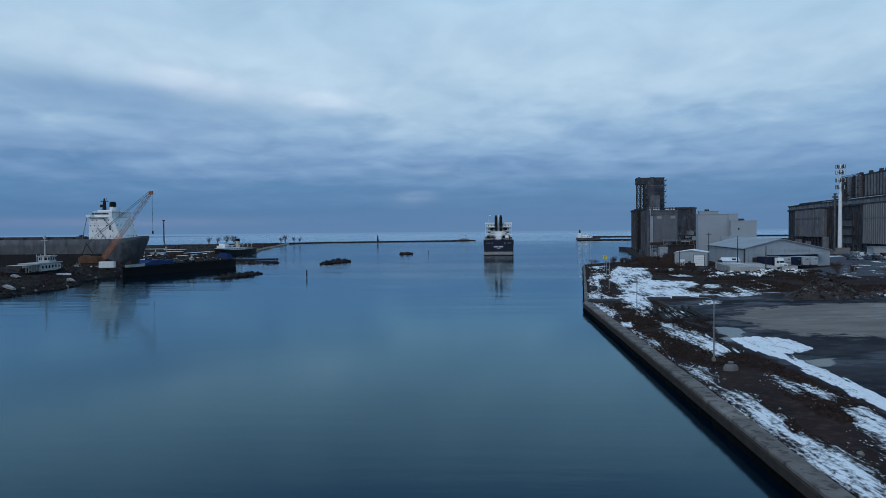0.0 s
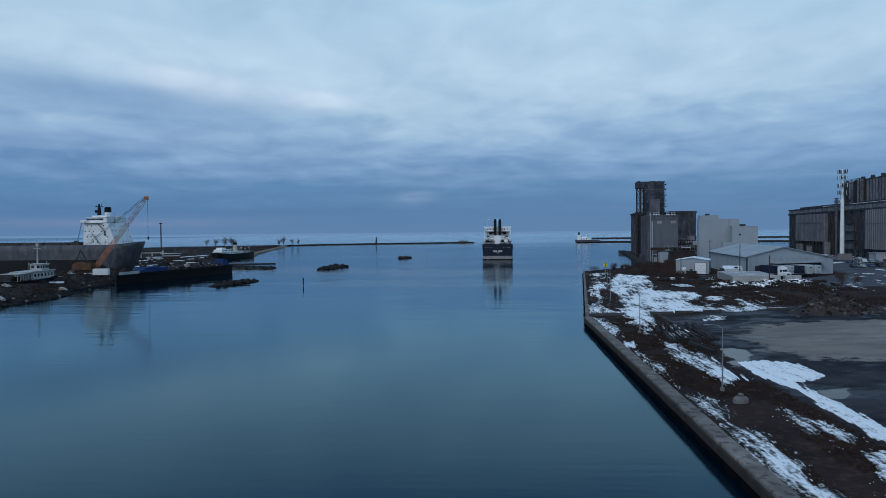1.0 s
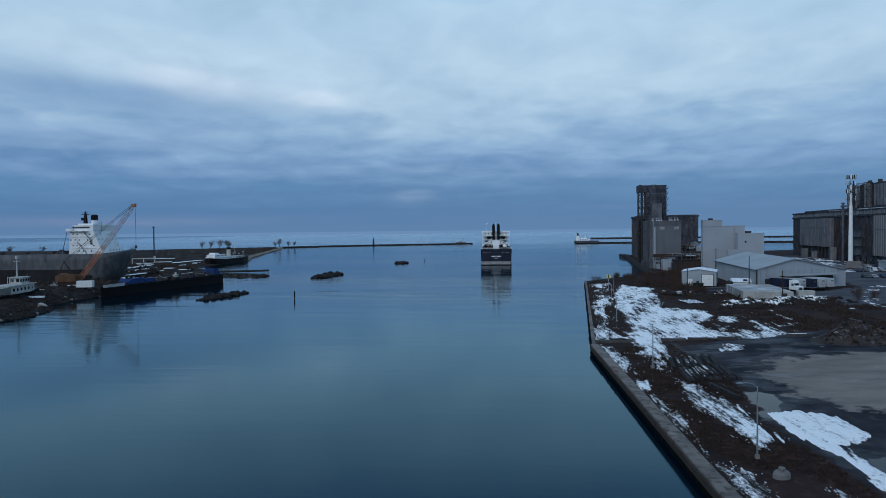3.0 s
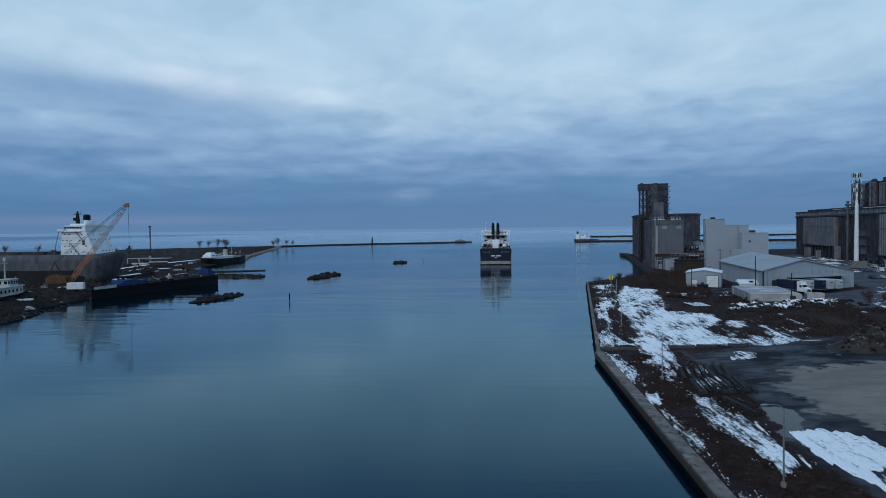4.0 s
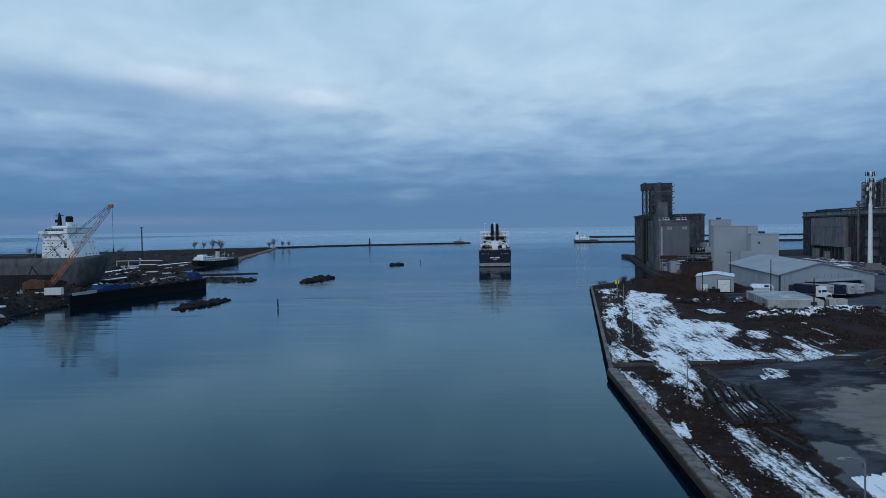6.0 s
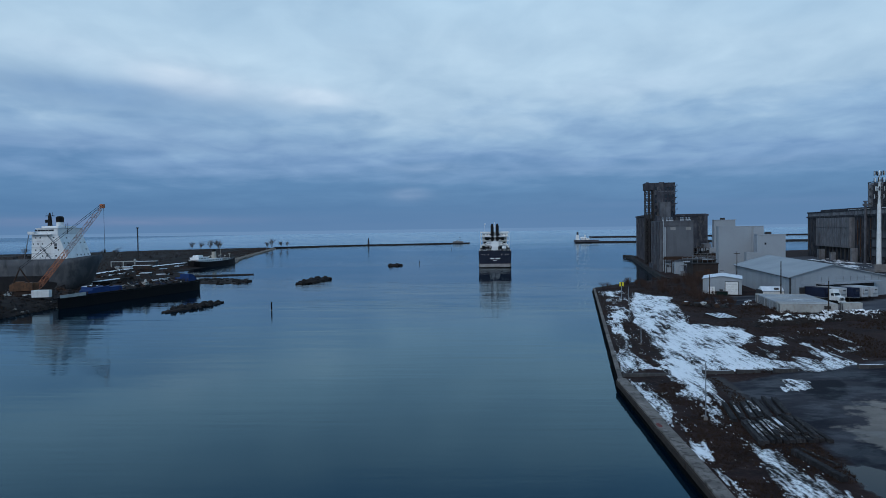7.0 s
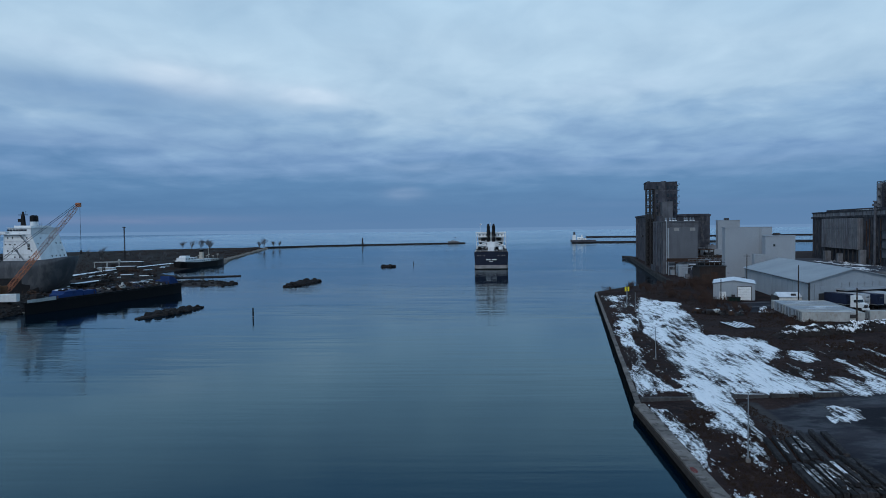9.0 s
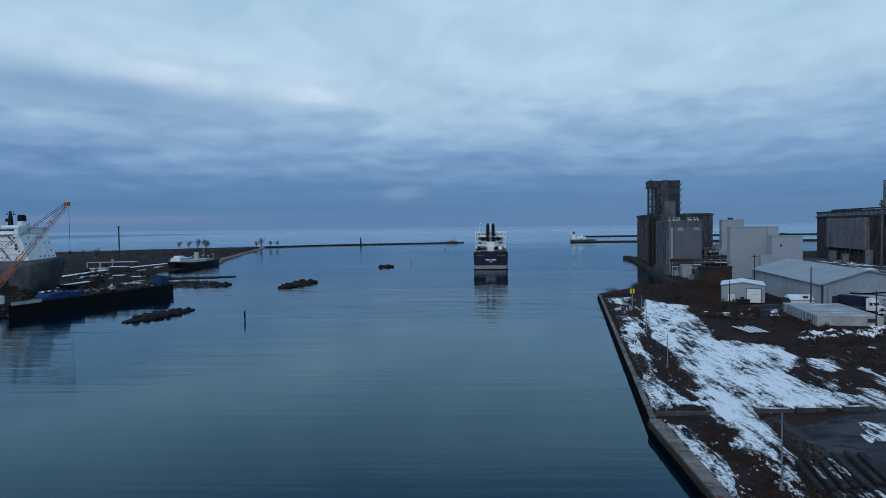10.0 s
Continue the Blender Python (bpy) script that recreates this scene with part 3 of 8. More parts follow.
ASPHALT = [(39.8, 144.0), (51.9, 150.5), (75.0, 158.0), (100, 150.0), (140, 120), (140, -60), (33, -60), (33.5, 40), (34.6, 59.8), (35.3, 72.9), (35.6, 96.3), (40.2, 117.0)]
DRIVE = [(74, 258), (84, 262), (95, 262), (92, 246), (84, 236), (79, 240)]
LOT = [(99, 226), (101, 212), (104, 201), (140, 200), (300, 290), (300, 500), (170, 500), (150, 400), (148, 300), (136, 250), (112, 238)]
GRAVEL = [(44.9, 120.7), (54.5, 131.6), (68.4, 134.0), (95, 128), (90, 80), (62.2, 90), (56.1, 95.0), (47.5, 100.1), (43.1, 106.9)]
SLAB = [(38.6, 149.4), (41.2, 149.4), (40.4, 141), (39.6, 133.5), (37.2, 133.5), (38.0, 141)]
PUDDLES = [[(38.6, 82.0), (42.0, 83), (41.4, 79.5), (38.0, 77.5)], [(38.6, 112), (41.5, 108), (38.2, 96.5), (35.6, 96.0), (37, 104)]]
STAINS = [[(52.0, 145.2), (56.8, 144.6), (56.4, 141), (54.1, 136.8), (50.8, 132.8), (48.7, 133.8), (48.6, 137.6)]]


def sheet(name, rows, cols, edge, far, zf, mat, label, category, zones):
    """A sheet of ground: rows along y, columns from the water's edge inland, with a skirt into the water."""
    yy, tt = np.meshgrid(rows, cols, indexing="ij")
    e, fr = edge(yy), far(yy)
    xx = e + tt * (fr - e)
    zz = zf(xx, yy)
    n, m = xx.shape
    v = np.stack([xx, yy, zz], -1).reshape(-1, 3).tolist()
    flip = fr.flat[0] < e.flat[0]
    f = []
    for i in range(n - 1):
        for j in range(m - 1):
            q = (i * m + j, i * m + j + 1, (i + 1) * m + j + 1, (i + 1) * m + j)
            f.append(tuple(reversed(q)) if flip else q)
    base = len(v)
    ring = [i * m for i in range(n)] + [(n - 1) * m + j for j in range(1, m)] + [i * m + m - 1 for i in range(n - 2, -1, -1)] + [j for j in range(m - 2, 0, -1)]
    v += [[v[i][0], v[i][1], -2.0] for i in ring]
    for k in range(len(ring)):
        k2 = (k + 1) % len(ring)
        q = (ring[k], ring[k2], base + k2, base + k)
        f.append(tuple(reversed(q)) if flip else q)
    me = bpy.data.meshes.new(name)
    me.from_pydata(v, [], f)
    me.materials.append(mat)
    for zone, field in zones.items():
        at = me.attributes.new(zone, "FLOAT", "POINT")
        vals = np.full(len(v), -20.0, np.float32)
        vals[:base] = np.clip(field(xx, yy), -20, 20).reshape(-1)
        at.data.foreach_set("value", vals)
    return tagged(new(name, me), label, category, kind="structure")


def union(polys):
    return lambda x, y: np.max([inside(x, y, p) for p in polys], axis=0)


rows = np.concatenate([np.arange(-260, 30, 10), np.arange(30, 312, 1.5), [311, 316, 322, 328, 334, 340, 346, 352, 358, 366, 374, 380], np.arange(388, 579, 8), [579, 590, 600]])
cols = np.concatenate([np.linspace(0, 0.13, 60), np.linspace(0.14, 0.4, 50), np.linspace(0.43, 1, 14)])
sheet("ground", rows, cols, quay_x, lambda y: np.full_like(y, 700.0), yard_z, YARD,
      "dark brown waste ground with worn wet asphalt and tan gravel", "ground",
      {"asphalt": union([ASPHALT, DRIVE]), "gravel": union([GRAVEL]), "puddle": union(PUDDLES), "stain": union(STAINS), "lot": union([LOT]), "slab": union([SLAB])})

SHORE_Y = [60, 215, 232, 240, 345, 380, 440, 470, 590, 667, 1000, 1030]
SHORE_X = [-132, -135, -140, -148, -148, -160, -166, -196, -196, -217, -281, -292]
BACK_Y = [60, 800, 876, 967, 1015, 1030]
BACK_X = [-900, -700, -507, -404, -312, -300]


def shore_x(y):
    return np.interp(y, SHORE_Y, SHORE_X)


def bank_z(x, y):
    d = shore_x(y) - x
    top = np.interp(y, [60, 290, 312, 330, 350, 385, 420, 1100], [3.9, 3.9, 2.6, 1.0, 1.0, 2.4, 2.2, 2.4])
    return 0.5 + (top - 0.5) * np.clip(d / 14, 0, 1) ** 0.8 + 0.5 * fbm(x / 9, y / 9, 40, 4) * np.clip(d / 6, 0, 1)


rows = np.concatenate([np.arange(60, 480, 4), np.arange(480, 1031, 10)])
cols = np.concatenate([np.linspace(0, 0.12, 40), np.linspace(0.13, 1, 30)])
sheet("ground", rows, cols, shore_x, lambda y: np.interp(y, BACK_Y, BACK_X), bank_z, EARTH,
      "dark earth bank of the scrapyard peninsula", "ground", {})

# quay: concrete cap stones along the edge over a dark wall set back under them
quay = thing("quay_wall", "weathered concrete quay edge with worn cap blocks over a near-black wall", "quay wall", kind="structure")
b = Build()
qy = np.concatenate([np.arange(-60, 150, 1.0), [150], np.arange(151, 311, 1.5), [311]])
rq = np.random.RandomState(14)
# near-black colour and ragged foot stand in for the wall's dark reflection
foot = 0.62 + rq.uniform(-0.2, 0.2, len(qy)) + np.repeat(rq.uniform(-0.12, 0.12, len(qy) // 4 + 1), 4)[:len(qy)]
for k in range(len(qy) - 1):
    y0, y1 = qy[k], qy[k + 1]
    x0, x1 = quay_x(y0), quay_x(y1)
    f0, f1 = foot[k], foot[k + 1]
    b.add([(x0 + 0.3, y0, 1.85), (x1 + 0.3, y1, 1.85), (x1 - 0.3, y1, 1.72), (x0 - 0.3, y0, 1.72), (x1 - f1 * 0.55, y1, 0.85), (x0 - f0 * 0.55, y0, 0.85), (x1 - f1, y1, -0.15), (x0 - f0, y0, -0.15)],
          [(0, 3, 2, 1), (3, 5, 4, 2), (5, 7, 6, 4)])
part("wall_face", b, WALL_DARK, quay, "near-black wall face with a ragged foot")
rnd = random.Random(5)
y = -40.0
while y < 311:
    step = 7.6 if y < 150 else 4.2
    y1 = min(y + step, 150 if y < 150 else 311)
    w = 1.15 if y < 150 else 0.62
    top = 2.22 if y < 150 else 2.12
    x0, x1 = float(quay_x(y)), float(quay_x(y1))
    ja, jb = rnd.uniform(-0.03, 0.03), rnd.uniform(-0.03, 0.03)
    bl = Build()
    g = 0.03
    c = 0.07
    out = 0.42 if y < 150 else 0.16
    prof = lambda x, t: [(x - out + 0.06, t - 0.8), (x - out, t - c), (x - out + c, t), (x + w - c, t), (x + w, t - c), (x + w, t - 0.5)]
    n_in = 4
    rings = []
    for i in range(n_in + 1):
        s = i / n_in
        yy = y + g + (y1 - y - 2 * g) * s
        wob = rnd.uniform(-0.012, 0.012)
        rings.append([(px + ja * (1 - s) + jb * s + wob, yy, pz + jb * 0.6 + rnd.uniform(-0.02, 0.02)) for px, pz in prof(x0 + (x1 - x0) * s, top)])
    bl.loft(rings)
    part("cap_block", bl, CAP, quay)
    if y < 150:
        fe = Build().loft([[(x - out - 0.16 + k, yy, z) for k, z in ((0.12, 1.06), (0, 1.14), (0, 1.84), (0.1, 1.9), (0.3, 1.9), (0.3, 1.06))] for x, yy in ((x0 + ja, y + 0.05), ((x0 + x1) / 2, (y + y1) / 2), (x1 + jb, y1 - 0.05))])
        part("waling_timber", fe, POLE_WOOD, quay, "dark wet timber waling along the quay face")
    y = y1
# wharf of the grain elevator and the short wall across the inlet
wharf = thing("wharf", "old concrete wharf along the grain elevator", "wharf", kind="structure")
b = Build()
pts = [(-0.0, 311), (0, 334), (0, 352), (0, 380), (0, 579), (0, 596)]
for (_, y0), (_, y1) in zip(pts[:-1], pts[1:]):
    x0, x1 = float(quay_x(y0)), float(quay_x(y1))
    w = 1.7
    zt = 2.15 if y0 < 352 else 2.6
    b.add([(x0 - 0.3, y0, -2), (x1 - 0.3, y1, -2), (x1 - 0.3, y1, zt), (x0 - 0.3, y0, zt), (x0 + w, y0, zt), (x1 + w, y1, zt), (x0 + w, y0, 0), (x1 + w, y1, 0)],
          [(0, 3, 2, 1), (3, 4, 5, 2), (4, 6, 7, 5)])
part("wharf_edge", b, DARK_WHARF, wharf)
b = Build()
b.box(131.5, 137, 566, 600, 0.6, 2.9)
part("wharf_head", b, DARK_WHARF, wharf)

# ---- snow: thin sheets that thin out into the ground along ragged edges ----
SNOWS = []


def snow_patch(bias, wobble, *outline):
    SNOWS.append((list(outline), bias, wobble))


# the ploughed lane, upper and lower half
snow_patch(0.45, 1.7, (62.5, 287), (65, 273), (68.5, 267), (63.3, 243.5), (59.5, 222), (55, 206.5), (59.3, 204.6), (61.3, 200.3), (63, 194.4), (61.5, 185.2), (57.5, 177.7), (38.6, 177.7), (39.4, 184), (43.4, 208.5), (47.7, 230.7), (52.8, 253.7))
snow_patch(0.45, 1.5, (57.5, 178.5), (53.8, 173), (53, 167.5), (53.2, 162.8), (55, 158.5), (55.5, 155.2), (51, 153.3), (46.8, 154), (41.3, 154.4), (38.2, 149), (38.1, 143.7), (36.8, 140.2), (34.6, 139), (32.3, 136.8), (31.4, 139.7), (33.6, 144.2), (32.9, 147), (34.8, 155.7), (36.1, 160.7), (37.7, 170.6), (38.6, 178.5))
# thin remains beside the lane
snow_patch(-0.25, 1.9, (61.8, 185.2), (63.6, 183.8), (66.5, 183.4), (63.9, 174.1), (59, 172.5))
snow_patch(0.0, 1.6, (56.3, 167.6), (60.2, 169.6), (58, 163.8), (54.6, 162.2))
snow_patch(-0.5, 1.9, (57.6, 163), (60.6, 162), (63.5, 157), (60.5, 152.2), (54.6, 151.4), (55.9, 156.5))
snow_patch(-1.4, 3.2, (66, 176), (72, 172), (70, 158), (63, 153), (60, 160))
snow_patch(-1.5, 3.4, (70, 200), (80, 192), (76, 172), (66, 184))
snow_patch(0.3, 1.7, (29, 168.9), (32.4, 168.3), (30.8, 161.6), (28.4, 156.7), (26.2, 152.8), (27, 160))
snow_patch(0.2, 2.4, (35, 201), (37.8, 195.1), (34.8, 178.3), (31.5, 175.4), (32, 184.2))
snow_patch(0.1, 3.0, (44.8, 249.8), (47.6, 245.8), (42.6, 216), (37.3, 205), (38.6, 222.9))
snow_patch(-0.5, 3.4, (53, 298), (59, 296), (51, 262), (45.4, 246), (47.5, 270))
snow_patch(-0.4, 2.8, (36.5, 180), (42, 205), (39, 203), (34, 176), (34.6, 160))
# strips along the quay
snow_patch(0.35, 1.5, (26.2, 150.6), (27.9, 147), (27.2, 138), (27.2, 131.1), (26.2, 123.5), (25, 124), (25.4, 137.1), (25.3, 146))
snow_patch(0.15, 1.5, (25.0, 118.6), (26.9, 117.9), (26.6, 115.0), (25.6, 112.6), (24.8, 113.6))
snow_patch(0.1, 1.6, (25.2, 109), (26.5, 106), (26.1, 97), (25.0, 93), (24.6, 98))
snow_patch(-1.0, 1.8, (24.6, 92), (25.7, 90), (25.2, 82), (24.3, 82))
snow_patch(0.35, 1.3, (24.6, 82.5), (25.9, 79.1), (26.1, 74.5), (24.9, 72.4), (24, 73.5), (24.2, 79.3))
snow_patch(0.45, 1.3, (24.4, 70.5), (26.1, 67.3), (25.7, 63.6), (25.7, 60.3), (24.6, 57.5), (24.7, 55.4), (25.6, 53.5), (25.8, 49.6), (25.2, 40), (23, 38), (23.1, 53), (23.3, 56.1), (23.5, 63.8))
# the pad on the tarmac, and patches between it and the quay
snow_patch(0.25, 0.8, (37.1, 98.6), (41, 99.6), (43.4, 96.6), (43.5, 89.5), (41, 87.6), (38.6, 86.5), (37.9, 80.3), (38.5, 76.8), (37.7, 70.1), (37, 64), (36.4, 58), (35.4, 60), (36, 68.2), (36.2, 75.7), (36.7, 80.5), (36.7, 86.9), (36.1, 92))
snow_patch(0.55, 1.5, (31.8, 116.6), (33.4, 114), (33.0, 108.5), (33.8, 105), (33.2, 97), (33.4, 91.5), (32.4, 88.4), (30.8, 87.3), (30.3, 91.1), (30.4, 96.5), (29.8, 102.2), (29.9, 108.9), (31.0, 112))
snow_patch(0.2, 1.4, (32.1, 74.6), (33.3, 71.8), (33.3, 68.5), (33.9, 66.6), (31.3, 63.7), (31.5, 66.2), (31, 68.8), (31.2, 72))
snow_patch(0.1, 1.4, (32, 61.9), (33.6, 61.2), (33.6, 57), (31, 50), (29, 48), (29.8, 55), (30.4, 57.6))
snow_patch(-1.15, 2.6, (33.4, 137.8), (36.1, 139.2), (37.7, 136), (34.6, 131.5), (33, 123.8), (31.4, 122.6), (31.9, 127.2), (31.9, 132.4))
snow_patch(-1.0, 2.0, (31, 122), (32.6, 121), (32.4, 117), (31.2, 117))
snow_patch(0.2, 1.3, (48.6, 145.6), (51.0, 145.4), (51.9, 143.6), (51.0, 143.2), (50.6, 144.4), (48.7, 144.3))
snow_patch(0.1, 1.4, (51.7, 143.8), (50.0, 140.2), (46.6, 139.2), (46.7, 140.4), (49.0, 140.9), (50.3, 142.6))
snow_patch(0.0, 1.3, (48.8, 144.6), (47.4, 142.0), (46.4, 140.0), (47.3, 140.2), (48.4, 142.3), (49.6, 143.6))
# thin lines and patches on the rest of the yard
snow_patch(-0.3, 2.4, (84, 150), (92, 152), (96, 146), (86, 143))
snow_patch(-2.3, 5.0, (118.2, 218.9), (132.6, 224.2), (120.8, 203), (107.9, 200))
snow_patch(-0.2, 1.6, (79.3, 252.4), (83.8, 255.4), (79.2, 239), (76.2, 241.1))
snow_patch(-0.2, 1.4, (85.8, 247.7), (88.6, 249.9), (83.1, 238), (81.0, 238.4))
snow_patch(-4.4, 10.0, (36, 152), (50, 200), (66, 262), (58, 285), (40, 225), (29, 160))
snow_patch(-2.2, 9.0, (140, 325), (205, 318), (222, 400), (235, 470), (190, 470), (150, 380))
snow_patch(-3.8, 8.0, (120, 226), (150, 240), (180, 262), (160, 275), (135, 245))
snow_patch(0.0, 1.8, (55.2, 158.5), (62.0, 161.2), (63.4, 157.6), (67.6, 158.2), (65.3, 154.1), (60.6, 151.0), (56.0, 150.3), (52.8, 152.3))
snow_patch(-0.3, 2.0, (55.1, 174.7), (58.7, 174.0), (59.8, 167.7), (57.1, 162.9), (53.9, 165.0))
snow_patch(-0.2, 1.6, (70.3, 168.9), (74.8, 169.3), (72.5, 165.2), (68.6, 163.5))
snow_patch(-0.6, 1.6, (78.4, 184.5), (80.4, 184.9), (79.2, 182.6), (77.2, 182.3))
snow_patch(-1.0, 4.2, (27.4, 153), (33, 160), (37.5, 196), (43, 224), (47, 246), (43, 244), (36.5, 215), (30.5, 180))
snow_patch(-4.4, 8.0, (92, 190), (130, 180), (150, 195), (110, 200))


def snow_field(x, y, poly, bias, wobble):
    d = np.clip(inside(x, y, poly), -6, 1.1 if wobble > 3 else 0.8)
    u = x - 0.163 * y
    n = fbm(u / 3.0, y / 8.5, 11, 6, 0.66) * wobble
    ruts = (lattice_noise(u / 0.55, y / 11, 77) + lattice_noise(u / 0.9, y / 20, 78) + lattice_noise(u / 0.28, y / 2.2, 79)) * min(1.5, 0.35 + wobble * 0.3)
    return d + n + bias + ruts


def snow_sheet(poly, bias, wobble, res, solid=1.0, lift=0.0):
    px, py = [p[0] for p in poly], [p[1] for p in poly]
    xs, ys = np.arange(min(px) - 4, max(px) + 4, res), np.arange(min(py) - 4, max(py) + 4, res * 1.4)
    xx, yy = np.meshgrid(xs, ys, indexing="ij")
    fld = snow_field(xx, yy, poly, bias, wobble)
    fld = np.where(xx < quay_x(yy) + (1.2 if max(py) < 151 else 0.6), -1.0, fld)
    zz = yard_z(xx, yy) + np.clip(fld * 0.11, -0.06, 0.045 + lift)
    live = fld > -0.7
    n, m = xx.shape
    cell = (live[:-1, :-1] | live[1:, :-1] | live[:-1, 1:] | live[1:, 1:])
    cell &= (fld[:-1, :-1] > 0) | (fld[1:, :-1] > 0) | (fld[:-1, 1:] > 0) | (fld[1:, 1:] > 0)
    ii, jj = np.nonzero(cell)
    quad = np.stack([ii * m + jj, (ii + 1) * m + jj, (ii + 1) * m + jj + 1, ii * m + jj + 1], -1)
    used, inv = np.unique(quad, return_inverse=True)
    v = np.stack([xx.ravel()[used], yy.ravel()[used], zz.ravel()[used]], -1)
    me = bpy.data.meshes.new("snow")
    me.from_pydata(v.tolist(), [], inv.reshape(-1, 4).tolist())
    me.materials.append(THIN_SNOW)
    at = me.attributes.new("cover", "FLOAT", "POINT")
    at.data.foreach_set("value", np.clip(fld.ravel()[used] * solid, -1.0, 2.2).astype(np.float32))
    ob = tagged(new("snow", me), "patch of thin old snow with ragged edges on the waste ground", "snow", "snow patches", "stuff")
    return smooth(ob)


for k, (poly, bias, wobble) in enumerate(SNOWS):
    area = (max(p[0] for p in poly) - min(p[0] for p in poly)) * (max(p[1] for p in poly) - min(p[1] for p in poly))
    snow_sheet(poly, bias, wobble, 0.5 if max(p[0] for p in poly) > 110 else 0.2 if area > 900 else 0.13, 9.0 if poly[0] == (37.1, 98.6) else 1.2 if k < 2 else 1.0, 0.005 * (len(SNOWS) - k))


# crumbs of old snow round the edges of the patches
rs = np.random.RandomState(63)
n = 17000
fy = rs.uniform(38, 305, n)
fx = quay_x(fy) + 1.4 + rs.uniform(0, 1, n) ** 1.3 * np.interp(fy, [38, 140, 160, 305], [11, 14, 34, 16])
best = np.max([snow_field(fx, fy, *sn) for sn in SNOWS[:25]], axis=0)
keep = (best > -2.6) & (best < 0.3) & (rs.rand(n) < np.clip(0.5 + best * 0.35, 0.0, 0.5)) & (inside(fx, fy, ASPHALT) < -0.2)
fx, fy = fx[keep], fy[keep]
m = len(fx)
rad = (0.035 + 0.16 * rs.rand(m) ** 2.5) * np.interp(fy, [38, 120, 300], [0.7, 1.0, 1.5])
ang = np.linspace(0, 2 * np.pi, 6, endpoint=False)[None, :] + rs.uniform(0, 1, (m, 1))
rr_ = rad[:, None] * rs.uniform(0.2, 1.4, (m, 6))
px, py = fx[:, None] + np.cos(ang) * rr_ * 0.7, fy[:, None] + np.sin(ang) * rr_ * 1.7
pz = yard_z(px, py) + 0.03
me = bpy.data.meshes.new("snow_crumbs")
me.from_pydata(np.stack([px, py, pz], -1).reshape(-1, 3).tolist(), [], np.arange(m * 6).reshape(-1, 6).tolist())
me.materials.append(SNOW)
tagged(new("snow_crumbs", me), "scattered crumbs of old snow on the dead grass", "snow", kind="stuff")

# ---- grain elevator on the wharf ----
def lattice_mast(b, corners, z0, z1, bays, r):
    """Four upright legs with rings and crossed braces."""
    for x, y in corners:
        b.tube((x, y, z0), (x, y, z1), r * 1.6, n=5)
    for i in range(bays + 1):
        z = z0 + (z1 - z0) * i / bays
        zn = z0 + (z1 - z0) * (i + 1) / bays
        for (xa, ya), (xb, yb) in zip(corners, corners[1:] + corners[:1]):
            b.tube((xa, ya, z), (xb, yb, z), r, n=4)
            if i < bays:
                b.tube((xa, ya, z), (xb, yb, zn), r * 0.8, n=4)
                b.tube((xb, yb, z), (xa, ya, zn), r * 0.8, n=4)


def window_part(parent, x, y, z, w, h, side="y", mat=None, deep=0.35):
    """A recessed dark pane in a proud frame, on a wall that faces -y or -x; frame > pane."""
    f = Build()
    t = 0.14
    if side == "y":
        for a in ((x, x + w, z - t, z), (x, x + w, z + h, z + h + t), (x - t, x, z - t, z + h + t), (x + w, x + w + t, z - t, z + h + t)):
            f.box(a[0], a[1], y - 0.12, y + 0.02, a[2], a[3])
        p = Build().box(x, x + w, y - 0.03, y + 0.03, z, z + h)
    else:
        for a in ((y, y + w, z - t, z), (y, y + w, z + h, z + h + t), (y - t, y, z - t, z + h + t), (y + w, y + w + t, z - t, z + h + t)):
            f.box(x - 0.12, x + 0.02, a[0], a[1], a[2], a[3])
        p = Build().box(x - 0.03, x + 0.03, y, y + w, z, z + h)
    fo = part("window", f, CONCRETE_DARK if mat is None else mat, parent)
    part("pane", p, GLASS, fo)
    return fo


ELEV = pose(121, 474, 2.2, 0, 0, -9.2)
el = thing("grain_elevator", "tall sooty concrete grain elevator with a head tower on the wharf", "grain elevator", ELEV)
# rear silo block: a row of shallow piers along the channel side and the front
part("silo_block", Build().box(0, 42.5, 46, 112, 0, 31.4), CONCRETE_DARK, el, "dark silo block with shallow piers")
for y in np.arange(47, 112, 6.5):
    part("pier", Build().box(-0.35, 0, y, y + 1.0, 0, 31.4), CONCRETE_DARK, el)
for x in np.arange(28, 42, 4.6):
    part("pier", Build().box(x, x + 0.7, 45.7, 46, 0, 31.4), CONCRETE_DARK, el)
b = Build().box(-0.6, 43.1, 45.5, 112.5, 31.4, 32.6)
b.box(24, 42, 47, 70, 32.6, 33.0)
part("silo_cornice", b, CONCRETE_DARK, el)
# front annex on the wharf: a rendered panel framed by pilasters
F0 = -77.8
part("front_block", Build().box(-4.8, 12.2, F0, -36, 0, 26.8), CONCRETE_MID, el, "grey concrete front block")
part("link_block", Build().box(1.0, 12.2, -36, 0, 0, 26.8), CONCRETE_DARK, el)
part("front_panel", Build().box(-1.6, 11.9, F0 - 0.3, F0, 5.0, 24.4), RENDERED, el, "smooth smoke-grey rendered panel")
for a in ((-5.0, 12.4, F0 - 0.45, F0, 24.4, 25.2), (-5.0, 12.4, F0 - 0.35, -36, 26.8, 27.5), (-4.9, -3.8, F0 - 0.25, F0, 0, 24.4), (-2.4, -1.6, F0 - 0.25, F0, 0, 24.4), (-1.6, 11.9, F0 - 0.45, F0, 4.2, 5.0)):
    part("pilaster", Build().box(*a), CONCRETE_MID, el)
for y in np.arange(F0 + 2, -38, 6.4):
    part("pilaster", Build().box(-5.1, -4.8, y, y + 1.0, 0, 26.8), CONCRETE_DARK, el)
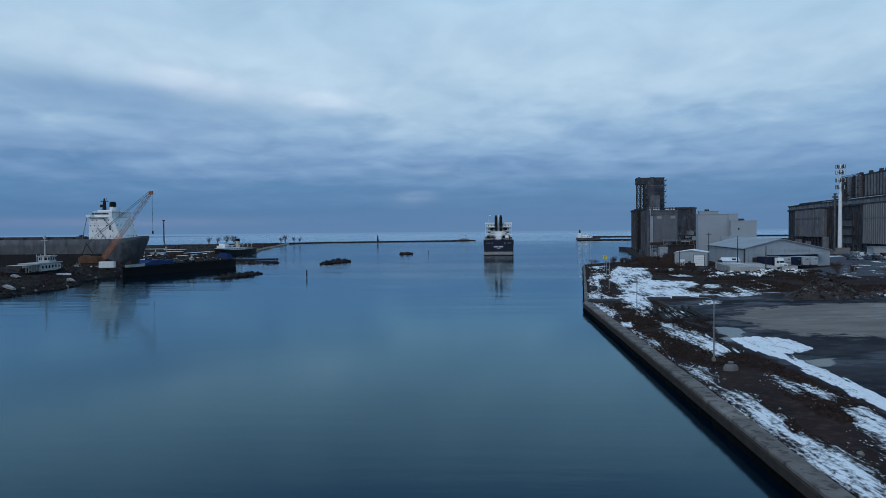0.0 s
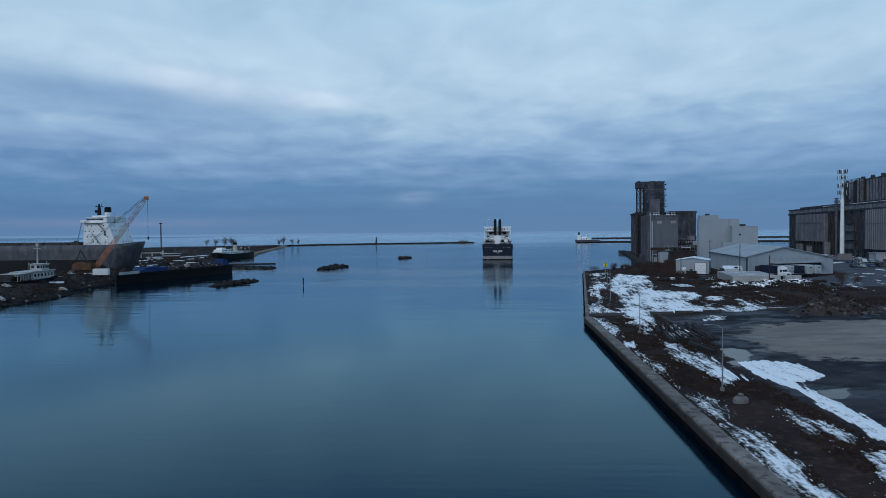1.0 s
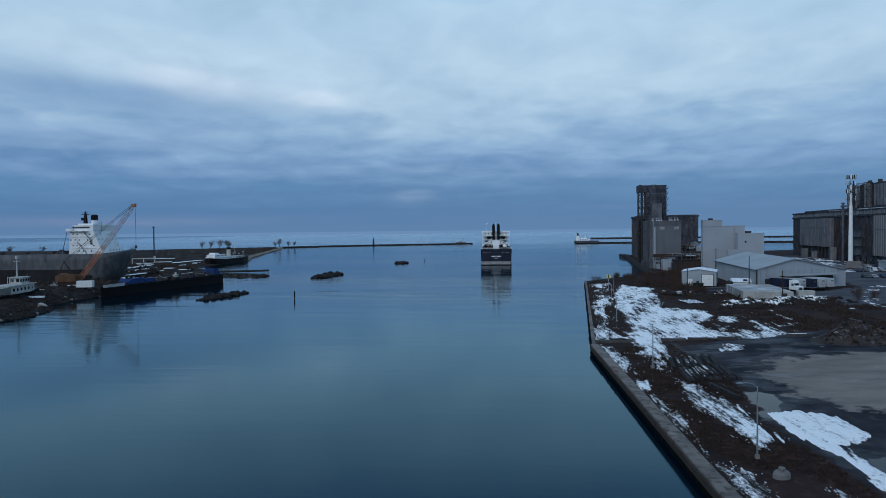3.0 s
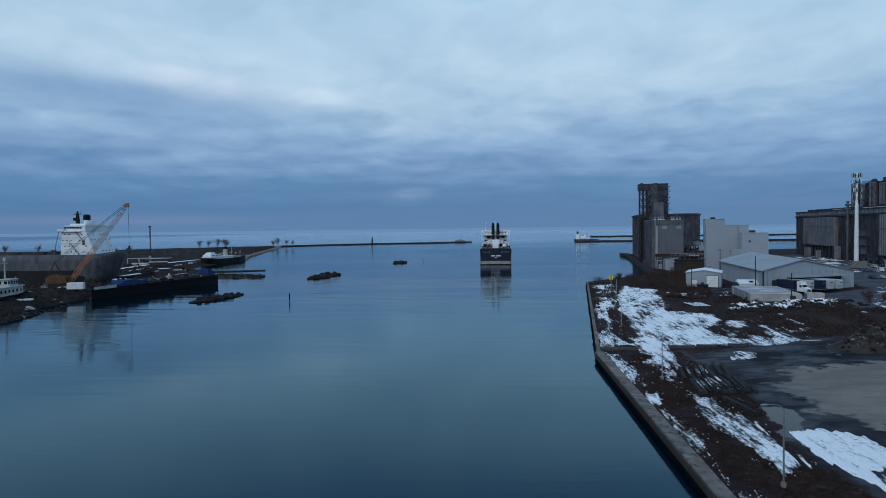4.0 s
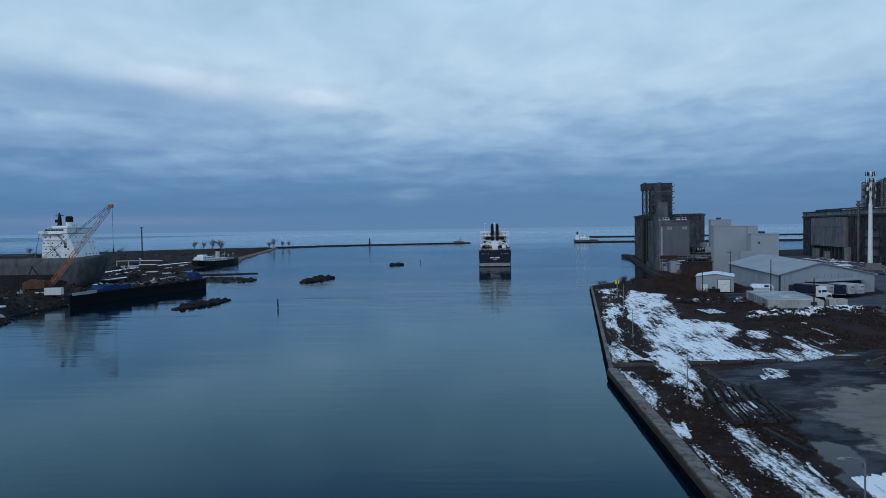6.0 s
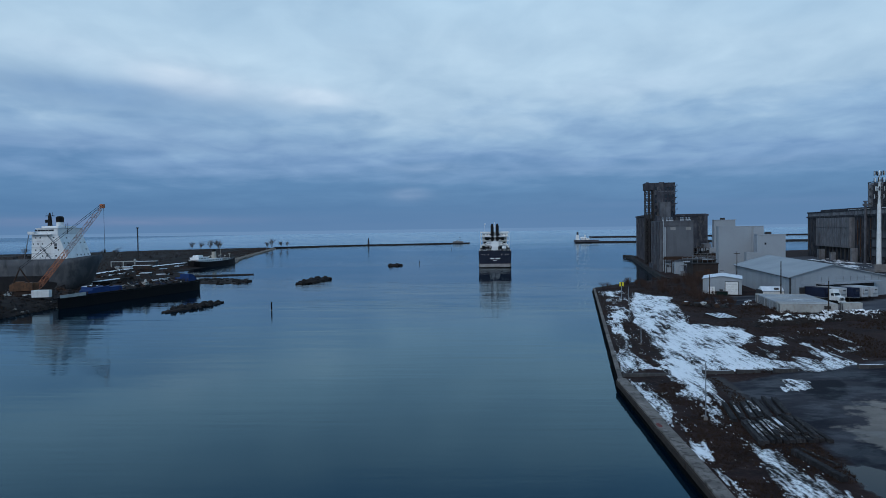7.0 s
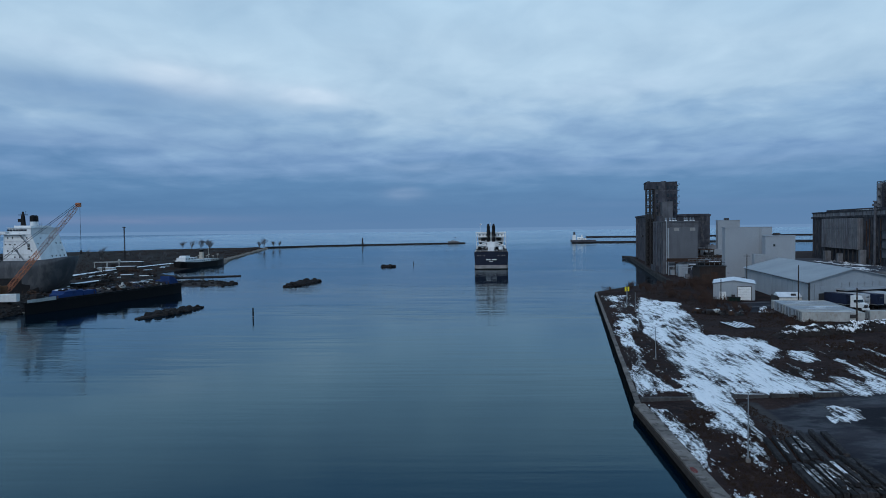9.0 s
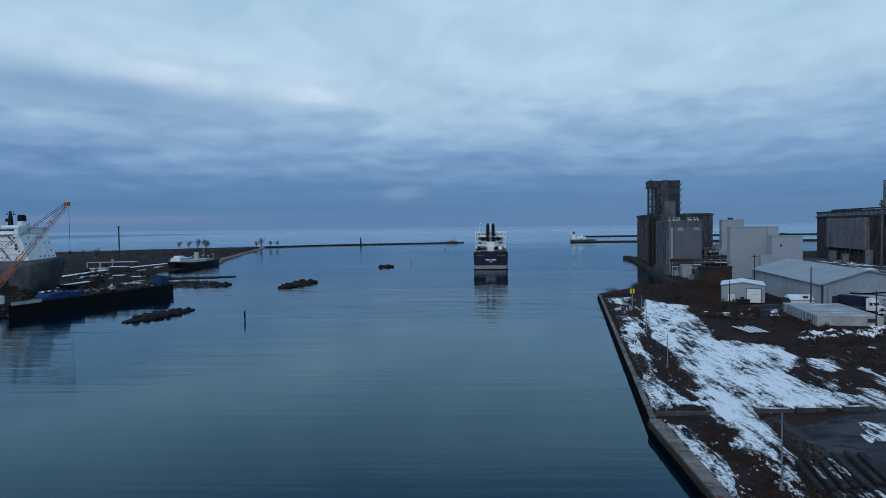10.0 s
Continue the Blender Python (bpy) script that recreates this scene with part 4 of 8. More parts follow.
for y in np.arange(F0 + 4.2, -39, 6.4):
    for z in (6.0, 13.0, 20.0):
        window_part(el, -4.82, y, z, 1.6, 2.2, side="x", mat=CONCRETE_MID)
for x in (0.4, 8.2):
    part("louvre", Build().box(x, x + 2.6, F0 - 0.36, F0 - 0.3, 22.4, 24.0), CONCRETE_PALE, el, "pale louvred panel")
for x, y in ((-3.2, 2), (-1.0, 3), (0.2, 2), (1.6, 3), (6.0, 2), (7.2, 3), (8.8, 2), (10.6, 4)):
    v = part("roof_vent", Build().tube((x, F0 + y, 27.5), (x, F0 + y, 28.7), 0.35, 0.35, 8).tube((x, F0 + y, 28.7), (x, F0 + y, 29.2), 0.65, 0.2, 8), STEEL, el)
    part("vent_snow", Build().box(x - 0.5, x + 0.5, F0 + y - 1.4, F0 + y - 0.6, 27.5, 27.95), SNOW_ROOF, v)
part("roof_rail", Build().tube((-4.6, F0 + 0.4, 28.6), (12.0, F0 + 0.4, 28.6), 0.06, n=4).tube((-4.6, F0 + 0.4, 28.1), (12.0, F0 + 0.4, 28.1), 0.05, n=4), STEEL_DARK, el)
part("penthouse", Build().box(3.6, 9.8, -11, -2, 26, 39.8), CONCRETE_MID, el)
part("penthouse", Build().box(1.2, 3.6, -14, -4, 26.8, 31.0), CONCRETE_DARK, el)
# head tower between the annex and the silos
part("head_tower", Build().box(0.8, 14.1, 0, 14, 0, 52.0), CONCRETE_DARK, el, "dark concrete head tower")
part("tower_head", Build().box(-4.5, 0.8, 0, 14, 48.2, 52.0), CONCRETE_DARK, el)
part("tower_cap", Build().box(-4.65, 14.25, -0.12, 14.1, 52.0, 52.6).box(-3.6, -1.8, 2, 4, 52.6, 53.2).box(5, 8, 4, 7, 52.6, 53.2), CONCRETE_DARK, el)
for x in np.arange(0.9, 14.0, 2.1):
    part("tower_rib", Build().box(x, x + 0.42, -0.28, 0, 27, 51.8), CONCRETE_DARK, el)
part("tower_band", Build().box(0.8, 14.1, -0.22, 0, 46.6, 47.1), CONCRETE_MID, el)
for z in (32.0, 35.8, 39.4, 43.0, 48.0):
    for x in (1.6, 7.9, 10.0, 12.1):
        window_part(el, x, -0.05, z, 1.2, 1.9, mat=CONCRETE_DARK)
# open steel leg tower on the channel side, cased below the roofs
b = Build()
lattice_mast(b, [(-4.4, 0.2), (-2.0, 0.2), (-2.0, 3.2), (-4.4, 3.2)], 0, 48.2, 11, 0.24)
lattice_mast(b, [(-1.8, 0.2), (0.6, 0.2), (0.6, 3.2), (-1.8, 3.2)], 0, 48.2, 11, 0.24)
part("leg_tower", b, STEEL_DARK, el, "black open steel leg tower")
part("leg_casing", Build().box(-3.8, 0.4, 0.6, 13, 0, 29.5), BLACK, el)
part("channel_shed", Build().box(-6.4, -4.9, -60, -40, 0, 3.2), CONCRETE_DARK, el)
part("channel_shed", Build().box(-1.2, 0.0, 56, 62, 17, 18.6), STEEL_DARK, el)
for z in (31.0, 35.0, 39.0, 43.0, 47.0, 50.4):
    b = Build().box(14.1, 15.8, 2.0, 9, z, z + 0.15)
    for y in (2.0, 9.0):
        b.tube((15.8, y, z), (15.8, y, z + 1.1), 0.06, n=4)
    b.tube((15.8, 2, z + 1.1), (15.8, 9, z + 1.1), 0.06, n=4)
    b.tube((14.2, 2, z - 3.4), (15.7, 8, z), 0.12, n=4)
    part("fire_stair", b, STEEL_DARK, el)
b = Build().tube((-3.2, F0 - 0.5, 0.5), (-3.2, F0 - 0.5, 27.6), 0.22, n=8)
b.tube((-3.2, F0 - 0.5, 27.6), (-3.2, F0 + 2, 28.2), 0.22, n=8)
b.box(-2.7, -1.9, F0 - 0.6, F0 - 0.25, 0.5, 24.0)
part("downpipe", b, WHITE_CLAD, el)

# yard plant at the elevator's foot
pl = thing("conveyor_plant", "rusty conveyor galleries, pipes and hoppers below the grain elevator", "conveyor", pose(121, 474, 2.4, 0, 0, -9.2))
for a in ((14, 30, -16, -12, 8.2, 9.5), (13.5, 30, -70, -67.0, 7.6, 9.3), (8, 24, -98, -95.0, 7.0, 8.4)):
    part("gallery", Build().box(*a), RUST, pl)
for a in ((15, 22, -13, -6, 0, 8.0), (24, 36, -30, -20, 0, 11), (28, 38, -52, -44, 0, 9)):
    part("transfer_house", Build().box(*a), CLAD, pl)
for k, a in enumerate(((14, 21, -34, -28, 0, 7.0), (18, 25, -62, -54, 0, 6.0), (3, 9, -92, -86, 0, 5.0), (15, 22, -88, -80, 0, 7.5), (27, 33, -84, -76, 0, 6.5), (24, 28, -48, -44, 0, 4.0), (21, 26, -108, -101, 0, 6))):
    h_ = part("plant_house", Build().box(*a), (CONCRETE, BROWN_CLAD, CONCRETE_DARK)[k % 3], pl)
    part("house_roof", Build().box(a[0] - 0.3, a[1] + 0.3, a[2] - 0.3, a[3] + 0.3, a[5], a[5] + 0.3), (STEEL_DARK, SNOW_ROOF, STEEL_DARK)[k % 3], h_)
for x, y in ((15, -16), (28, -16), (14, -70), (20, -70), (29, -69), (9, -98), (15, -98), (22, -97)):
    part("trestle", Build().box(x, x + 0.5, y, y + 0.5, 0, 9).tube((x, y, 3), (x + 2.5, y, 9), 0.16, n=4), RUST, pl)
for x, y, z, s in ((16, -24, 0, 4.6), (22, -28, 0, 3.6), (26, -36, 0, 5.0), (14, -66, 0, 5), (15, -52, 0, 4)):
    b = Build().box(x, x + s, y, y + s, z, z + s * 0.8)
    b.box(x - 0.15, x + s + 0.15, y - 0.15, y + s + 0.15, z + s * 0.8, z + s * 0.8 + 0.2)
    part("hopper", b, BROWN_CLAD, pl)
b = Build()
for pts in (((13, -30, 6), (21, -30, 6.4)), ((16, -44, 7.4), (27, -44, 7.4)), ((14, -62, 0), (14, -62, 9.0)), ((22, -14, 0), (22, -14, 11))):
    for p, q in zip(pts[:-1], pts[1:]):
        b.tube(p, q, 0.25, n=7)
part("pipe_run", b, STEEL, pl, "pale conveyor pipes")
for fx0, fx1, fy0, fy1, fz in ((12.6, 24, -74, -64, (4.2, 8.2, 12.2)), (20, 34, -90, -82, (3.6, 7.2))):
    for z in fz:
        part("frame_floor", Build().box(fx0, fx1 - 0.25 * z, fy0, fy1, z, z + 0.3), RUST, pl)
        rl = Build().tube((fx0, fy0, z + 1.3), (fx1 - 0.25 * z, fy0, z + 1.3), 0.07, n=4)
        for x in np.arange(fx0, fx1 - 0.25 * z, 1.8):
            rl.tube((x, fy0, z + 0.3), (x, fy0, z + 1.3), 0.06, n=4)
        part("frame_rail", rl, STEEL, pl)
        part("frame_machine", Build().box(fx0 + 2 + 0.3 * z, fx0 + 6 + 0.3 * z, fy0 + 2, fy1 - 1, z + 0.3, z + 2.4).tube((fx0 + 8, fy0 + 3, z + 0.3), (fx0 + 8, fy0 + 3, z + 3.0), 0.7, n=10), (BAY_SHEET, CONCRETE_MID, STEEL_DARK)[int(z) % 3], pl)
    for x in np.linspace(fx0 + 0.2, fx1 - 3.4, 4):
        for y in (fy0 + 0.2, fy1 - 0.2):
            part("frame_post", Build().box(x - 0.2, x + 0.2, y - 0.2, y + 0.2, 0, fz[-1]), STEEL_DARK, pl)
rnd = random.Random(28)
for i in range(26):
    x, y = rnd.uniform(-2, 26), rnd.uniform(-112, -83)
    w, d, h = rnd.uniform(1.2, 3.6), rnd.uniform(1.2, 3.0), rnd.uniform(1.6, 5.2)
    if i % 3 == 2:
        u = Build().tube((x, y, 0), (x, y, h + 1), w * 0.4, n=12).tube((x, y, h + 1), (x, y, h + 1.7), w * 0.4, 0.2, n=12)
    else:
        u = Build().box(x, x + w, y, y + d, 0, h).box(x - 0.15, x + w + 0.15, y - 0.15, y + d + 0.15, h, h + 0.18).box(x + w * 0.3, x + w * 0.6, y - 0.06, y, 0, min(2.1, h - 0.3))
    part("plant_unit", u, (BAY_SHEET, RUST, WHITE_CLAD, CONCRETE_DARK, STEEL, BROWN_CLAD, RENDERED)[i % 7], pl)
for i in range(9):
    x, y, z = rnd.uniform(-1, 14), rnd.uniform(-110, -82), rnd.uniform(3.0, 7.0)
    ln = rnd.uniform(4, 11)
    u = Build().tube((x, y, z), (x + ln, y + rnd.uniform(-2, 2), z + rnd.uniform(-0.3, 1.2)), 0.22, n=7).tube((x, y, 0), (x, y, z), 0.18, n=6).tube((x + ln, y, 0), (x + ln, y, z), 0.14, n=6)
    part("pipe_run", u, (STEEL, WHITE_CLAD, RUST)[i % 3], pl)
part("pipe_bridge", Build().box(-3.6, 14.6, -81.6, -80.2, 6.6, 7.3).box(-3.6, 14.6, -81.7, -81.5, 7.3, 8.3), RUST, pl)
for x in (-3.2, 1.2, 5.6, 10.0, 14.0):
    part("bridge_post", Build().box(x, x + 0.4, -81.2, -80.8, 0, 6.6), STEEL_DARK, pl)
for x0, x1, y, z in ((-3.0, 6.4, -84.5, 4.4), (0.5, 12.5, -86.0, 5.4), (6.5, 15.5, -92.5, 4.6)):
    u = Build().tube((x0, y, z), (x1 - 1.4, y, z + 0.2), 0.3, n=8).tube((x1 - 1.4, y, z + 0.2), (x1, y, z - 1.2), 0.3, n=8).tube((x1, y, z - 1.2), (x1, y, -0.1), 0.3, n=8).tube((x0, y, z), (x0, y, -0.1), 0.24, n=8)
    part("pipe_run", u, WHITE_CLAD, pl, "pale grey bent pipe")
part("control_cabin", Build().box(0.2, 4.4, -95, -91, 0, 5.2).box(0, 4.6, -95.2, -90.8, 5.2, 5.5), WHITE_CLAD, pl, "pale grey control cabin")
part("cooler", Build().box(10.2, 15.0, -97, -93, 3.2, 6.8).box(10.4, 10.8, -96.8, -96.4, 0, 3.2).box(14.4, 14.8, -96.8, -96.4, 0, 3.2), BLACK, pl, "black fan housing on legs")
b = Build()
for x0, x1, y, z in ((14, 30, -16.2, 9.5), (13.5, 30, -70.2, 9.3), (8, 24, -98.2, 8.4)):
    for k in np.arange(x0, x1 + 0.1, 2.0):
        b.tube((k, y, z), (k, y, z + 1.1), 0.05, n=4)
    b.tube((x0, y, z + 1.1), (x1, y, z + 1.1), 0.05, n=4)
    b.box(x0 + 1, x0 + (x1 - x0) * 0.4, y + 0.5, y + 2.5, z, z + 0.06)
part("handrail", b, STEEL, pl)

# brown shed in front of it
sh = thing("plant_shed", "low rust-brown steel plant building with a flat roof", "shed", pose(93.6, 329, 3.0, 0, 0, -6))
b = Build().box(4.0, 14.2, 0, 12, 0, 7.4)
for x in np.arange(4.4, 14, 1.4):
    b.box(x, x + 0.12, -0.08, 0, 0, 7.4)
part("shed_wall", b, BROWN_CLAD, sh)
part("shed_roof", Build().box(3.6, 14.6, -0.4, 12.4, 7.4, 7.8), STEEL_DARK, sh)
part("shed_door", Build().box(5, 8, -0.16, 0, 0, 4.2), RUST, sh)
for x in (4.4, 8, 11):
    part("roof_unit", Build().box(x, x + 2.6, 4, 8, 7.8, 9.4), (BAY_SHEET, STEEL_DARK, RUST)[int(x) % 3], sh)
b = Build().tube((0, 1.2, 10.4), (14.2, 1.2, 10.4), 0.07, n=5).tube((0, 1.2, 9.7), (14.2, 1.2, 9.7), 0.05, n=5)
for x in np.arange(0, 14.3, 2.03):
    b.tube((x, 1.2, 7.8), (x, 1.2, 10.4), 0.07, n=5)
part("roof_rail", b, STEEL, sh)
part("gallery_deck", Build().box(-1.4, 14.2, 1.0, 3.2, 9.0, 9.25), STEEL_DARK, sh)
part("roof_snow", Build().box(8.2, 12.6, 1.2, 2.6, 9.25, 9.38).box(2, 6, 8.6, 11, 7.8, 7.9), SNOW_ROOF, sh)
part("wall_panel", Build().box(8.4, 11.0, -0.14, 0, 1.0, 5.2), RUST, sh)

# pale clad silo houses behind the warehouse
def clad_house(x, y, w, d, z, h, ang, label, ribs=2.4, mat=WHITE_CLAD):
    t = thing("silo_house", label, "silo house", pose(x, y, z, 0, 0, ang), "clad silo houses")
    b = Build().box(0, w, 0, d, 0, h)
    part("wall", b, mat, t)
    k = Build()
    for xx in np.arange(ribs, w - 0.5, ribs):
        k.box(xx, xx + 0.08, -0.05, 0, 0.2, h - 0.2)
    for yy in np.arange(ribs, d - 0.5, ribs):
        k.box(-0.05, 0, yy, yy + 0.08, 0.2, h - 0.2)
    part("seam", k, mat, t)
    part("parapet", Build().box(-0.15, w + 0.15, -0.15, d + 0.15, h, h + 0.35), mat, t)
    return t


t = clad_house(121.4, 363.0, 20.0, 6, 3.0, 23.0, -9.2, "tall pale grey clad silo house without windows")
part("pilaster", Build().box(15.4, 20.0, -0.9, 0, 0, 22.9), WHITE_CLAD, t)
for x in (0.3, 14.6):
    part("corner_trim", Build().box(x, x + 0.4, -0.1, 0, 0, 22.8), CLAD, t)
t = clad_house(134.2, 350.6, 12.2, 5, 3.5, 18.6, -9.2, "lower pale grey clad silo house with one small window")
part("roof_unit", Build().box(4.5, 7, 3, 5, 18.9, 20.0), STEEL_DARK, t)
window_part(t, 3.2, -0.02, 14.2, 0.8, 0.9, mat=CLAD)
t = clad_house(150.6, 447.0, 12.0, 6, 3.0, 26.8, -9.2, "slim pale grey clad silo house with a roof ventilator")
part("roof_unit", Build().box(4, 6.5, 2, 4, 27.1, 28.3), STEEL_DARK, t)
lo = thing("intake_house", "small pale ribbed intake house beside the silo houses", "shed", pose(129.0, 349.6, 3.2, 0, 0, -9.2))
part("wall", Build().box(0, 5.2, 0, 4, 0, 11.0), WHITE_CLAD, lo)
for x in np.arange(0.4, 5.2, 1.2):
    part("wall_rib", Build().box(x, x + 0.25, -0.2, 0, 0, 11.0), WHITE_CLAD, lo)

# ---- warehouse with loading dock ----
wh = thing("warehouse", "large grey metal-clad warehouse with a low gable roof", "warehouse")
A, Bc, C, D_ = Vector((97.2, 243)), Vector((134, 256)), Vector((145, 322)), Vector((108, 310))
zb, ze, zr = 2.6, 11.0, 14.3
Rn, Rf = (A + Bc) / 2 + Vector((-3.0, -1.0)), (C + D_) / 2 + Vector((-3, -1))
b = Build()
b.add([(*A, zb), (*Bc, zb), (*Bc, ze - 0.9), (*Rn, zr), (*A, ze)], [(0, 1, 2, 3, 4)])
b.add([(*D_, zb), (*C, zb), (*C, ze - 0.9), (*Rf, zr), (*D_, ze)], [(4, 3, 2, 1, 0)])
b.add([(*A, zb), (*D_, zb), (*D_, ze), (*A, ze)], [(3, 2, 1, 0)])
b.add([(*Bc, zb), (*C, zb), (*C, ze - 0.9), (*Bc, ze - 0.9)], [(0, 1, 2, 3)])
part("wall", b, CLAD, wh)
b = Build()


def slab(p, th=0.25):
    q = [(x, y, z - th) for x, y, z in p]
    b.add(list(p) + q, [(0, 1, 2, 3), (7, 6, 5, 4), (0, 4, 5, 1), (1, 5, 6, 2), (2, 6, 7, 3), (3, 7, 4, 0)])


slab([(A.x - 0.7, A.y - 0.7, ze + 0.1), (Rn.x - 0.1, Rn.y - 0.7, zr + 0.2), (Rf.x, Rf.y + 0.4, zr + 0.2), (D_.x - 0.7, D_.y + 0.3, ze + 0.1)])
slab([(Rn.x - 0.1, Rn.y - 0.7, zr + 0.2), (Bc.x + 0.6, Bc.y - 0.4, ze - 0.8), (C.x + 0.6, C.y + 0.4, ze - 0.8), (Rf.x, Rf.y + 0.4, zr + 0.2)])
part("roof", b, CLAD_ROOF, wh)
b = Build()
for s in np.linspace(0.02, 0.98, 44):
    p, q = A.lerp(D_, s), A.lerp(D_, s + 0.004)
    b.add([(p.x - 0.07, p.y, zb), (q.x - 0.07, q.y, zb), (q.x - 0.07, q.y, ze), (p.x - 0.07, p.y, ze), (p.x, p.y, zb), (p.x, p.y, ze), (q.x, q.y, zb), (q.x, q.y, ze)],
          [(0, 3, 2, 1), (0, 4, 5, 3), (1, 2, 7, 6)])
part("wall_rib", b, CLAD, wh)
b = Build()
b.tube((A.x - 0.3, A.y, ze - 0.15), (D_.x - 0.3, D_.y, ze - 0.15), 0.22, n=6)
b.box(97.0, 97.4, 242.6, 243, zb, ze)
part("gutter", b, STEEL_DARK, wh)
wang = math.degrees(math.atan2(Bc.y - A.y, Bc.x - A.x))
WF = Matrix.Translation((A.x, A.y, 3.6)) @ Matrix.Rotation(radians(wang), 4, "Z")


def wall_box(x0, x1, y0, y1, z0, z1):
    return Build().box(x0, x1, y0, y1, z0, z1, WF)


part("roller_door", wall_box(3.6, 6.6, -0.1, 0.05, 0, 4.2), STEEL_DARK, wh, "dark roller door")
part("side_door", wall_box(1.1, 2.0, -0.1, 0.05, 0, 2.1), STEEL_DARK, wh)
part("sign_board", wall_box(4.2, 5.6, -0.12, 0.0, 5.3, 6.2), WHITE_CLAD, wh)
part("dock_canopy", wall_box(10, 33, -3.2, 0, 5.0, 5.5), WHITE_CLAD, wh, "pale canopy over the loading dock")
part("dock_wall", wall_box(10, 33, -0.3, 0, 0, 5.0), STEEL_DARK, wh, "dark dock wall with rubber shelters")
for x in np.arange(12, 36, 2.9):
    part("wall_light", Build().box(x, x + 0.12, -0.09, 0, 5.6, 7.0, WF), STEEL, wh)
part("downpipe", Build().tube((98.6, 242.7, 3.4), (98.6, 242.7, 10.6), 0.1, n=6), STEEL, wh)
part("panel_joint", wall_box(12, 37, -0.05, 0.02, 6.4, 6.5), CLAD_ROOF, wh)

# semi-trailers at the dock
def semi_trailer(x, y, ang, mat, label, nose=True):
    t = thing("semi_trailer", label, "trailer", pose(x, y, 4.05, 0, 0, ang) @ Matrix.Diagonal((1, 0.8, 1, 1)), "trailers at the dock")
    b = Build().box(-1.3, 1.3, 0, 13.2, 1.15, 4.0)
    b.box(-1.26, 1.26, 0.05, 13.15, 4.0, 4.06)
    part("box_body", b, mat, t)
    if nose:
        n = part("cooling_unit", Build().box(-0.85, 0.85, -0.45, 0, 2.3, 3.75), mat, t)
        part("grille", Build().box(-0.5, 0.5, -0.5, -0.45, 3.1, 3.45), HULL_GREY, n)
    b = Build()
    for px in (-1.34, 1.30):
        b.box(px, px + 0.04, 0, 13.2, 1.15, 1.4)
    b.box(-1.3, 1.3, -0.03, 0.02, 1.15, 1.3)
    part("rail", b, STEEL, t)
    for yy in (10.2, 11.5):
        for s in (-1, 1):
            part("wheel", Build().tube((s * 1.25, yy, 0.5), (s * 0.75, yy, 0.5), 0.5, n=14), RUBBER, t)
    for s in (-1, 1):
        part("landing_leg", Build().box(s * 0.95 - 0.07, s * 0.95 + 0.07, 1.6, 1.75, 0, 1.2).box(s * 0.95 - 0.2, s * 0.95 + 0.2, 1.5, 1.85, 0, 0.05), STEEL_DARK, t)
    part("underframe", Build().box(-0.5, 0.5, 0.5, 12.8, 0.95, 1.15), STEEL_DARK, t)
    return t


for x, y, mat, lab in ((106.0, 238.6, NAVY, "dark navy semi-trailer backed to the loading dock"), (110.4, 238.4, TRAILER_GREY, "pale grey refrigerated semi-trailer backed to the loading dock"),
                       (113.6, 237.6, NAVY, "dark navy semi-trailer backed to the loading dock"), (117.2, 239.4, TRAILER_GREY, "pale grey refrigerated semi-trailer backed to the loading dock"),
                       (120.6, 240.4, TRAILER_GREY, "pale grey refrigerated semi-trailer backed to the loading dock")):
    semi_trailer(x, y, 19.5, mat, lab)


def tractor(x, y, ang):
    t = thing("truck_tractor", "white truck tractor with a tall roof fairing", "truck", pose(x, y, 4.0, 0, 0, ang))
    prof = [(-0.0, 0.9), (0.0, 1.9), (1.3, 2.15), (1.8, 3.0), (2.1, 3.9), (3.6, 4.0), (3.6, 0.9)]
    b = Build()
    b.loft([[(sx, yy, zz) for yy, zz in prof] for sx in (-1.15, 1.15)])
    part("cab", b, WHITE, t)
    part("windscreen", Build().add([(-1.0, 1.33, 2.2), (1.0, 1.33, 2.2), (1.0, 1.78, 2.98), (-1.0, 1.78, 2.98)], [(0, 1, 2, 3)]), GLASS, t)
    part("grille", Build().box(-0.6, 0.6, -0.06, 0, 0.95, 1.7), STEEL_DARK, t)
    part("bumper", Build().box(-1.2, 1.2, -0.2, 0.2, 0.4, 0.85), WHITE, t)
    for s in (-1, 1):
        part("headlight", Build().box(s * 0.85 - 0.2, s * 0.85 + 0.2, -0.08, 0, 1.0, 1.3), STEEL, t)
        for yy in (0.8, 4.6, 5.9):
            part("wheel", Build().tube((s * 1.2, yy, 0.5), (s * 0.8, yy, 0.5), 0.5, n=14), RUBBER, t)
        part("side_window", Build().box(s * 1.16 - 0.01, s * 1.16 + 0.01, 1.7, 2.6, 2.2, 2.9), GLASS, t)
    part("chassis", Build().box(-0.5, 0.5, 3.4, 6.8, 0.6, 0.95), STEEL_DARK, t)


tractor(107.3, 233.6, 19.5)

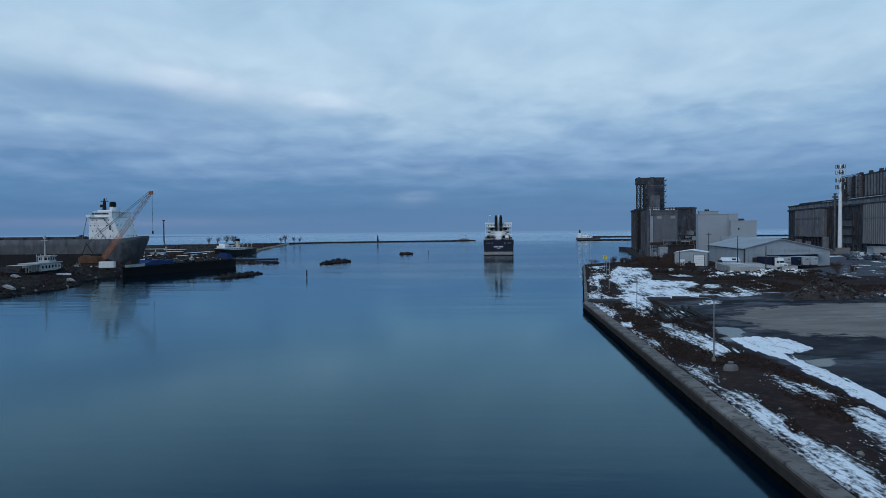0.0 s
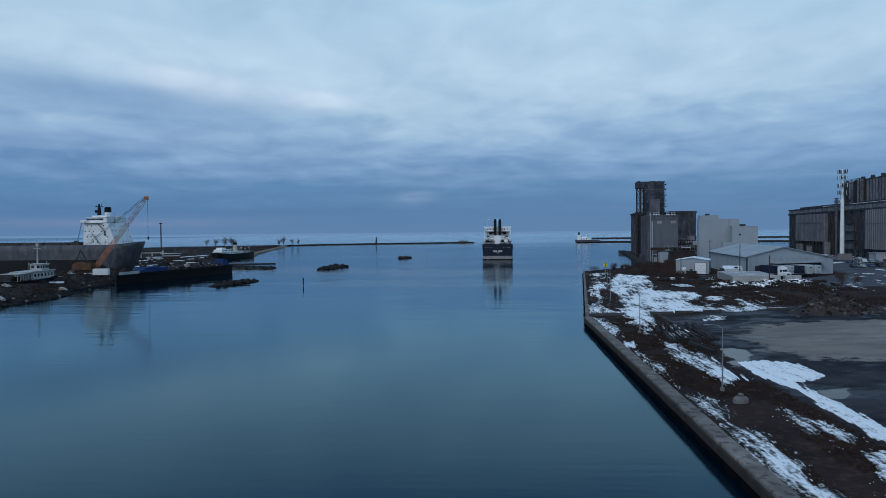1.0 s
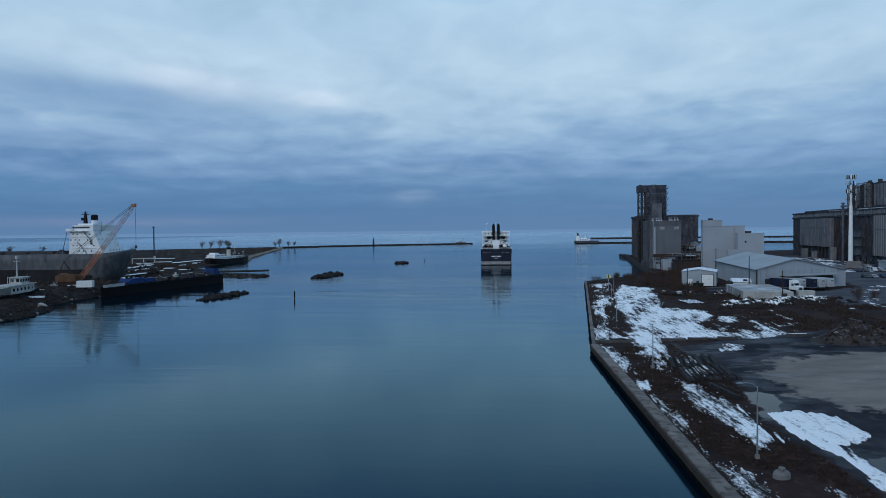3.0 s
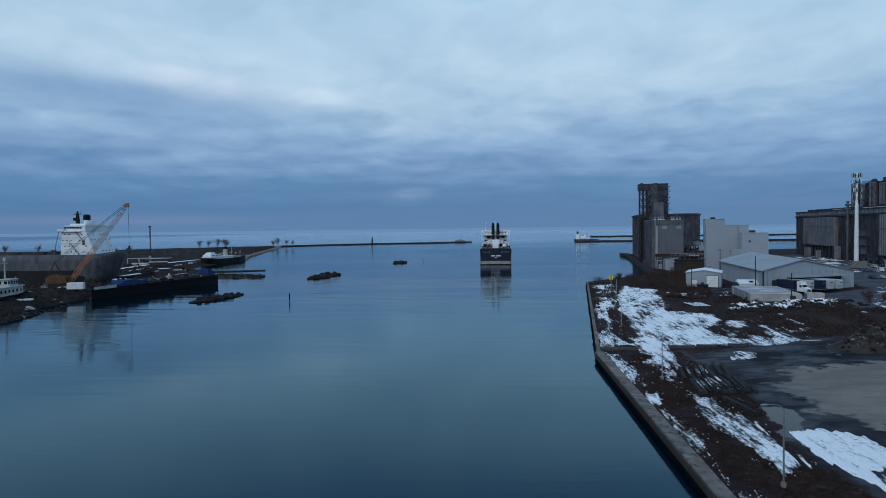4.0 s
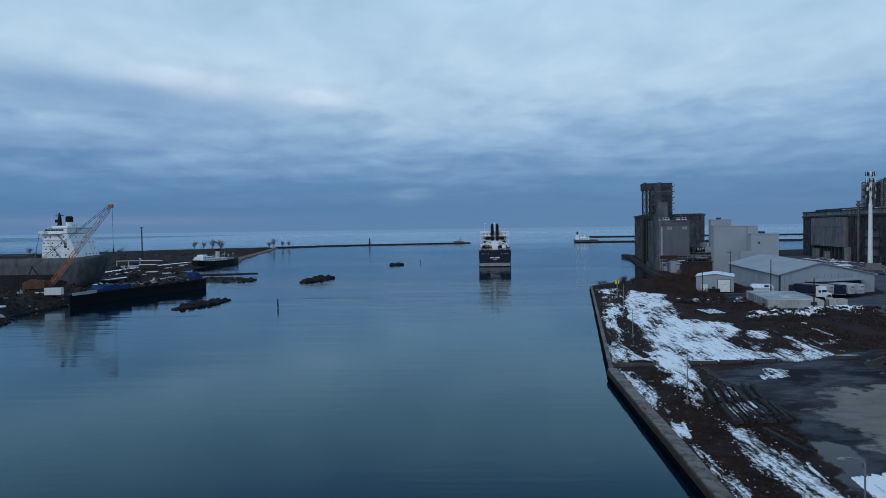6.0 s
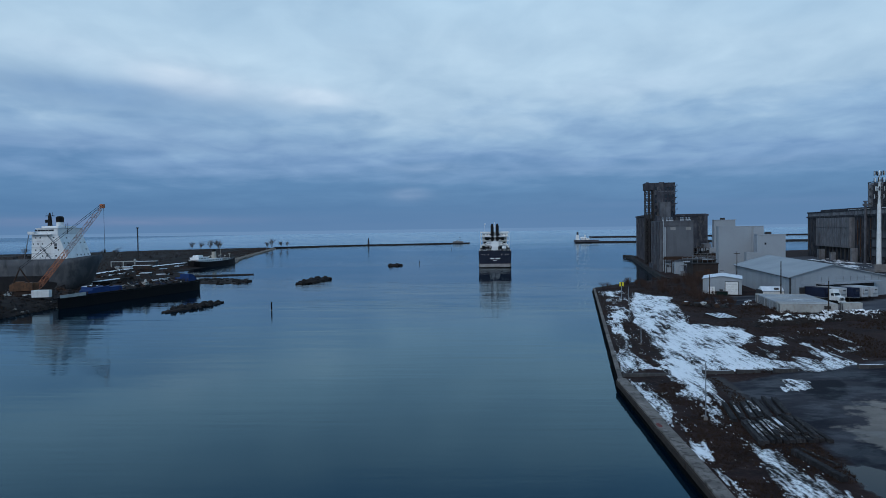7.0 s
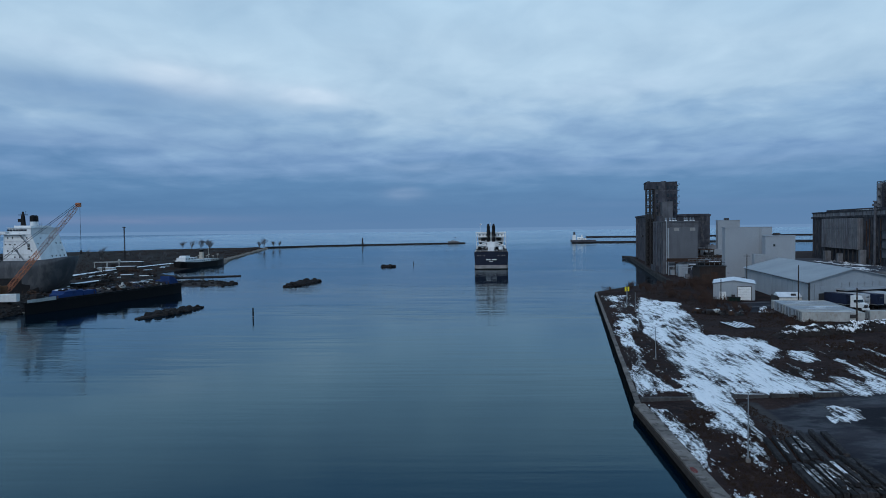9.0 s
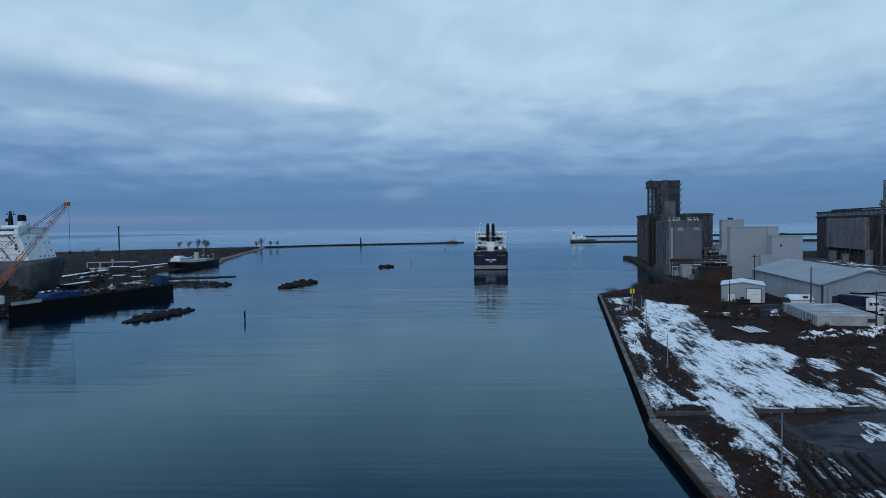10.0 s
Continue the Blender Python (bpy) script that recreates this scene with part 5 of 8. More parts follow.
# ---- row of storage containers ----
def container(m, mat, label, group, L=12.2, W=2.44, H=2.6):
    t = thing("shipping_container", label, "container", m, group)
    b = Build().box(0.08, L - 0.08, 0.06, W - 0.06, 0.14, H - 0.06)
    for x in np.arange(0.3, L - 0.3, 0.42):
        b.box(x, x + 0.2, 0.025, 0.06, 0.18, H - 0.12)
        b.box(x, x + 0.2, W - 0.06, W - 0.025, 0.18, H - 0.12)
    part("shell", b, mat, t)
    b = Build()
    for x in (0, L - 0.14):
        for y in (0, W - 0.14):
            b.box(x, x + 0.14, y, y + 0.14, 0, H)
    for y in (0, W - 0.1):
        b.box(0.14, L - 0.14, y, y + 0.1, H - 0.12, H)
        b.box(0.14, L - 0.14, y, y + 0.1, 0, 0.16)
    for x in (0, L - 0.1):
        b.box(x, x + 0.1, 0.14, W - 0.14, H - 0.12, H)
        b.box(x, x + 0.1, 0.14, W - 0.14, 0, 0.16)
    part("corner_frame", b, mat, t)
    for k in (0, 1):
        # dark strips stand in for the shade in the gaps of the container row
        part("door_seal", Build().box(-0.015, 0.02, 0.5 + k * 1.05, 0.78 + k * 1.05, 0.3, H - 0.3), STEEL_DARK, t)
        d = part("door", Build().box(0.02, 0.08, 0.14 + k * (W / 2 - 0.14), W / 2 + k * (W / 2 - 0.14) - 0.02, 0.16, H - 0.12), mat, t)
        bb = Build()
        for f in (0.3, 0.7):
            yy = 0.14 + k * (W / 2 - 0.14) + f * (W / 2 - 0.14)
            bb.tube((0.0, yy, 0.2), (0.0, yy, H - 0.15), 0.025, n=5)
        part("lock_rod", bb, STEEL, d)
    return t


CON = Matrix.Translation((82.9, 218.6, 3.45)) @ Matrix.Rotation(radians(-10.5), 4, "Z")
for i in range(10):
    container(CON @ pose(0.06 * ((i * 7) % 3), i * 2.72, 0), (WHITE_CLAD, DULL_WHITE, WHITE_CLAD, CLAD)[i % 4] if i else DULL_WHITE, "white storage container in a close-packed row, rusty at the seams", "row of storage containers", 13.9)
b = Build().box(10.6, 12.2, -0.04, 0.02, 1.2, 2.1, CON)
solo("container_logo", b, STEEL_DARK, "dark rectangular mark on a white container", "marking")
sn = Build()
rnd = random.Random(12)
for i in range(10):
    a0, a1 = rnd.uniform(0.3, 5.0), rnd.uniform(8.0, 13.6)
    yy = i * 2.72 + rnd.uniform(0.2, 1.2)
    if i % 4 == 1:
        continue
    sn.loft([[(*(CON @ Vector((x, yy - k, 2.602))),), (*(CON @ Vector((x, yy + 0.9 + k, 2.602))),), (*(CON @ Vector((x, yy + 0.7 + k * 0.5, 2.64))),), (*(CON @ Vector((x, yy + 0.2, 2.64))),)] for x, k in ((a0, -0.4), (a0 * 0.7 + a1 * 0.3, rnd.uniform(-0.3, 0.25)), ((a0 + a1) / 2, rnd.uniform(-0.4, 0.35)), (a0 * 0.3 + a1 * 0.7, rnd.uniform(-0.35, 0.2)), (a1, -0.35))])
solo("container_snow", sn, SNOW_ROOF, "thin snow lying on the container roofs", "snow", kind="stuff")
container(pose(99.3, 218.6, 3.5, 0, 0, -8), DULL_WHITE, "short white container at the end of the row", "", 4.6)
sd = thing("site_office", "small white cabin with a snow-covered gable roof", "shed", pose(92.2, 249.4, 3.5, 0, 0, -9) @ Matrix.Diagonal((1.25, 1, 1.05, 1)))
part("wall", Build().box(0, 8, 0, 5, 0, 2.7), WHITE, sd)
part("roof", Build().loft([[(x, -0.4, 2.7), (x, 2.5, 3.9), (x, 5.4, 2.7), (x, 2.5, 2.8)] for x in (-0.3, 8.3)]), SNOW_ROOF, sd)
part("roof_hatch", Build().box(2.6, 3.6, 0.4, 0.9, 3.0, 3.6), STEEL_DARK, sd)
part("end_panel", Build().box(-0.8, -0.05, 0.3, 4.6, 0, 3.0), STEEL_DARK, sd)

# ---- garage ----
ga = thing("garage", "grey metal garage with a shallow snow-dusted gable roof", "garage", pose(80.3, 268.2, 3.75, 0, 0, -22) @ Matrix.Diagonal((1.14, 1, 1, 1)))
b = Build()
b.loft([[(0, y, 0), (10.6, y, 0), (10.6, y, 5.1), (5.3, y, 6.0), (0, y, 5.1)] for y in (0, 15)])
part("wall", b, CLAD, ga)
b = Build()
b.loft([[(-0.3, y, 5.08), (5.3, y, 6.04), (10.9, y, 5.08), (10.9, y, 5.24), (5.3, y, 6.22), (-0.3, y, 5.24)] for y in (-0.35, 15.3)])
part("roof", b, WHITE_CLAD, ga)
b = Build()
b.loft([[(-0.1, y, 5.25), (5.3, y, 6.24), (10.7, y, 5.25), (10.7, y, 5.28), (5.3, y, 6.29), (-0.1, y, 5.28)] for y in (-0.1, 15.0)])
part("roof_snow", b, SNOW_ROOF, ga)
d = part("roller_door", Build().box(6.2, 9.6, -0.1, 0.02, 0, 4.2), WHITE, ga, "white sectional roller door")
b = Build()
for z in (0.9, 1.7, 2.5, 3.3):
    b.box(6.2, 9.6, -0.12, -0.1, z, z + 0.04)
part("door_joint", b, CLAD_ROOF, d)
b = Build()
for a in ((6.05, 6.2, 0, 4.35), (9.6, 9.75, 0, 4.35), (6.2, 9.6, 4.2, 4.35)):
    b.box(a[0], a[1], -0.14, 0.0, a[2], a[3])
part("door_frame", b, STEEL_DARK, ga)
part("side_door", Build().box(1.6, 3.3, -0.1, 0.02, 0, 2.5), WHITE, ga)
b = Build()
for x in np.arange(0.4, 10.4, 0.6):
    b.box(x, x + 0.06, -0.035, 0, 4.5 if 5.9 < x < 9.9 else (2.7 if 1.3 < x < 3.5 else 0), 5.0)
for y in np.arange(0.4, 15, 0.6):
    b.box(-0.035, 0, y, y + 0.06, 0, 5.0)
part("wall_rib", b, CLAD, ga)
dm = thing("dumpster", "dark green steel dumpster beside the garage door", "dumpster", pose(82.6, 262.6, 3.6, 0, 0, -15))
b = Build()
b.loft([[(0, 0.2, 0.15), (3.6, 0.2, 0.15), (3.6, 1.8, 0.15), (0, 1.8, 0.15)], [(-0.1, 0, 1.3), (3.7, 0, 1.3), (3.7, 2.0, 1.3), (-0.1, 2.0, 1.3)]])
part("bin_body", b, GREEN_DUMP, dm)
part("lid", Build().box(-0.12, 3.72, -0.05, 2.05, 1.3, 1.4), BLACK, dm)
part("load", Build().box(1.2, 2.2, 0.5, 1.4, 1.4, 2.1), STEEL_DARK, dm)

# ---- large dark grain terminal ----
MID = pose(203.8, 301.5, 4.6, 0, 0, -9.2)
gt = thing("grain_terminal", "huge blackened concrete grain terminal with pale bays and roof house", "grain terminal", MID)
L = 209
part("terminal_wall", Build().box(0, 70, 0, L, 0, 29.4), TERMINAL, gt)
for y in np.arange(2, L, 6.2):
    part("wall_pier", Build().box(-0.4, 0, y, y + 0.8, 0, 26.9), TERMINAL, gt)
b = Build().box(-0.7, 70.7, -0.7, L + 0.7, 26.2, 27.2)
b.box(-0.5, 70.5, -0.5, L + 0.5, 29.4, 30.2)
b.loft([[(0, y, 30.2), (70, y, 30.2), (70, y, 31.4), (35, y, 32.6), (0.0, y, 31.2)] for y in (0, L - 24)])
part("cornice", b, TERMINAL, gt)


def pale_bay(y0, y1, z0, z1, depth, mat=BAY_SHEET):
    b = Build().box(-depth, 0, y0, y1, z0, z1)
    o = part("pale_bay", b, mat, gt, "pale ribbed bay hung out from the wall")
    k = Build()
    for yy in np.arange(y0 + 0.2, y1, 2.6):
        k.box(-depth - 0.25, -depth, yy, yy + 0.5, z0, z1)
    for xx in np.arange(-depth + 0.2, 0, 1.2):
        k.box(xx, xx + 0.3, y0 - 0.15, y0, z0, z1)
    k.box(-depth - 0.3, -depth, y0, y1, (z0 + z1) / 2 + 3, (z0 + z1) / 2 + 3.4)
    part("rib", k, RENDERED, o)
    return o


pale_bay(131, 184, 8.0, 25.8, 3.0)
pale_bay(18, 74, 5.0, 26.2, 1.2, CONCRETE_PALE)
for y in np.arange(132, 183, 6.0):
    part("bay_post", Build().box(-2.8, -2.2, y, y + 0.6, 0, 8.0).tube((-2.5, y + 0.3, 5.0), (-0.3, y + 0.3, 7.8), 0.2, n=4), STEEL_DARK, gt)
for a in ((-6.0, -3.2, 150, 153, 0, 5.0), (-6.6, -3.2, 168, 171, 0, 6.0), (-3.6, -0.4, 126, 128, 0, 8.0)):
    part("loading_leg", Build().box(*a), BAY_SHEET, gt)
b = Build().tube((-1.6, 113, 0), (-1.6, 113, 34.0), 0.62, n=12)
b.tube((-1.6, 113, 34.0), (-1.6, 113, 34.6), 1.1, n=12)
b.box(-2.6, -0.2, 111.8, 114.2, 31.8, 33.0)
part("flue", b, CONCRETE_MID, gt)
for z in (4.5, 9.5, 14.5):
    st_b = part("stair_bay", Build().box(-0.55, 0, 91, 107, z, z + 4.2), CONCRETE_MID, gt, "grey glazed stair bay")
    part("landing", Build().box(-1.4, -0.55, 90, 108, z + 4.2, z + 4.45), STEEL_DARK, st_b)
b = Build().box(14, 40, 34, 140, 29.4, 45.8)
part("roof_house", b, TERMINAL, gt)
for y in np.arange(36, 111, 4.0):
    part("roof_house_panel", Build().box(13.7, 14, y, y + 2.4, 32.5, 44.8), BAY_SHEET, gt)
for y in (112, 119, 126, 133):
    for z in (33, 39):
        part("roof_house_opening", Build().box(13.86, 14.02, y, y + 5, z, z + 4.4), GLASS, gt)
for k, y in enumerate(np.arange(114.5, 140, 6.2)):
    part("roof_bin", Build().tube((12.2, y, 31.0), (12.2, y, 44.6 - 0.4 * (k % 2)), 1.9, n=12).tube((12.2, y, 44.6 - 0.4 * (k % 2)), (12.2, y, 45.6), 1.9, 0.7, n=12), (BAY_SHEET, TERMINAL)[k % 2], gt)
# attic storey of ribbed sheet under the eaves
for y in np.arange(2.5, L - 2, 5.4):
    part("attic_panel", Build().box(-0.22, 0.0, y, y + 4.6, 27.25, 29.35), BAY_SHEET, gt)
part("eaves_snow", Build().box(-0.4, 1.4, 6, 96, 30.2, 30.42).box(-0.4, 1.0, 112, 140, 30.2, 30.36), SNOW_ROOF, gt)
for y, z0, z1 in ((84, 6, 22), (109, 2, 25), (122, 3, 25), (126, 10, 24)):
    part("wall_pipe", Build().tube((-0.5, y, z0), (-0.5, y, z1), 0.28, n=8), RUST, gt)
b = Build()
lattice_mast(b, [(10.5, 112), (13.6, 112), (13.6, 140), (10.5, 140)], 29.4, 46.2, 4, 0.16)
part("roof_scaffold", b, STEEL_DARK, gt)
for y in (70, 96, 104, 118, 132):
    part("roof_cowl", Build().tube((20, y, 45.8), (20, y, 48.4), 1.4, 1.1, 10), STEEL_DARK, gt)
b = Build()
for y in np.arange(4, 130, 12.0):
    b.box(1.0, 4.0, y, y + 8, 29.42, 29.75)
part("roof_snow", b, SNOW_ROOF, gt)
for y in np.arange(4, 128, 8.0):
    part("ground_door", Build().box(-0.45, -0.3, y, y + 3.2, 0.4, 3.6), GLASS, gt)
b = Build().box(-9, -0.5, 40, 48, 0, 3.6)
b.box(-9.4, -0.3, 39.6, 48.4, 3.6, 3.9)
part("porch", b, WHITE_CLAD, gt)

# ---- telecom mast ----
tm = thing("telecom_mast", "white tapered monopole mast with tiers of antennas", "mast", pose(188.9, 350, 5.5))
part("pole", Build().tube((0, 0, 0), (0, 0, 18), 1.05, 0.92, 16).tube((0, 0, 18), (0, 0, 30), 0.88, 0.75, 14).tube((0, 0, 30), (0, 0, 41), 0.6, 0.45, 14).tube((0, 0, 41), (0, 0, 45.5), 0.35, 0.3, 10), WHITE, tm)
part("footing", Build().box(-4, 4, -4, 4, -0.8, 0.3).box(-3.5, 3.5, -3, -2, 0.3, 2.6), CONCRETE, tm)
for z in (33.5, 37.0, 41.0, 44.0):
    pf = part("antenna_frame", Build().tube((0, 0, z), (0, 0, z + 0.15), 1.5, n=12), STEEL, tm)
    for i in range(9):
        g = i * 6.283 / 9 + z
        c, s = math.cos(g), math.sin(g)
        part("antenna", Build().box(-0.1, 0.1, -0.22, 0.22, z - 0.9, z + 1.1, Matrix.Rotation(g, 4, "Z") @ Matrix.Translation((2.1, 0, 0))), STEEL_DARK if i % 3 else WHITE, pf)
part("dish", Build().tube((2.0, -2.0, 29.5), (2.4, -2.5, 29.5), 0.9, n=14), STEEL_DARK, tm)

# ---- utility poles ----
def utility_pole(x, y, z0, z1, arm):
    t = thing("utility_pole", "dark wooden utility pole", "utility pole", pose(x, y, z0), "utility poles")
    h = z1 - z0
    part("pole", Build().tube((0, 0, -0.3), (0, 0, h), 0.2, 0.13, 8), POLE_WOOD, t)
    if arm:
        part("crossarm", Build().box(-1.2, 1.2, -0.07, 0.07, h - 0.9, h - 0.72), POLE_WOOD, t)
        b = Build()
        for dx_ in (-1.1, -0.5, 0.5, 1.1):
            b.tube((dx_, 0, h - 0.72), (dx_, 0, h - 0.5), 0.05, n=6)
        part("insulator", b, STEEL, t)


for x, y, z0, z1, arm in ((106.6, 305, 3.6, 16.5, True), (96.8, 247.8, 3.6, 15.6, False), (88.6, 205.9, 3.4, 13.0, False), (80.6, 262.8, 3.5, 10.6, False), (101, 150, 3.5, 11, False)):
    utility_pole(x, y, z0, z1, arm)


# ---- parked cars ----
def car(x, y, ang, paint, van=False):
    z = float(yard_z(np.array(x), np.array(y)))
    t = thing("car", "parked car at the grain terminal, seen small", "car", pose(x, y, z, 0, 0, ang), "parked cars")
    w, l = 0.9, 4.5
    top = 1.9 if van else 1.45
    prof = [(0, 0.35), (0.05, 0.75), (1.05, 0.92), (1.75 if not van else 1.2, top - 0.05), (3.2 if not van else 4.3, top), (4.1 if not van else 4.45, 0.95), (l, 0.85), (l, 0.35)]
    part("body", Build().loft([[(sx * k, yy, zz) for yy, zz in prof] for sx, k in ((-w, 1), (w, 1))]), paint, t)
    b = Build()
    for s in (-1, 1):
        b.add([(s * (w + 0.01), 1.45, 0.98), (s * (w + 0.01), 3.6, 0.98), (s * (w + 0.01), 3.1, top - 0.1), (s * (w + 0.01), 1.9, top - 0.1)], [(0, 1, 2, 3)])
    b.add([(-0.75, 1.10, 0.97), (0.75, 1.10, 0.97), (0.7, 1.72 if not van else 1.22, top - 0.09), (-0.7, 1.72 if not van else 1.22, top - 0.09)], [(0, 1, 2, 3)])
    part("glazing", b, GLASS, t)
    for s in (-1, 1):
        for yy in (0.85, 3.6):
            part("wheel", Build().tube((s * 0.92, yy, 0.33), (s * 0.7, yy, 0.33), 0.33, n=12), RUBBER, t)


rnd = random.Random(12)
for i in range(9):
    car(176 + i * 3.0, 320 - i * 0.9, rnd.uniform(-8, 8) - 9, CAR_PAINTS[rnd.randrange(6)], i % 4 == 2)
for i in range(7):
    car(158 + i * 3.3, 284 - i * 0.5, rnd.uniform(-6, 6) - 9, CAR_PAINTS[(i * 2 + 1) % 6], i == 3)
for i in range(5):
    car(146 + i * 3.4, 333 + i * 5, 80 + rnd.uniform(-6, 6), CAR_PAINTS[(i + 2) % 6])
for i in range(5):
    car(196 + i * 3.2, 352 - i * 0.6, -9, CAR_PAINTS[(i * 5 + 1) % 6])

# ---- hull helper: stations along the keel, each a closed ring of half-breadths ----
def hull(b, stations, levels):
    """stations: (along, half-breadth at deck, half-breadth low, keel height, sheer); levels: heights as shares of the side."""
    rings = []
    for y, wd, wl, zk, zs in stations:
        side = []
        for s in levels:
            w = wl + (wd - wl) * min(1.0, s * 1.25)
            side.append((w, zk + (zs - zk) * s))
        rings.append([(w, y, z) for w, z in side] + [(-w, y, z) for w, z in reversed(side)])
    return b.loft(rings)


# ---- laker lying stern on in the channel ----
lk = thing("cargo_ship", "dark navy bulk carrier, white aft house, twin black funnels", "ship", pose(19.2, 483, 0, 0, 0, -2.3))
b = Build()
hull(b, [(0.0, 10.6, 9.0, 1.2, 11.7), (0.6, 11.0, 10.0, 0.6, 11.7), (10, 11.0, 10.9, -2, 11.6), (150, 11.0, 11.0, -2, 11.6), (185, 8.5, 6.0, -2, 13), (200, 0.6, 0.3, -1, 14.5)], (0, 0.25, 0.5, 0.75, 1.0))
part("hull", b, HULL_BLUE, lk, "navy hull with a rounded transom")
b = Build()
hull(b, [(-0.06, 10.05, 9.6, 0.9, 3.1), (0.62, 11.05, 10.3, 0.9, 3.1), (10, 11.06, 11.05, 0.6, 2.6), (150, 11.06, 11.05, 0.6, 2.0)], (0, 0.5, 1.0))
part("boot_topping", b, BOOT, lk, "worn pale band above the waterline")
b = Build()
hull(b, [(-0.1, 9.9, 9.6, -0.5, 0.95), (0.62, 10.6, 10.1, -0.5, 0.95), (10, 11.1, 11.07, -0.5, 0.95), (150, 11.1, 11.07, -0.5, 0.95)], (0, 1.0))
part("lower_band", b, HULL_BLACK, lk)
b = Build()
for x0, x1 in ((-3.4, -0.5), (0.3, 3.4)):
    b.box(x0, x1, -0.12, 0.05, 6.3, 7.0)
b.box(-1.2, 1.2, -0.12, 0.05, 5.2, 5.5)
part("name_bars", b, WHITE, lk, "white lettering shown as plain bars")
b = Build()
for s in (-1, 1):
    for x in (4.5, 7.0, 8.6):
        b.box(s * x - 0.35, s * x + 0.35, -0.1, 0.1, 9.0, 9.7)
part("fairlead", b, BOOT, lk)
b = Build()
for x in np.arange(-10.4, 10.5, 1.6):
    b.tube((x, 0.5, 11.7), (x, 0.5, 12.8), 0.06, n=4)
for z in (12.25, 12.8):
    b.tube((-10.4, 0.5, z), (10.4, 0.5, z), 0.05, n=4)
part("stern_rail", b, WHITE_SHIP, lk)
b = Build().box(-9.2, 9.2, 14, 34, 11.6, 15.2)
b.box(-8.2, 8.2, 15, 34, 15.2, 18.2)
b.box(-8.6, 8.6, 16, 33, 18.2, 21.2)
b.box(-9.0, 9.0, 17, 32, 21.2, 23.6)
part("aft_house", b, WHITE_SHIP, lk, "white accommodation block")
b = Build().box(-10.2, 10.2, 16.0, 27, 23.6, 24.5)
for z in (15.2, 18.2, 21.2):
    b.box(-10.0, 10.0, 13.0, 16.5, z - 0.12, z + 0.12)
for x in (-10.0, 9.7):
    b.box(x, x + 0.3, 13.0, 17, 11.6, 23.6)
part("bridge_wing", b, WHITE_SHIP, lk)
for z in (12.7, 16.2, 19.3, 22.0):
    for x in np.arange(-7.4, 7.5, 2.1):
        if abs(x) > 3.2 or z > 21:
            wn = Build().box(x - 0.35, x + 0.35, (13.95 if z < 15 else 14.95 if z < 18 else 15.95 if z < 21 else 16.95), 17.2, z, z + 0.85)
            part("porthole", wn, GLASS, lk)
for s in (-1, 1):
    f = part("funnel", Build().tube((s * 1.75, 14.0, 12), (s * 1.75, 14.0, 28.6), 1.15, 1.05, 14), BLACK, lk, "tall black funnel")
    part("funnel_cap", Build().tube((s * 1.75, 14.0, 28.6), (s * 1.75, 14.0, 29.9), 0.85, 0.6, 12), BLACK, f)
    part("awning", Build().box(s * 3.0 if s > 0 else -6.6, 6.6 if s > 0 else -3.0, 13.4, 14.2, 19.4, 20.6), BLACK, lk)
    cr = part("davit", Build().tube((s * 10.0, 5, 12.0), (s * 8.6, 5.4, 15.6), 0.34, n=6).tube((s * 8.6, 5.4, 15.6), (s * 3.2, 6.0, 17.6), 0.34, n=6), WHITE_SHIP, lk, "white provision crane arm")
part("deck_box", Build().box(-3.0, 3.0, 7.4, 10.5, 14.6, 17.9).box(-2.2, 2.2, 6.2, 8.0, 12.0, 14.6), WHITE_SHIP, lk)
lf = part("lifeboat", Build().loft([[(x * k, y, 13.4 + z * k) for x, z in ((-1.3, 0), (-1.5, 0.9), (-0.9, 1.9), (0.9, 1.9), (1.5, 0.9), (1.3, 0))] for y, k in ((4.0, 0.4), (5.2, 1.0), (9.5, 1.0), (11, 0.5))]), WHITE_SHIP, lk)
lf.location = (6.3, 0, -0.4)
b = Build()
for x, y, w, h in ((-8.5, 3, 1.8, 1.3), (-5.4, 2, 2.0, 1.7), (-3.2, 3, 1.4, 1.1), (2.8, 2.2, 1.6, 1.6), (5.0, 3, 1.6, 1.2), (8.0, 2.5, 1.8, 1.4)):
    b.tube((x - w / 2, y, 11.7 + h / 2), (x + w / 2, y, 11.7 + h / 2), h / 2, n=9)
    b.box(x - w / 2 - 0.3, x + w / 2 + 0.3, y - 0.6, y + 0.6, 11.6, 12.1)
part("mooring_winch", b, STEEL_DARK, lk)
b = Build()
for s in (-1, 1):
    for y in (3.0, 6.5):
        b.box(s * 9.2 - 0.8, s * 9.2 + 0.8, y, y + 2.2, 11.6, 13.6)
part("deck_locker", b, STEEL_DARK, lk)
b = Build().tube((0, 19, 24.5), (0, 19, 31.0), 0.25, 0.12, 6)
b.box(-1.6, 1.6, 18.9, 19.1, 28.0, 28.2)
b.tube((-7.2, 19, 24.5), (-7.2, 19, 30.6), 0.07, n=5)
b.tube((-7.4, 18.8, 29.6), (-5.9, 18.8, 29.9), 0.25, n=8)
part("radar_mast", b, WHITE_SHIP, lk)
# flat black panels stand in for the shade between the house decks
for x, w, z0, z1 in ((-7.6, 2.2, 12.0, 14.6), (-4.4, 1.4, 12.0, 14.4), (4.0, 1.6, 12.0, 14.5), (7.0, 2.4, 12.0, 14.6)):
    part("deck_recess", Build().box(x - w / 2, x + w / 2, 13.9, 14.1, z0, z1), BLACK, lk)
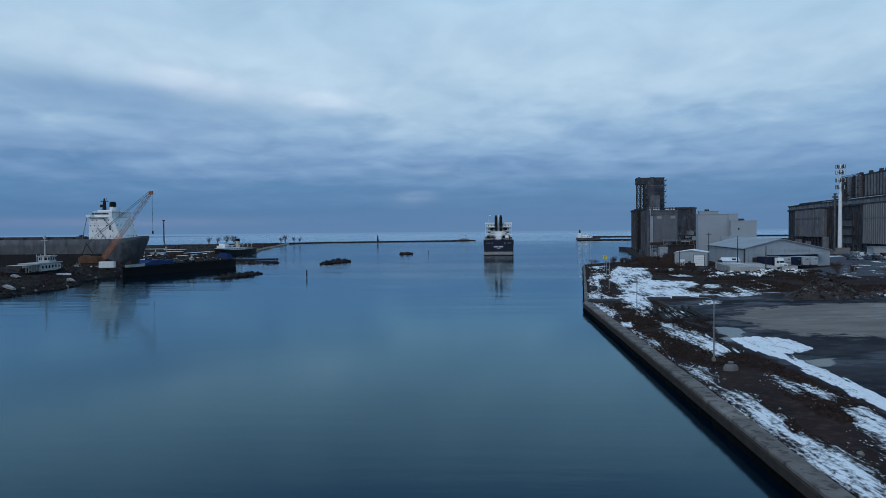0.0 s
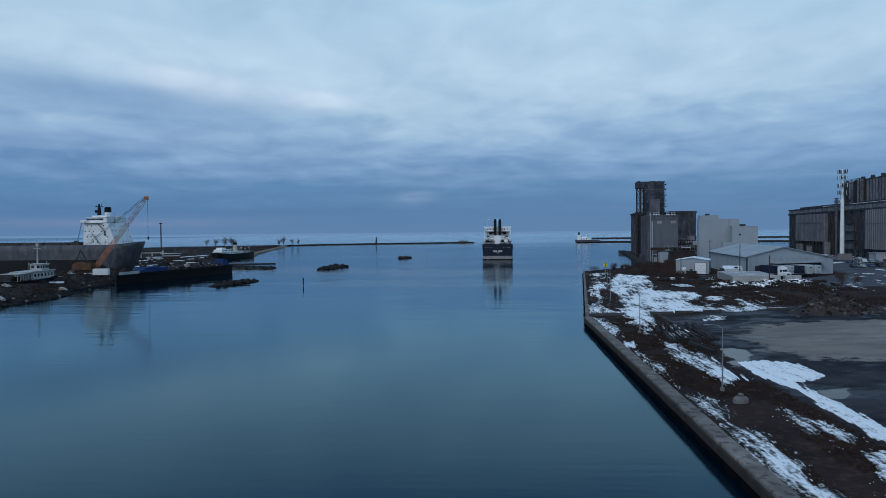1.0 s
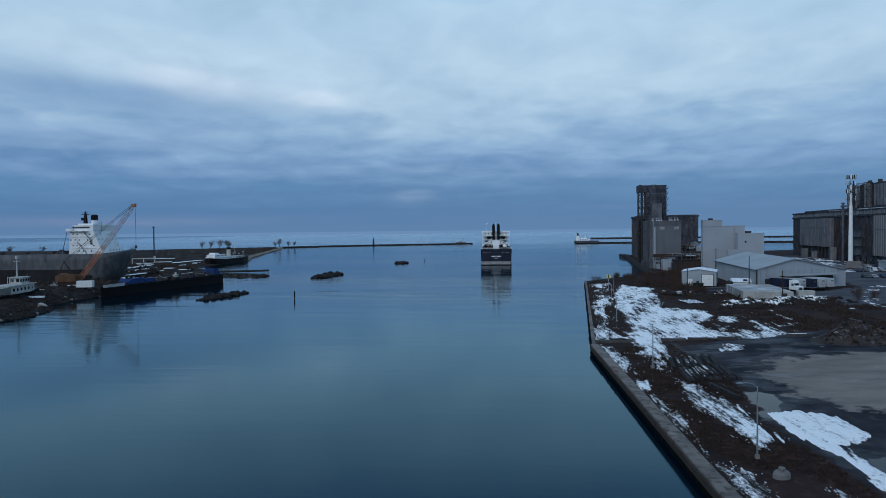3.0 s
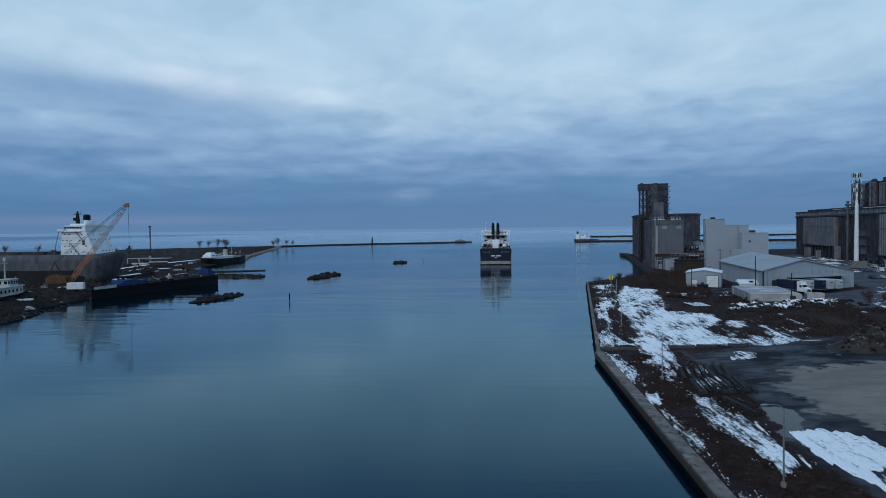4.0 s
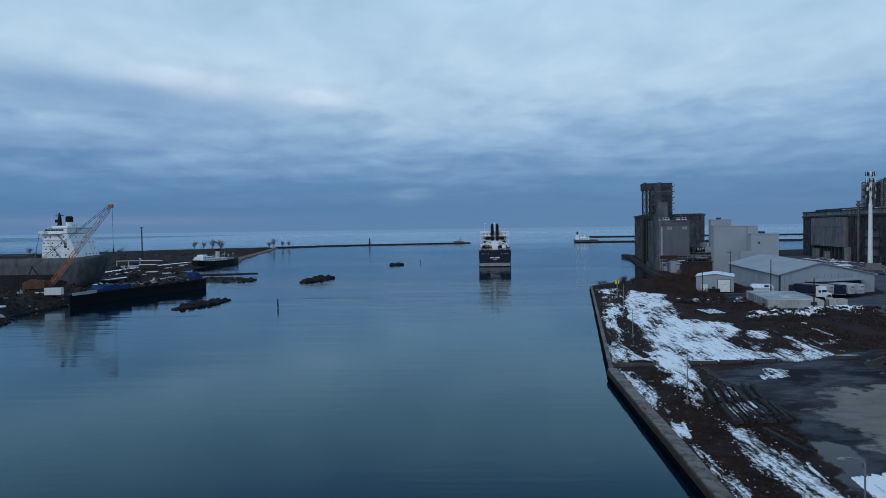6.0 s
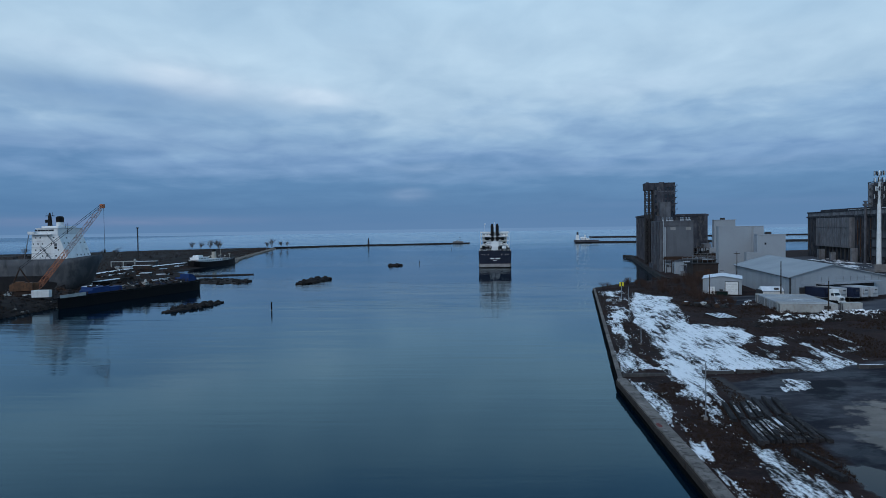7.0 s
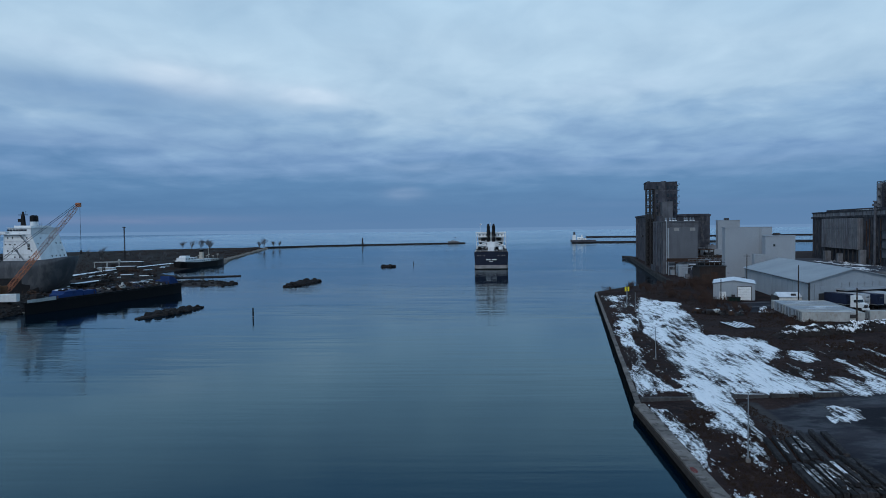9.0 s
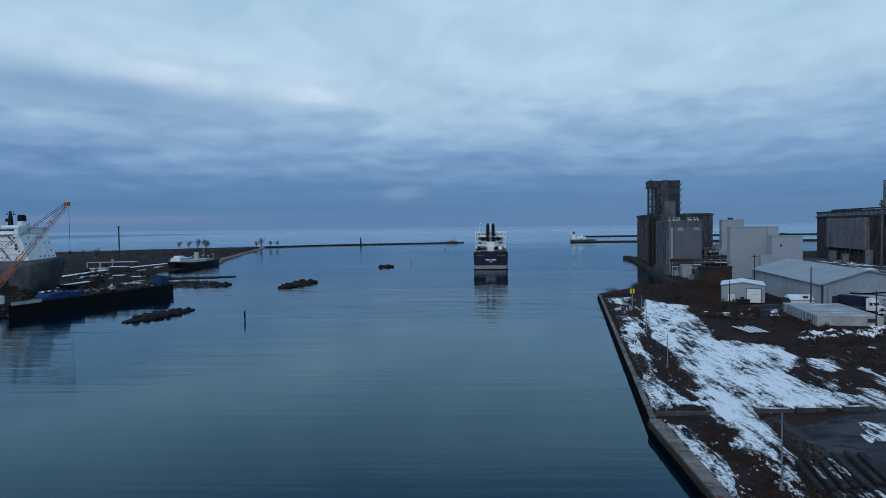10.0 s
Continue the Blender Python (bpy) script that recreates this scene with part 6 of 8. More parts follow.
for x, w, z0, z1 in ((-6.8, 1.6, 15.6, 17.6), (6.2, 2.0, 15.6, 17.6), (-5.2, 2.6, 18.6, 20.6), (5.4, 2.4, 18.6, 20.6)):
    part("deck_recess", Build().box(x - w / 2, x + w / 2, 14.9 if z0 < 18 else 15.9, 15.1 if z0 < 18 else 16.1, z0, z1), BLACK, lk)
rnd = random.Random(66)
for i in range(16):
    x, y, w, h = rnd.uniform(-10, 10), rnd.uniform(1.5, 12), rnd.uniform(0.5, 1.6), rnd.uniform(0.7, 2.4)
    part("deck_fitting", Build().box(x - w / 2, x + w / 2, y, y + w, 11.5, 11.7 + h).tube((x, y, 11.7), (x, y, 12.2 + h), 0.1, n=5), (BLACK, STEEL_DARK, DULL_WHITE, STEEL_DARK)[i % 4], lk)
part("cargo_deck", Build().box(-8.5, 8.5, 38, 170, 11.6, 13.2), DECK, lk)

# ---- laid-up grey ship at the scrapyard: its stern points towards the channel ----
bs = thing("laid_up_ship", "large weathered grey ship with a white stern house", "ship", pose(-169.5, 344, 0, 0, 0, 90))
b = Build()
hull(b, [(2.6, 3.2, 0.4, 13.4, 17.2), (3.8, 5.6, 1.6, 11.0, 17.0), (5.6, 7.6, 3.0, 8.0, 16.7), (8.5, 9.4, 5.0, 4.4, 16.2), (13, 10.8, 8.0, 1.0, 15.8), (22, 11.6, 10.8, -0.5, 15.7), (40, 11.6, 11.5, -1, 15.7), (220, 11.6, 11.5, -1, 15.7), (250, 4, 2, -1, 18)], (0, 0.3, 0.55, 0.8, 1.0))
smooth(part("hull", b, HULL_GREY, bs, "flaking grey hull"))
b = Build()
hull(b, [(13.5, 9.2, 8.4, -0.4, 8.2), (22, 11.64, 10.9, -0.6, 8.2), (40, 11.68, 11.55, -1, 8.2), (220, 11.68, 11.55, -1, 8.2)], (0, 0.5, 1.0))
part("bottom_paint", b, HULL_LOW, bs, "darker lower hull")
b = Build()
for y in np.arange(14, 210, 2.2):
    b.tube((-11.2, y, 15.7), (-11.2, y, 16.8), 0.06, n=4)
for z in (16.25, 16.8):
    b.tube((-11.2, 12, z), (-11.2, 210, z), 0.05, n=4)
part("deck_rail", b, HULL_GREY, bs)
for y in np.arange(38, 205, 13.0):
    part("hatch", Build().box(-8, 8, y, y + 11, 15.6, 17.0), DECK, bs)
part("deck_crane_base", Build().box(-6, -3, 33, 37, 15.7, 17.2).box(-5, -4, 34, 36, 17.2, 17.9), DECK, bs)
# stern house: aft end slopes
b = Build()
b.loft([[(sx, 11.3, 15.7), (sx, 28.2, 15.7), (sx, 27.6, 27.0), (sx, 15.6, 27.0), (sx, 13.4, 21.5)] for sx in (-9.6, 9.6)])
part("stern_house", b, WHITE_SHIP, bs, "white stern accommodation block")
for z in (18.55, 21.3, 24.1):
    part("deck_edge", Build().box(-9.9, 9.9, 13.2 + (z - 15.7) * 0.32, 28.3, z, z + 0.16), WHITE_SHIP, bs)
b = Build().box(-9.4, 9.4, 15.8, 25.6, 27.2, 29.7)
b.box(-11.0, 11.0, 18.2, 28.4, 26.9, 27.2)
b.box(-11.2, -8.6, 25.6, 28.6, 27.2, 28.3)
b.box(-9.7, 9.7, 15.4, 26.0, 29.7, 29.95)
b.box(-7.2, 7.2, 17.0, 24.6, 29.95, 30.8)
br = part("bridge", b, WHITE_SHIP, bs)
for y in np.arange(17.6, 25.2, 1.25):
    part("bridge_window", Build().box(-9.46, -9.38, y, y + 1.08, 28.4, 29.2), GLASS, br)
rnd = random.Random(3)
for z in (16.9, 19.6, 22.4, 25.2):
    for y in np.arange(14.0 + (z - 16) * 0.35, 27.4, 2.1):
        if rnd.random() < 0.38:
            continue
        part("porthole", Build().box(-9.68, -9.58, y, y + 0.55, z, z + 0.6), GLASS, bs)
for z, dz_ in ((17.0, 0), (19.4, 0), (22.6, 0), (25.0, 0)):
    y = 11.3 + (z - 15.5) * 0.362 if z < 21.5 else 13.4 + (z - 21.3) * 0.40
    for x in np.arange(-8.2, 8.5, 3.1):
        x += rnd.uniform(-0.7, 0.7)
        if rnd.random() < 0.55:
            continue
        part("porthole", Build().box(x, x + 0.55, y - 0.12, y + 0.3, z, z + 0.6), GLASS, bs)
part("side_opening", Build().box(-9.7, -9.55, 16.2, 17.3, 20.4, 22.6), BLACK, bs)
ring = lambda r0, r1, z: [(r0 * math.cos(g), 20.4 + r1 * math.sin(g), z) for g in (6.283 * i / 14 for i in range(14))]
fn = part("funnel", Build().loft([ring(1.9, 1.5, 29.5), ring(1.9, 1.5, 32.6)]), WHITE_SHIP, bs)
part("funnel_top", Build().loft([ring(1.95, 1.55, 32.6), ring(1.95, 1.55, 34.8), ring(1.5, 1.1, 35.4)]), BLACK, fn, "black funnel top")
b = Build().loft([[(-3 + 0.7 * k * c, 23.3 + 0.7 * k * s_, z) for c, s_ in ((-1, -1), (1, -1), (1, 1), (-1, 1))] for z, k in ((30, 1.1), (34.6, 0.8), (37.0, 0.35))])
b.box(-3.3, -2.7, 21.2, 25.2, 35.4, 35.7)
b.box(-3.4, -2.4, 23.4, 25.4, 32.4, 33.8)
b.tube((-3, 22.0, 35.6), (-3, 22.0, 37.2), 0.08, n=5).tube((-3, 24.6, 35.6), (-3, 24.6, 36.6), 0.06, n=5)
part("mast", b, BLACK, bs, "black radar mast")
for y in (13.9, 14.8, 15.9):
    part("whip_aerial", Build().tube((-2, y + 1.8, 26.8), (-2, y + 1.8, 33 - (y - 12) * 0.5), 0.12, 0.07, 5), STEEL_DARK, bs)
for z0, z1, y0, y1 in ((15.9, 21.5, 19, 23.6), (21.5, 26.8, 16, 20.4)):
    part("ladder", Build().tube((-9.9, y0, z0), (-9.9, y1, z1), 0.2, n=5).tube((-10.2, y0, z0 + 1), (-10.2, y1, z1 + 1), 0.06, n=4), STEEL, bs)
part("stay", Build().tube((-9.8, 31.5, 15.8), (-11.4, 27.8, 26.9), 0.16, n=5), STEEL, bs)

# ---- crawler crane with a lattice boom ----
cr = thing("crawler_crane", "orange crawler crane with a long lattice boom beside the laid-up ship", "crane")
FOOT, TIP = Vector((-167.6, 292.5, 5.6)), Vector((-167.0, 339.5, 39.6))
CB = Matrix.Translation((-169.5, 290, 3.9)) @ Matrix.Rotation(radians(30), 4, "Z")
for s in (-1, 1):
    part("track", Build().box(-4.2, 4.2, s * 2.6 - 0.6, s * 2.6 + 0.6, 0.0, 1.3, CB), RUST, cr)
part("machine_house", Build().box(-5.0, 1.6, -2.2, 2.2, 1.6, 4.6, CB).box(-5.8, -5.0, -2.0, 2.0, 1.6, 4.0, CB).box(-4.0, -1.0, -1.4, 1.4, 4.6, 5.1, CB), CRANE_DULL, cr, "dull orange machine house")
cbn = part("cab", Build().box(1.6, 3.6, 0.6, 2.2, 1.6, 4.4, CB), CRANE_DULL, cr)
part("cab_window", Build().box(3.55, 3.65, 0.7, 2.1, 2.6, 4.2, CB), GLASS, cbn)
b = Build()
for s in (-1, 1):
    b.tube(CB @ Vector((-4.6, s * 1.6, 4.6)), CB @ Vector((-2.4, s * 0.5, 10.2)), 0.2, n=5)
    b.tube(CB @ Vector((0.6, s * 1.6, 4.6)), CB @ Vector((-2.4, s * 0.5, 10.2)), 0.2, n=5)
part("gantry", b, RUST, cr)


def lattice_boom(b, p, q, w, bays, r, taper0, taper1):
    ax = (q - p).normalized()
    sx = ax.cross(Vector((0, 0, 1))).normalized()
    sz = sx.cross(ax)

    def corner(i, k):
        s = i / bays
        ww = w * min(1.0, taper0 + s * 6, taper1 + (1 - s) * 6) / 2
        return p + (q - p) * s + sx * ww * (1 if k in (0, 1) else -1) + sz * ww * (1 if k in (1, 2) else -1)
    for i in range(bays):
        for k in range(4):
            b.tube(corner(i, k), corner(i + 1, k), r * 1.5, n=5)
            k2 = (k + 1) % 4
            b.tube(corner(i, k), corner(i + 1, k2) if i % 2 else corner(i, k2), r, n=4)
            b.tube(corner(i, k2) if i % 2 else corner(i + 1, k2), corner(i + 1, k) if i % 2 else corner(i, k), r, n=4)


half = FOOT.lerp(TIP, 0.42)
b = Build()
lattice_boom(b, FOOT, half, 1.5, 10, 0.07, 0.35, 1.0)
part("lower_boom", b, ORANGE, cr, "orange lower lattice boom")
b = Build()
lattice_boom(b, half, TIP, 1.5, 13, 0.055, 1.0, 0.3)
part("upper_boom", b, BOOM_PALE, cr, "faded upper lattice boom")
part("boom_head", Build().box(-0.9, 0.9, -0.7, 0.7, -0.9, 0.9, Matrix.Translation(TIP)), ORANGE, cr)
top = CB @ Vector((-2.4, 0, 10.2))
b = Build()
for s in (-0.6, 0.6):
    b.tube(top + Vector((s, 0, 0)), TIP + Vector((s, 0, 0.8)), 0.09, n=4)
part("pendant_line", b, BLACK, cr)
b = Build().tube(TIP + Vector((0.6, 0, -1)), TIP + Vector((0.6, 0, -20)), 0.07, n=4)
hk = part("hoist_line", b, BLACK, cr)
part("hook_block", Build().box(-0.3, 0.3, -0.25, 0.25, -0.9, 0.6, Matrix.Translation(TIP + Vector((0.6, 0, -20.5)))), BLACK, hk)

# ---- white container on the bank ----
container(pose(-159.6, 277.4, 3.9, 0, 0, 8), WHITE, "short white shipping container on the scrapyard bank", "", 6.06)

# ---- derelict barge ----
bg = thing("barge", "long black steel barge with blue deckhouse and scrap on deck", "barge", pose(-144.2, 269.0, 0, 0, 0, -15.6) @ Matrix.Diagonal((1, 0.885, 1, 1)))


def barge_z(y):
    return float(np.interp(y, [0, 14, 40, 70, 87], [4.6, 4.6, 4.6, 4.7, 4.9]))


b = Build()
b.loft([[(xl + 0.9, y, -1), (xr - 0.3, y, -1), (xr, y, barge_z(y)), (xl, y, barge_z(y))] for xl, xr, y in ((-0.9, -0.2, 0.0), (-4.2, 0.1, 5.0), (-9.5, 0.2, 14.0), (-15, 0.2, 30), (-16, 0.2, 50), (-16, 0.2, 70), (-15.4, 0.1, 80), (-13, -0.4, 87))])
part("hull", b, HULL_BLACK, bg, "black slab-sided hull with a blunt bow")
b = Build()
for y0, y1 in ((2, 20), (20, 45), (45, 70), (70, 86)):
    b.loft([[(0.18, y, barge_z(y) - 0.75), (0.42, y, barge_z(y) - 0.7), (0.42, y, barge_z(y) - 0.4), (0.18, y, barge_z(y) - 0.35)] for y in (y0, y1)])
part("rubbing_strake", b, HULL_BLACK, bg)
b = Build()
for y0, y1, xl in ((20, 40, -11.0), (40, 70, -15.4), (70, 86, -12.6)):
    b.loft([[(xl, y, barge_z(y) - 0.2), (-0.3, y, barge_z(y) - 0.2), (-0.3, y, barge_z(y) + 0.06), (xl, y, barge_z(y) + 0.06)] for y in (y0, y1)])
part("deck", b, DECK, bg)
b = Build()
b.loft([[(0.16, y, z0), (0.24, y, z0), (0.24, y, z1), (0.16, y, z1)] for y, z0, z1 in ((0.6, 4.3, 5.35), (7, 4.3, 5.45), (13.2, 4.35, 5.6))])
part("bulwark", b, DULL_WHITE, bg, "chipped white bulwark")
b = Build().box(-4.0, -1.4, 6, 9.4, 4.5, 6.2).box(-3.4, -2.0, 7, 8.6, 6.2, 6.8)
part("winch_house", b, BROWN_CLAD, bg)
b = Build()
b.loft([[(-w, y, 4.4), (-0.75, y, 4.4), (-0.95, y, z), (-w + 0.5, y, z + 0.3)] for y, z, w in ((11.0, 5.8, 5.5), (13.4, 6.1, 7.0), (14.0, 6.9, 7.4), (22.6, 7.0, 10))])
part("deck_house", b, BLUE, bg, "faded blue steel deck house").location = (0, 4.6, -0.3)
b = Build()
b.loft([[(-8.6, y, 4.4), (-0.75, y, 4.4), (-0.95, y, z), (-8.2, y, z)] for y, z in ((22.9, 6.4), (29.6, 6.5))])
part("deck_house_annex", b, BLUE, bg, "faded blue steel annex").location = (0, 4.6, -0.2)
rnd = random.Random(21)
rb = Build()
for i in range(16):
    x, y = rnd.uniform(-7, -2), rnd.uniform(14.5, 29)
    q = rnd.uniform(0.4, 1.3)
    rb.stone((x, y, (7.1 if y < 22.6 else 6.55) + q * 0.2), q * 2.2, q * 1.4, q * 0.7, rnd)
part("roof_junk", rb, DEBRIS, bg).location = (0, 4.6, -0.3)
part("roof_snow", Build().prism([(-7.6, 15), (-4.5, 14.6), (-4.2, 17), (-5.4, 22), (-8.6, 21)], 7.1, 7.3), SNOW_ROOF, bg).location = (0, 4.6, -0.3)
lk_ = Build()
lk_.loft([[(x, 78.6, 4.6), (x, 84.6, 4.6), (x - 0.1, 84.4, 6.0), (x - 0.3, 82.0, 7.8), (x - 0.3, 79.0, 8.2)] for x in (-5.4, -0.6)])
part("blue_locker", lk_, BLUE, bg, "slanting blue steel locker")
part("blue_locker", Build().box(-9, -6.2, 80, 84.4, 4.7, 6.4), BLUE, bg)
for i in range(110):
    y, x = rnd.uniform(35.5, 79), rnd.uniform(-14.2, -1.0)
    s = rnd.uniform(0.4, 1.7)
    z = barge_z(y)
    b = Build().box(-s / 2, s / 2, -s * rnd.uniform(0.5, 1.6), s * 0.5, 0, s * rnd.uniform(0.4, 1.1), pose(x, y, z, rnd.uniform(-8, 8), rnd.uniform(-8, 8), rnd.uniform(0, 90)))
    b.stone((x + rnd.uniform(-1.5, 1.5), y + rnd.uniform(-2, 2), z + 0.3), 2.6, 1.8, 0.9, rnd)
    b.tube((x, y, z + 0.3), (x + rnd.uniform(-3, 3), y + rnd.uniform(-4, 4), z + 0.8 + rnd.uniform(0, 1.3)), 0.09, n=5)
    part("scrap_piece", b, (RUST, DECK, STEEL_DARK, HULL_BLACK, DULL_WHITE if i % 3 == 0 else NAVY)[i % 5], bg)
b = Build().box(-3.6, -1.9, 50, 52, 4.5, 6.4).box(-3.8, -1.7, 49.8, 52.2, 6.4, 6.55).tube((-2.7, 51, 6.5), (-2.7, 51, 7.6), 0.7, 0.3, 8)
part("ventilator_house", b, DULL_WHITE, bg)
for y in (2, 15, 33, 46, 58, 70, 78):
    z = barge_z(y)
    part("bollard", Build().tube((-0.8, y, z - 0.1), (-0.8, y, z + 0.8), 0.2, 0.22, 8).tube((-0.8, y, z + 0.8), (-0.8, y, z + 0.9), 0.32, 0.3, 8), RUST, bg)

# ---- work boat hauled up on the bank ----
tg = thing("work_boat", "old white-housed work boat lying at the bank with a tall mast", "boat", pose(-166.2, 259.2, 2.6, 0, 0, 8) @ Matrix.Scale(1.14, 4))
b = Build()
hull(b, [(-26, 3.4, 2.6, 0.2, 1.9), (-20, 3.8, 3.2, 0, 1.7), (-6, 3.8, 3.2, 0, 1.8), (0, 2.4, 1.2, 0.1, 2.6), (3, 0.3, 0.1, 0.6, 3.3)], (0, 0.5, 1))
part("hull", b, HULL_BLACK, tg)
b = Build().box(-2.8, 2.8, -17, -3.2, 1.7, 4.2)
b.box(-3.2, 3.2, -19, -2.6, 4.2, 4.45)
part("deck_house", b, DULL_WHITE, tg)
part("wheelhouse", Build().box(-1.9, 1.9, -9, -4.5, 4.45, 6.4).box(-2.2, 2.2, -9.4, -4.2, 6.4, 6.6), DULL_WHITE, tg)
for y in np.arange(-16, -4, 2.2):
    part("window", Build().box(2.76, 2.84, y, y + 1.0, 2.6, 3.5), GLASS, tg)
for y in (-8.4, -6.9, -5.6):
    part("window", Build().box(1.86, 1.94, y, y + 0.9, 5.1, 6.0), GLASS, tg)
for y in (-1.5, 0.2, 1.4):
    part("window", Build().box(y, min(y + 0.9, 1.88), -9.05, -8.97, 5.1, 6.0), GLASS, tg)
b = Build().tube((0, -8, 6.6), (0, -8, 13.0), 0.28, 0.14, 7)
b.box(-1.1, 1.1, -8.1, -7.9, 11.6, 11.75)
b.tube((0, -8, 12.4), (0, -8, 13.4), 0.5, 0.4, 8)
for y in (-13, -15.5, -4):
    b.tube((1, y, 4.4), (1, y, 7.2), 0.07, n=4)
part("mast", b, DULL_WHITE, tg)
b = Build()
for y in np.arange(-26, -17, 1.6):
    b.tube((2.9, y, 1.7), (2.9, y, 4.0), 0.1, n=5)
b.box(-3, 3, -26, -17.5, 4.0, 4.12)
part("awning_frame", b, DULL_WHITE, tg)
part("winch", Build().tube((-1, -21, 2.4), (1, -21, 2.4), 0.7, n=10).box(-1.6, 1.6, -22, -20, 1.8, 2.1), RUST, tg)

# ---- old passenger steamer beyond the pier ----
st = thing("old_steamer", "old black-hulled steamer with white upper works and a buff funnel", "ship", pose(-203.0, 521, 0, 0, 0, -10.0) @ Matrix.Diagonal((0.93, 0.88, 0.9, 1)))
b = Build()
hull(b, [(-1, 3.2, 2.0, 0.8, 6.4), (4, 5.2, 4.4, -1, 5.8), (20, 5.8, 5.6, -1, 4.9), (50, 5.8, 5.4, -1, 5.0), (62, 3.6, 2.4, -1, 5.8), (70, 0.3, 0.2, -1, 7.0)], (0, 0.4, 0.75, 1))
part("hull", b, HULL_BLACK, st)
b = Build().box(-4.4, 4.6, 3, 41, 5.0, 6.9)
b.box(-4.8, 5.0, 2.4, 42, 6.9, 7.05)
b.box(-3.8, 4.0, 4, 20, 7.05, 8.9)
b.box(-4.2, 4.4, 3.6, 22, 8.9, 9.02)
b.loft([[(-2.8, y, 9.0), (3.0, y, 9.0), (2.8, y, z), (-2.6, y, z)] for y, z in ((6, 10.4), (6.6, 10.7), (12, 10.7), (12.6, 10.3))])
part("upper_works", b, WHITE_SHIP, st)
b = Build().box(-3.6, 3.8, 45, 56, 4.9, 6.6).box(-4.0, 4.2, 44.6, 56.4, 6.6, 6.72)
part("fore_house", b, DULL_WHITE, st)
for y in np.arange(4.5, 40, 2.9):
    part("window", Build().box(4.56, 4.64, y, y + 1.0, 5.6, 6.4), GLASS, st)
for y in np.arange(5, 19, 2.2):
    part("window", Build().box(3.96, 4.04, y, y + 1.1, 7.7, 8.5), GLASS, st)
for y in np.arange(46, 55, 2.6):
    part("window", Build().box(3.76, 3.84, y, y + 0.9, 5.5, 6.2), GLASS, st)
for y, z in ((24, 2.2), (28, 3.0), (40, 2.6), (43, 3.4), (50, 2.0), (58, 3.2)):
    part("ventilator", Build().tube((1.5, y, 5.2), (1.5, y, 6.6 + z), 0.22, 0.16, 6).box(0.9, 2.1, y - 0.6, y + 0.6, 6.6 + z, 7.3 + z), CREAM, st)
fn = part("funnel", Build().tube((0, 35, 5.2), (0, 34.4, 13.0), 1.9, 1.8, 14), CREAM, st, "buff funnel")
part("funnel_top", Build().tube((0, 34.4, 13.0), (0, 34.3, 15.0), 1.85, 1.85, 14), BLACK, fn)
part("mast", Build().tube((0, 46, 5), (0, 45, 17), 0.2, 0.1, 6), CREAM, st)

# ---- breakwaters, lights and markers ----
def mole(name, pts, w, z, mat, label):
    t = thing(name, label, "breakwater", kind="structure")
    b = Build()
    for (xa, ya), (xb, yb) in zip(pts[:-1], pts[1:]):
        d = Vector((xb - xa, yb - ya)).normalized()
        n = Vector((-d.y, d.x)) * w / 2
        b.add([(xa + n.x * s * k, ya + n.y * s * k, zz) for s, k, zz in ((-1, 1.25, -2), (1, 1.25, -2), (1, 1, z), (-1, 1, z))] +
              [(xb + n.x * s * k, yb + n.y * s * k, zz) for s, k, zz in ((-1, 1.25, -2), (1, 1.25, -2), (1, 1, z), (-1, 1, z))],
              [(0, 4, 7, 3), (1, 2, 6, 5), (3, 7, 6, 2), (0, 3, 2, 1), (4, 5, 6, 7)])
    part("mole_body", b, mat, t)
    rnd = random.Random(len(pts))
    st_ = Build()
    for (xa, ya), (xb, yb) in zip(pts[:-1], pts[1:]):
        ln = math.hypot(xb - xa, yb - ya)
        for i in range(int(ln / 3)):
            s = rnd.random()
            q = rnd.uniform(1.5, 3.2)
            st_.stone((xa + (xb - xa) * s + rnd.uniform(-w, w) * 0.6, ya + (yb - ya) * s - rnd.uniform(0.3, 0.8) * w, rnd.uniform(0, 0.7)), q, q, q * 0.7, rnd)
    part("armour_stones", st_, ROCK, t)
    return t


mole("breakwater", [(-288, 1022), (-232, 1076), (-159, 1116), (5, 1172)], 7, 2.8, MOLE, "long low dark breakwater across the harbour mouth")
mole("breakwater", [(178, 1128), (430, 1080), (900, 1010)], 8, 3.2, MOLE, "low dark breakwater with a lighthouse at its end")
mole("breakwater", [(292, 1610), (600, 1590), (1300, 1540)], 9, 4.0, MOLE, "second outer breakwater behind the first")
lh = thing("light_tower", "small dark light tower on the breakwater", "light tower", pose(-160, 1115, 2.8))
part("tower", Build().tube((0, 0, 0), (0, 0, 7.6), 1.7, 1.0, 10), STEEL_DARK, lh)
part("gallery", Build().tube((0, 0, 7.6), (0, 0, 7.9), 1.5, 1.5, 10), STEEL_DARK, lh)
part("lantern", Build().tube((0, 0, 7.9), (0, 0, 9.6), 0.8, 0.8, 8).tube((0, 0, 9.6), (0, 0, 10.4), 0.95, 0.1, 8), STEEL_DARK, lh)
ph = thing("pier_head_house", "low flat house on the breakwater's end", "pier house", pose(-22, 1162, 2.8, 0, 0, 18))
part("wall", Build().box(0, 17, -3, 3, 0, 2.2), CONCRETE, ph)
part("upper_wall", Build().box(5, 10, -2, 2, 2.2, 3.8), WHITE_CLAD, ph)
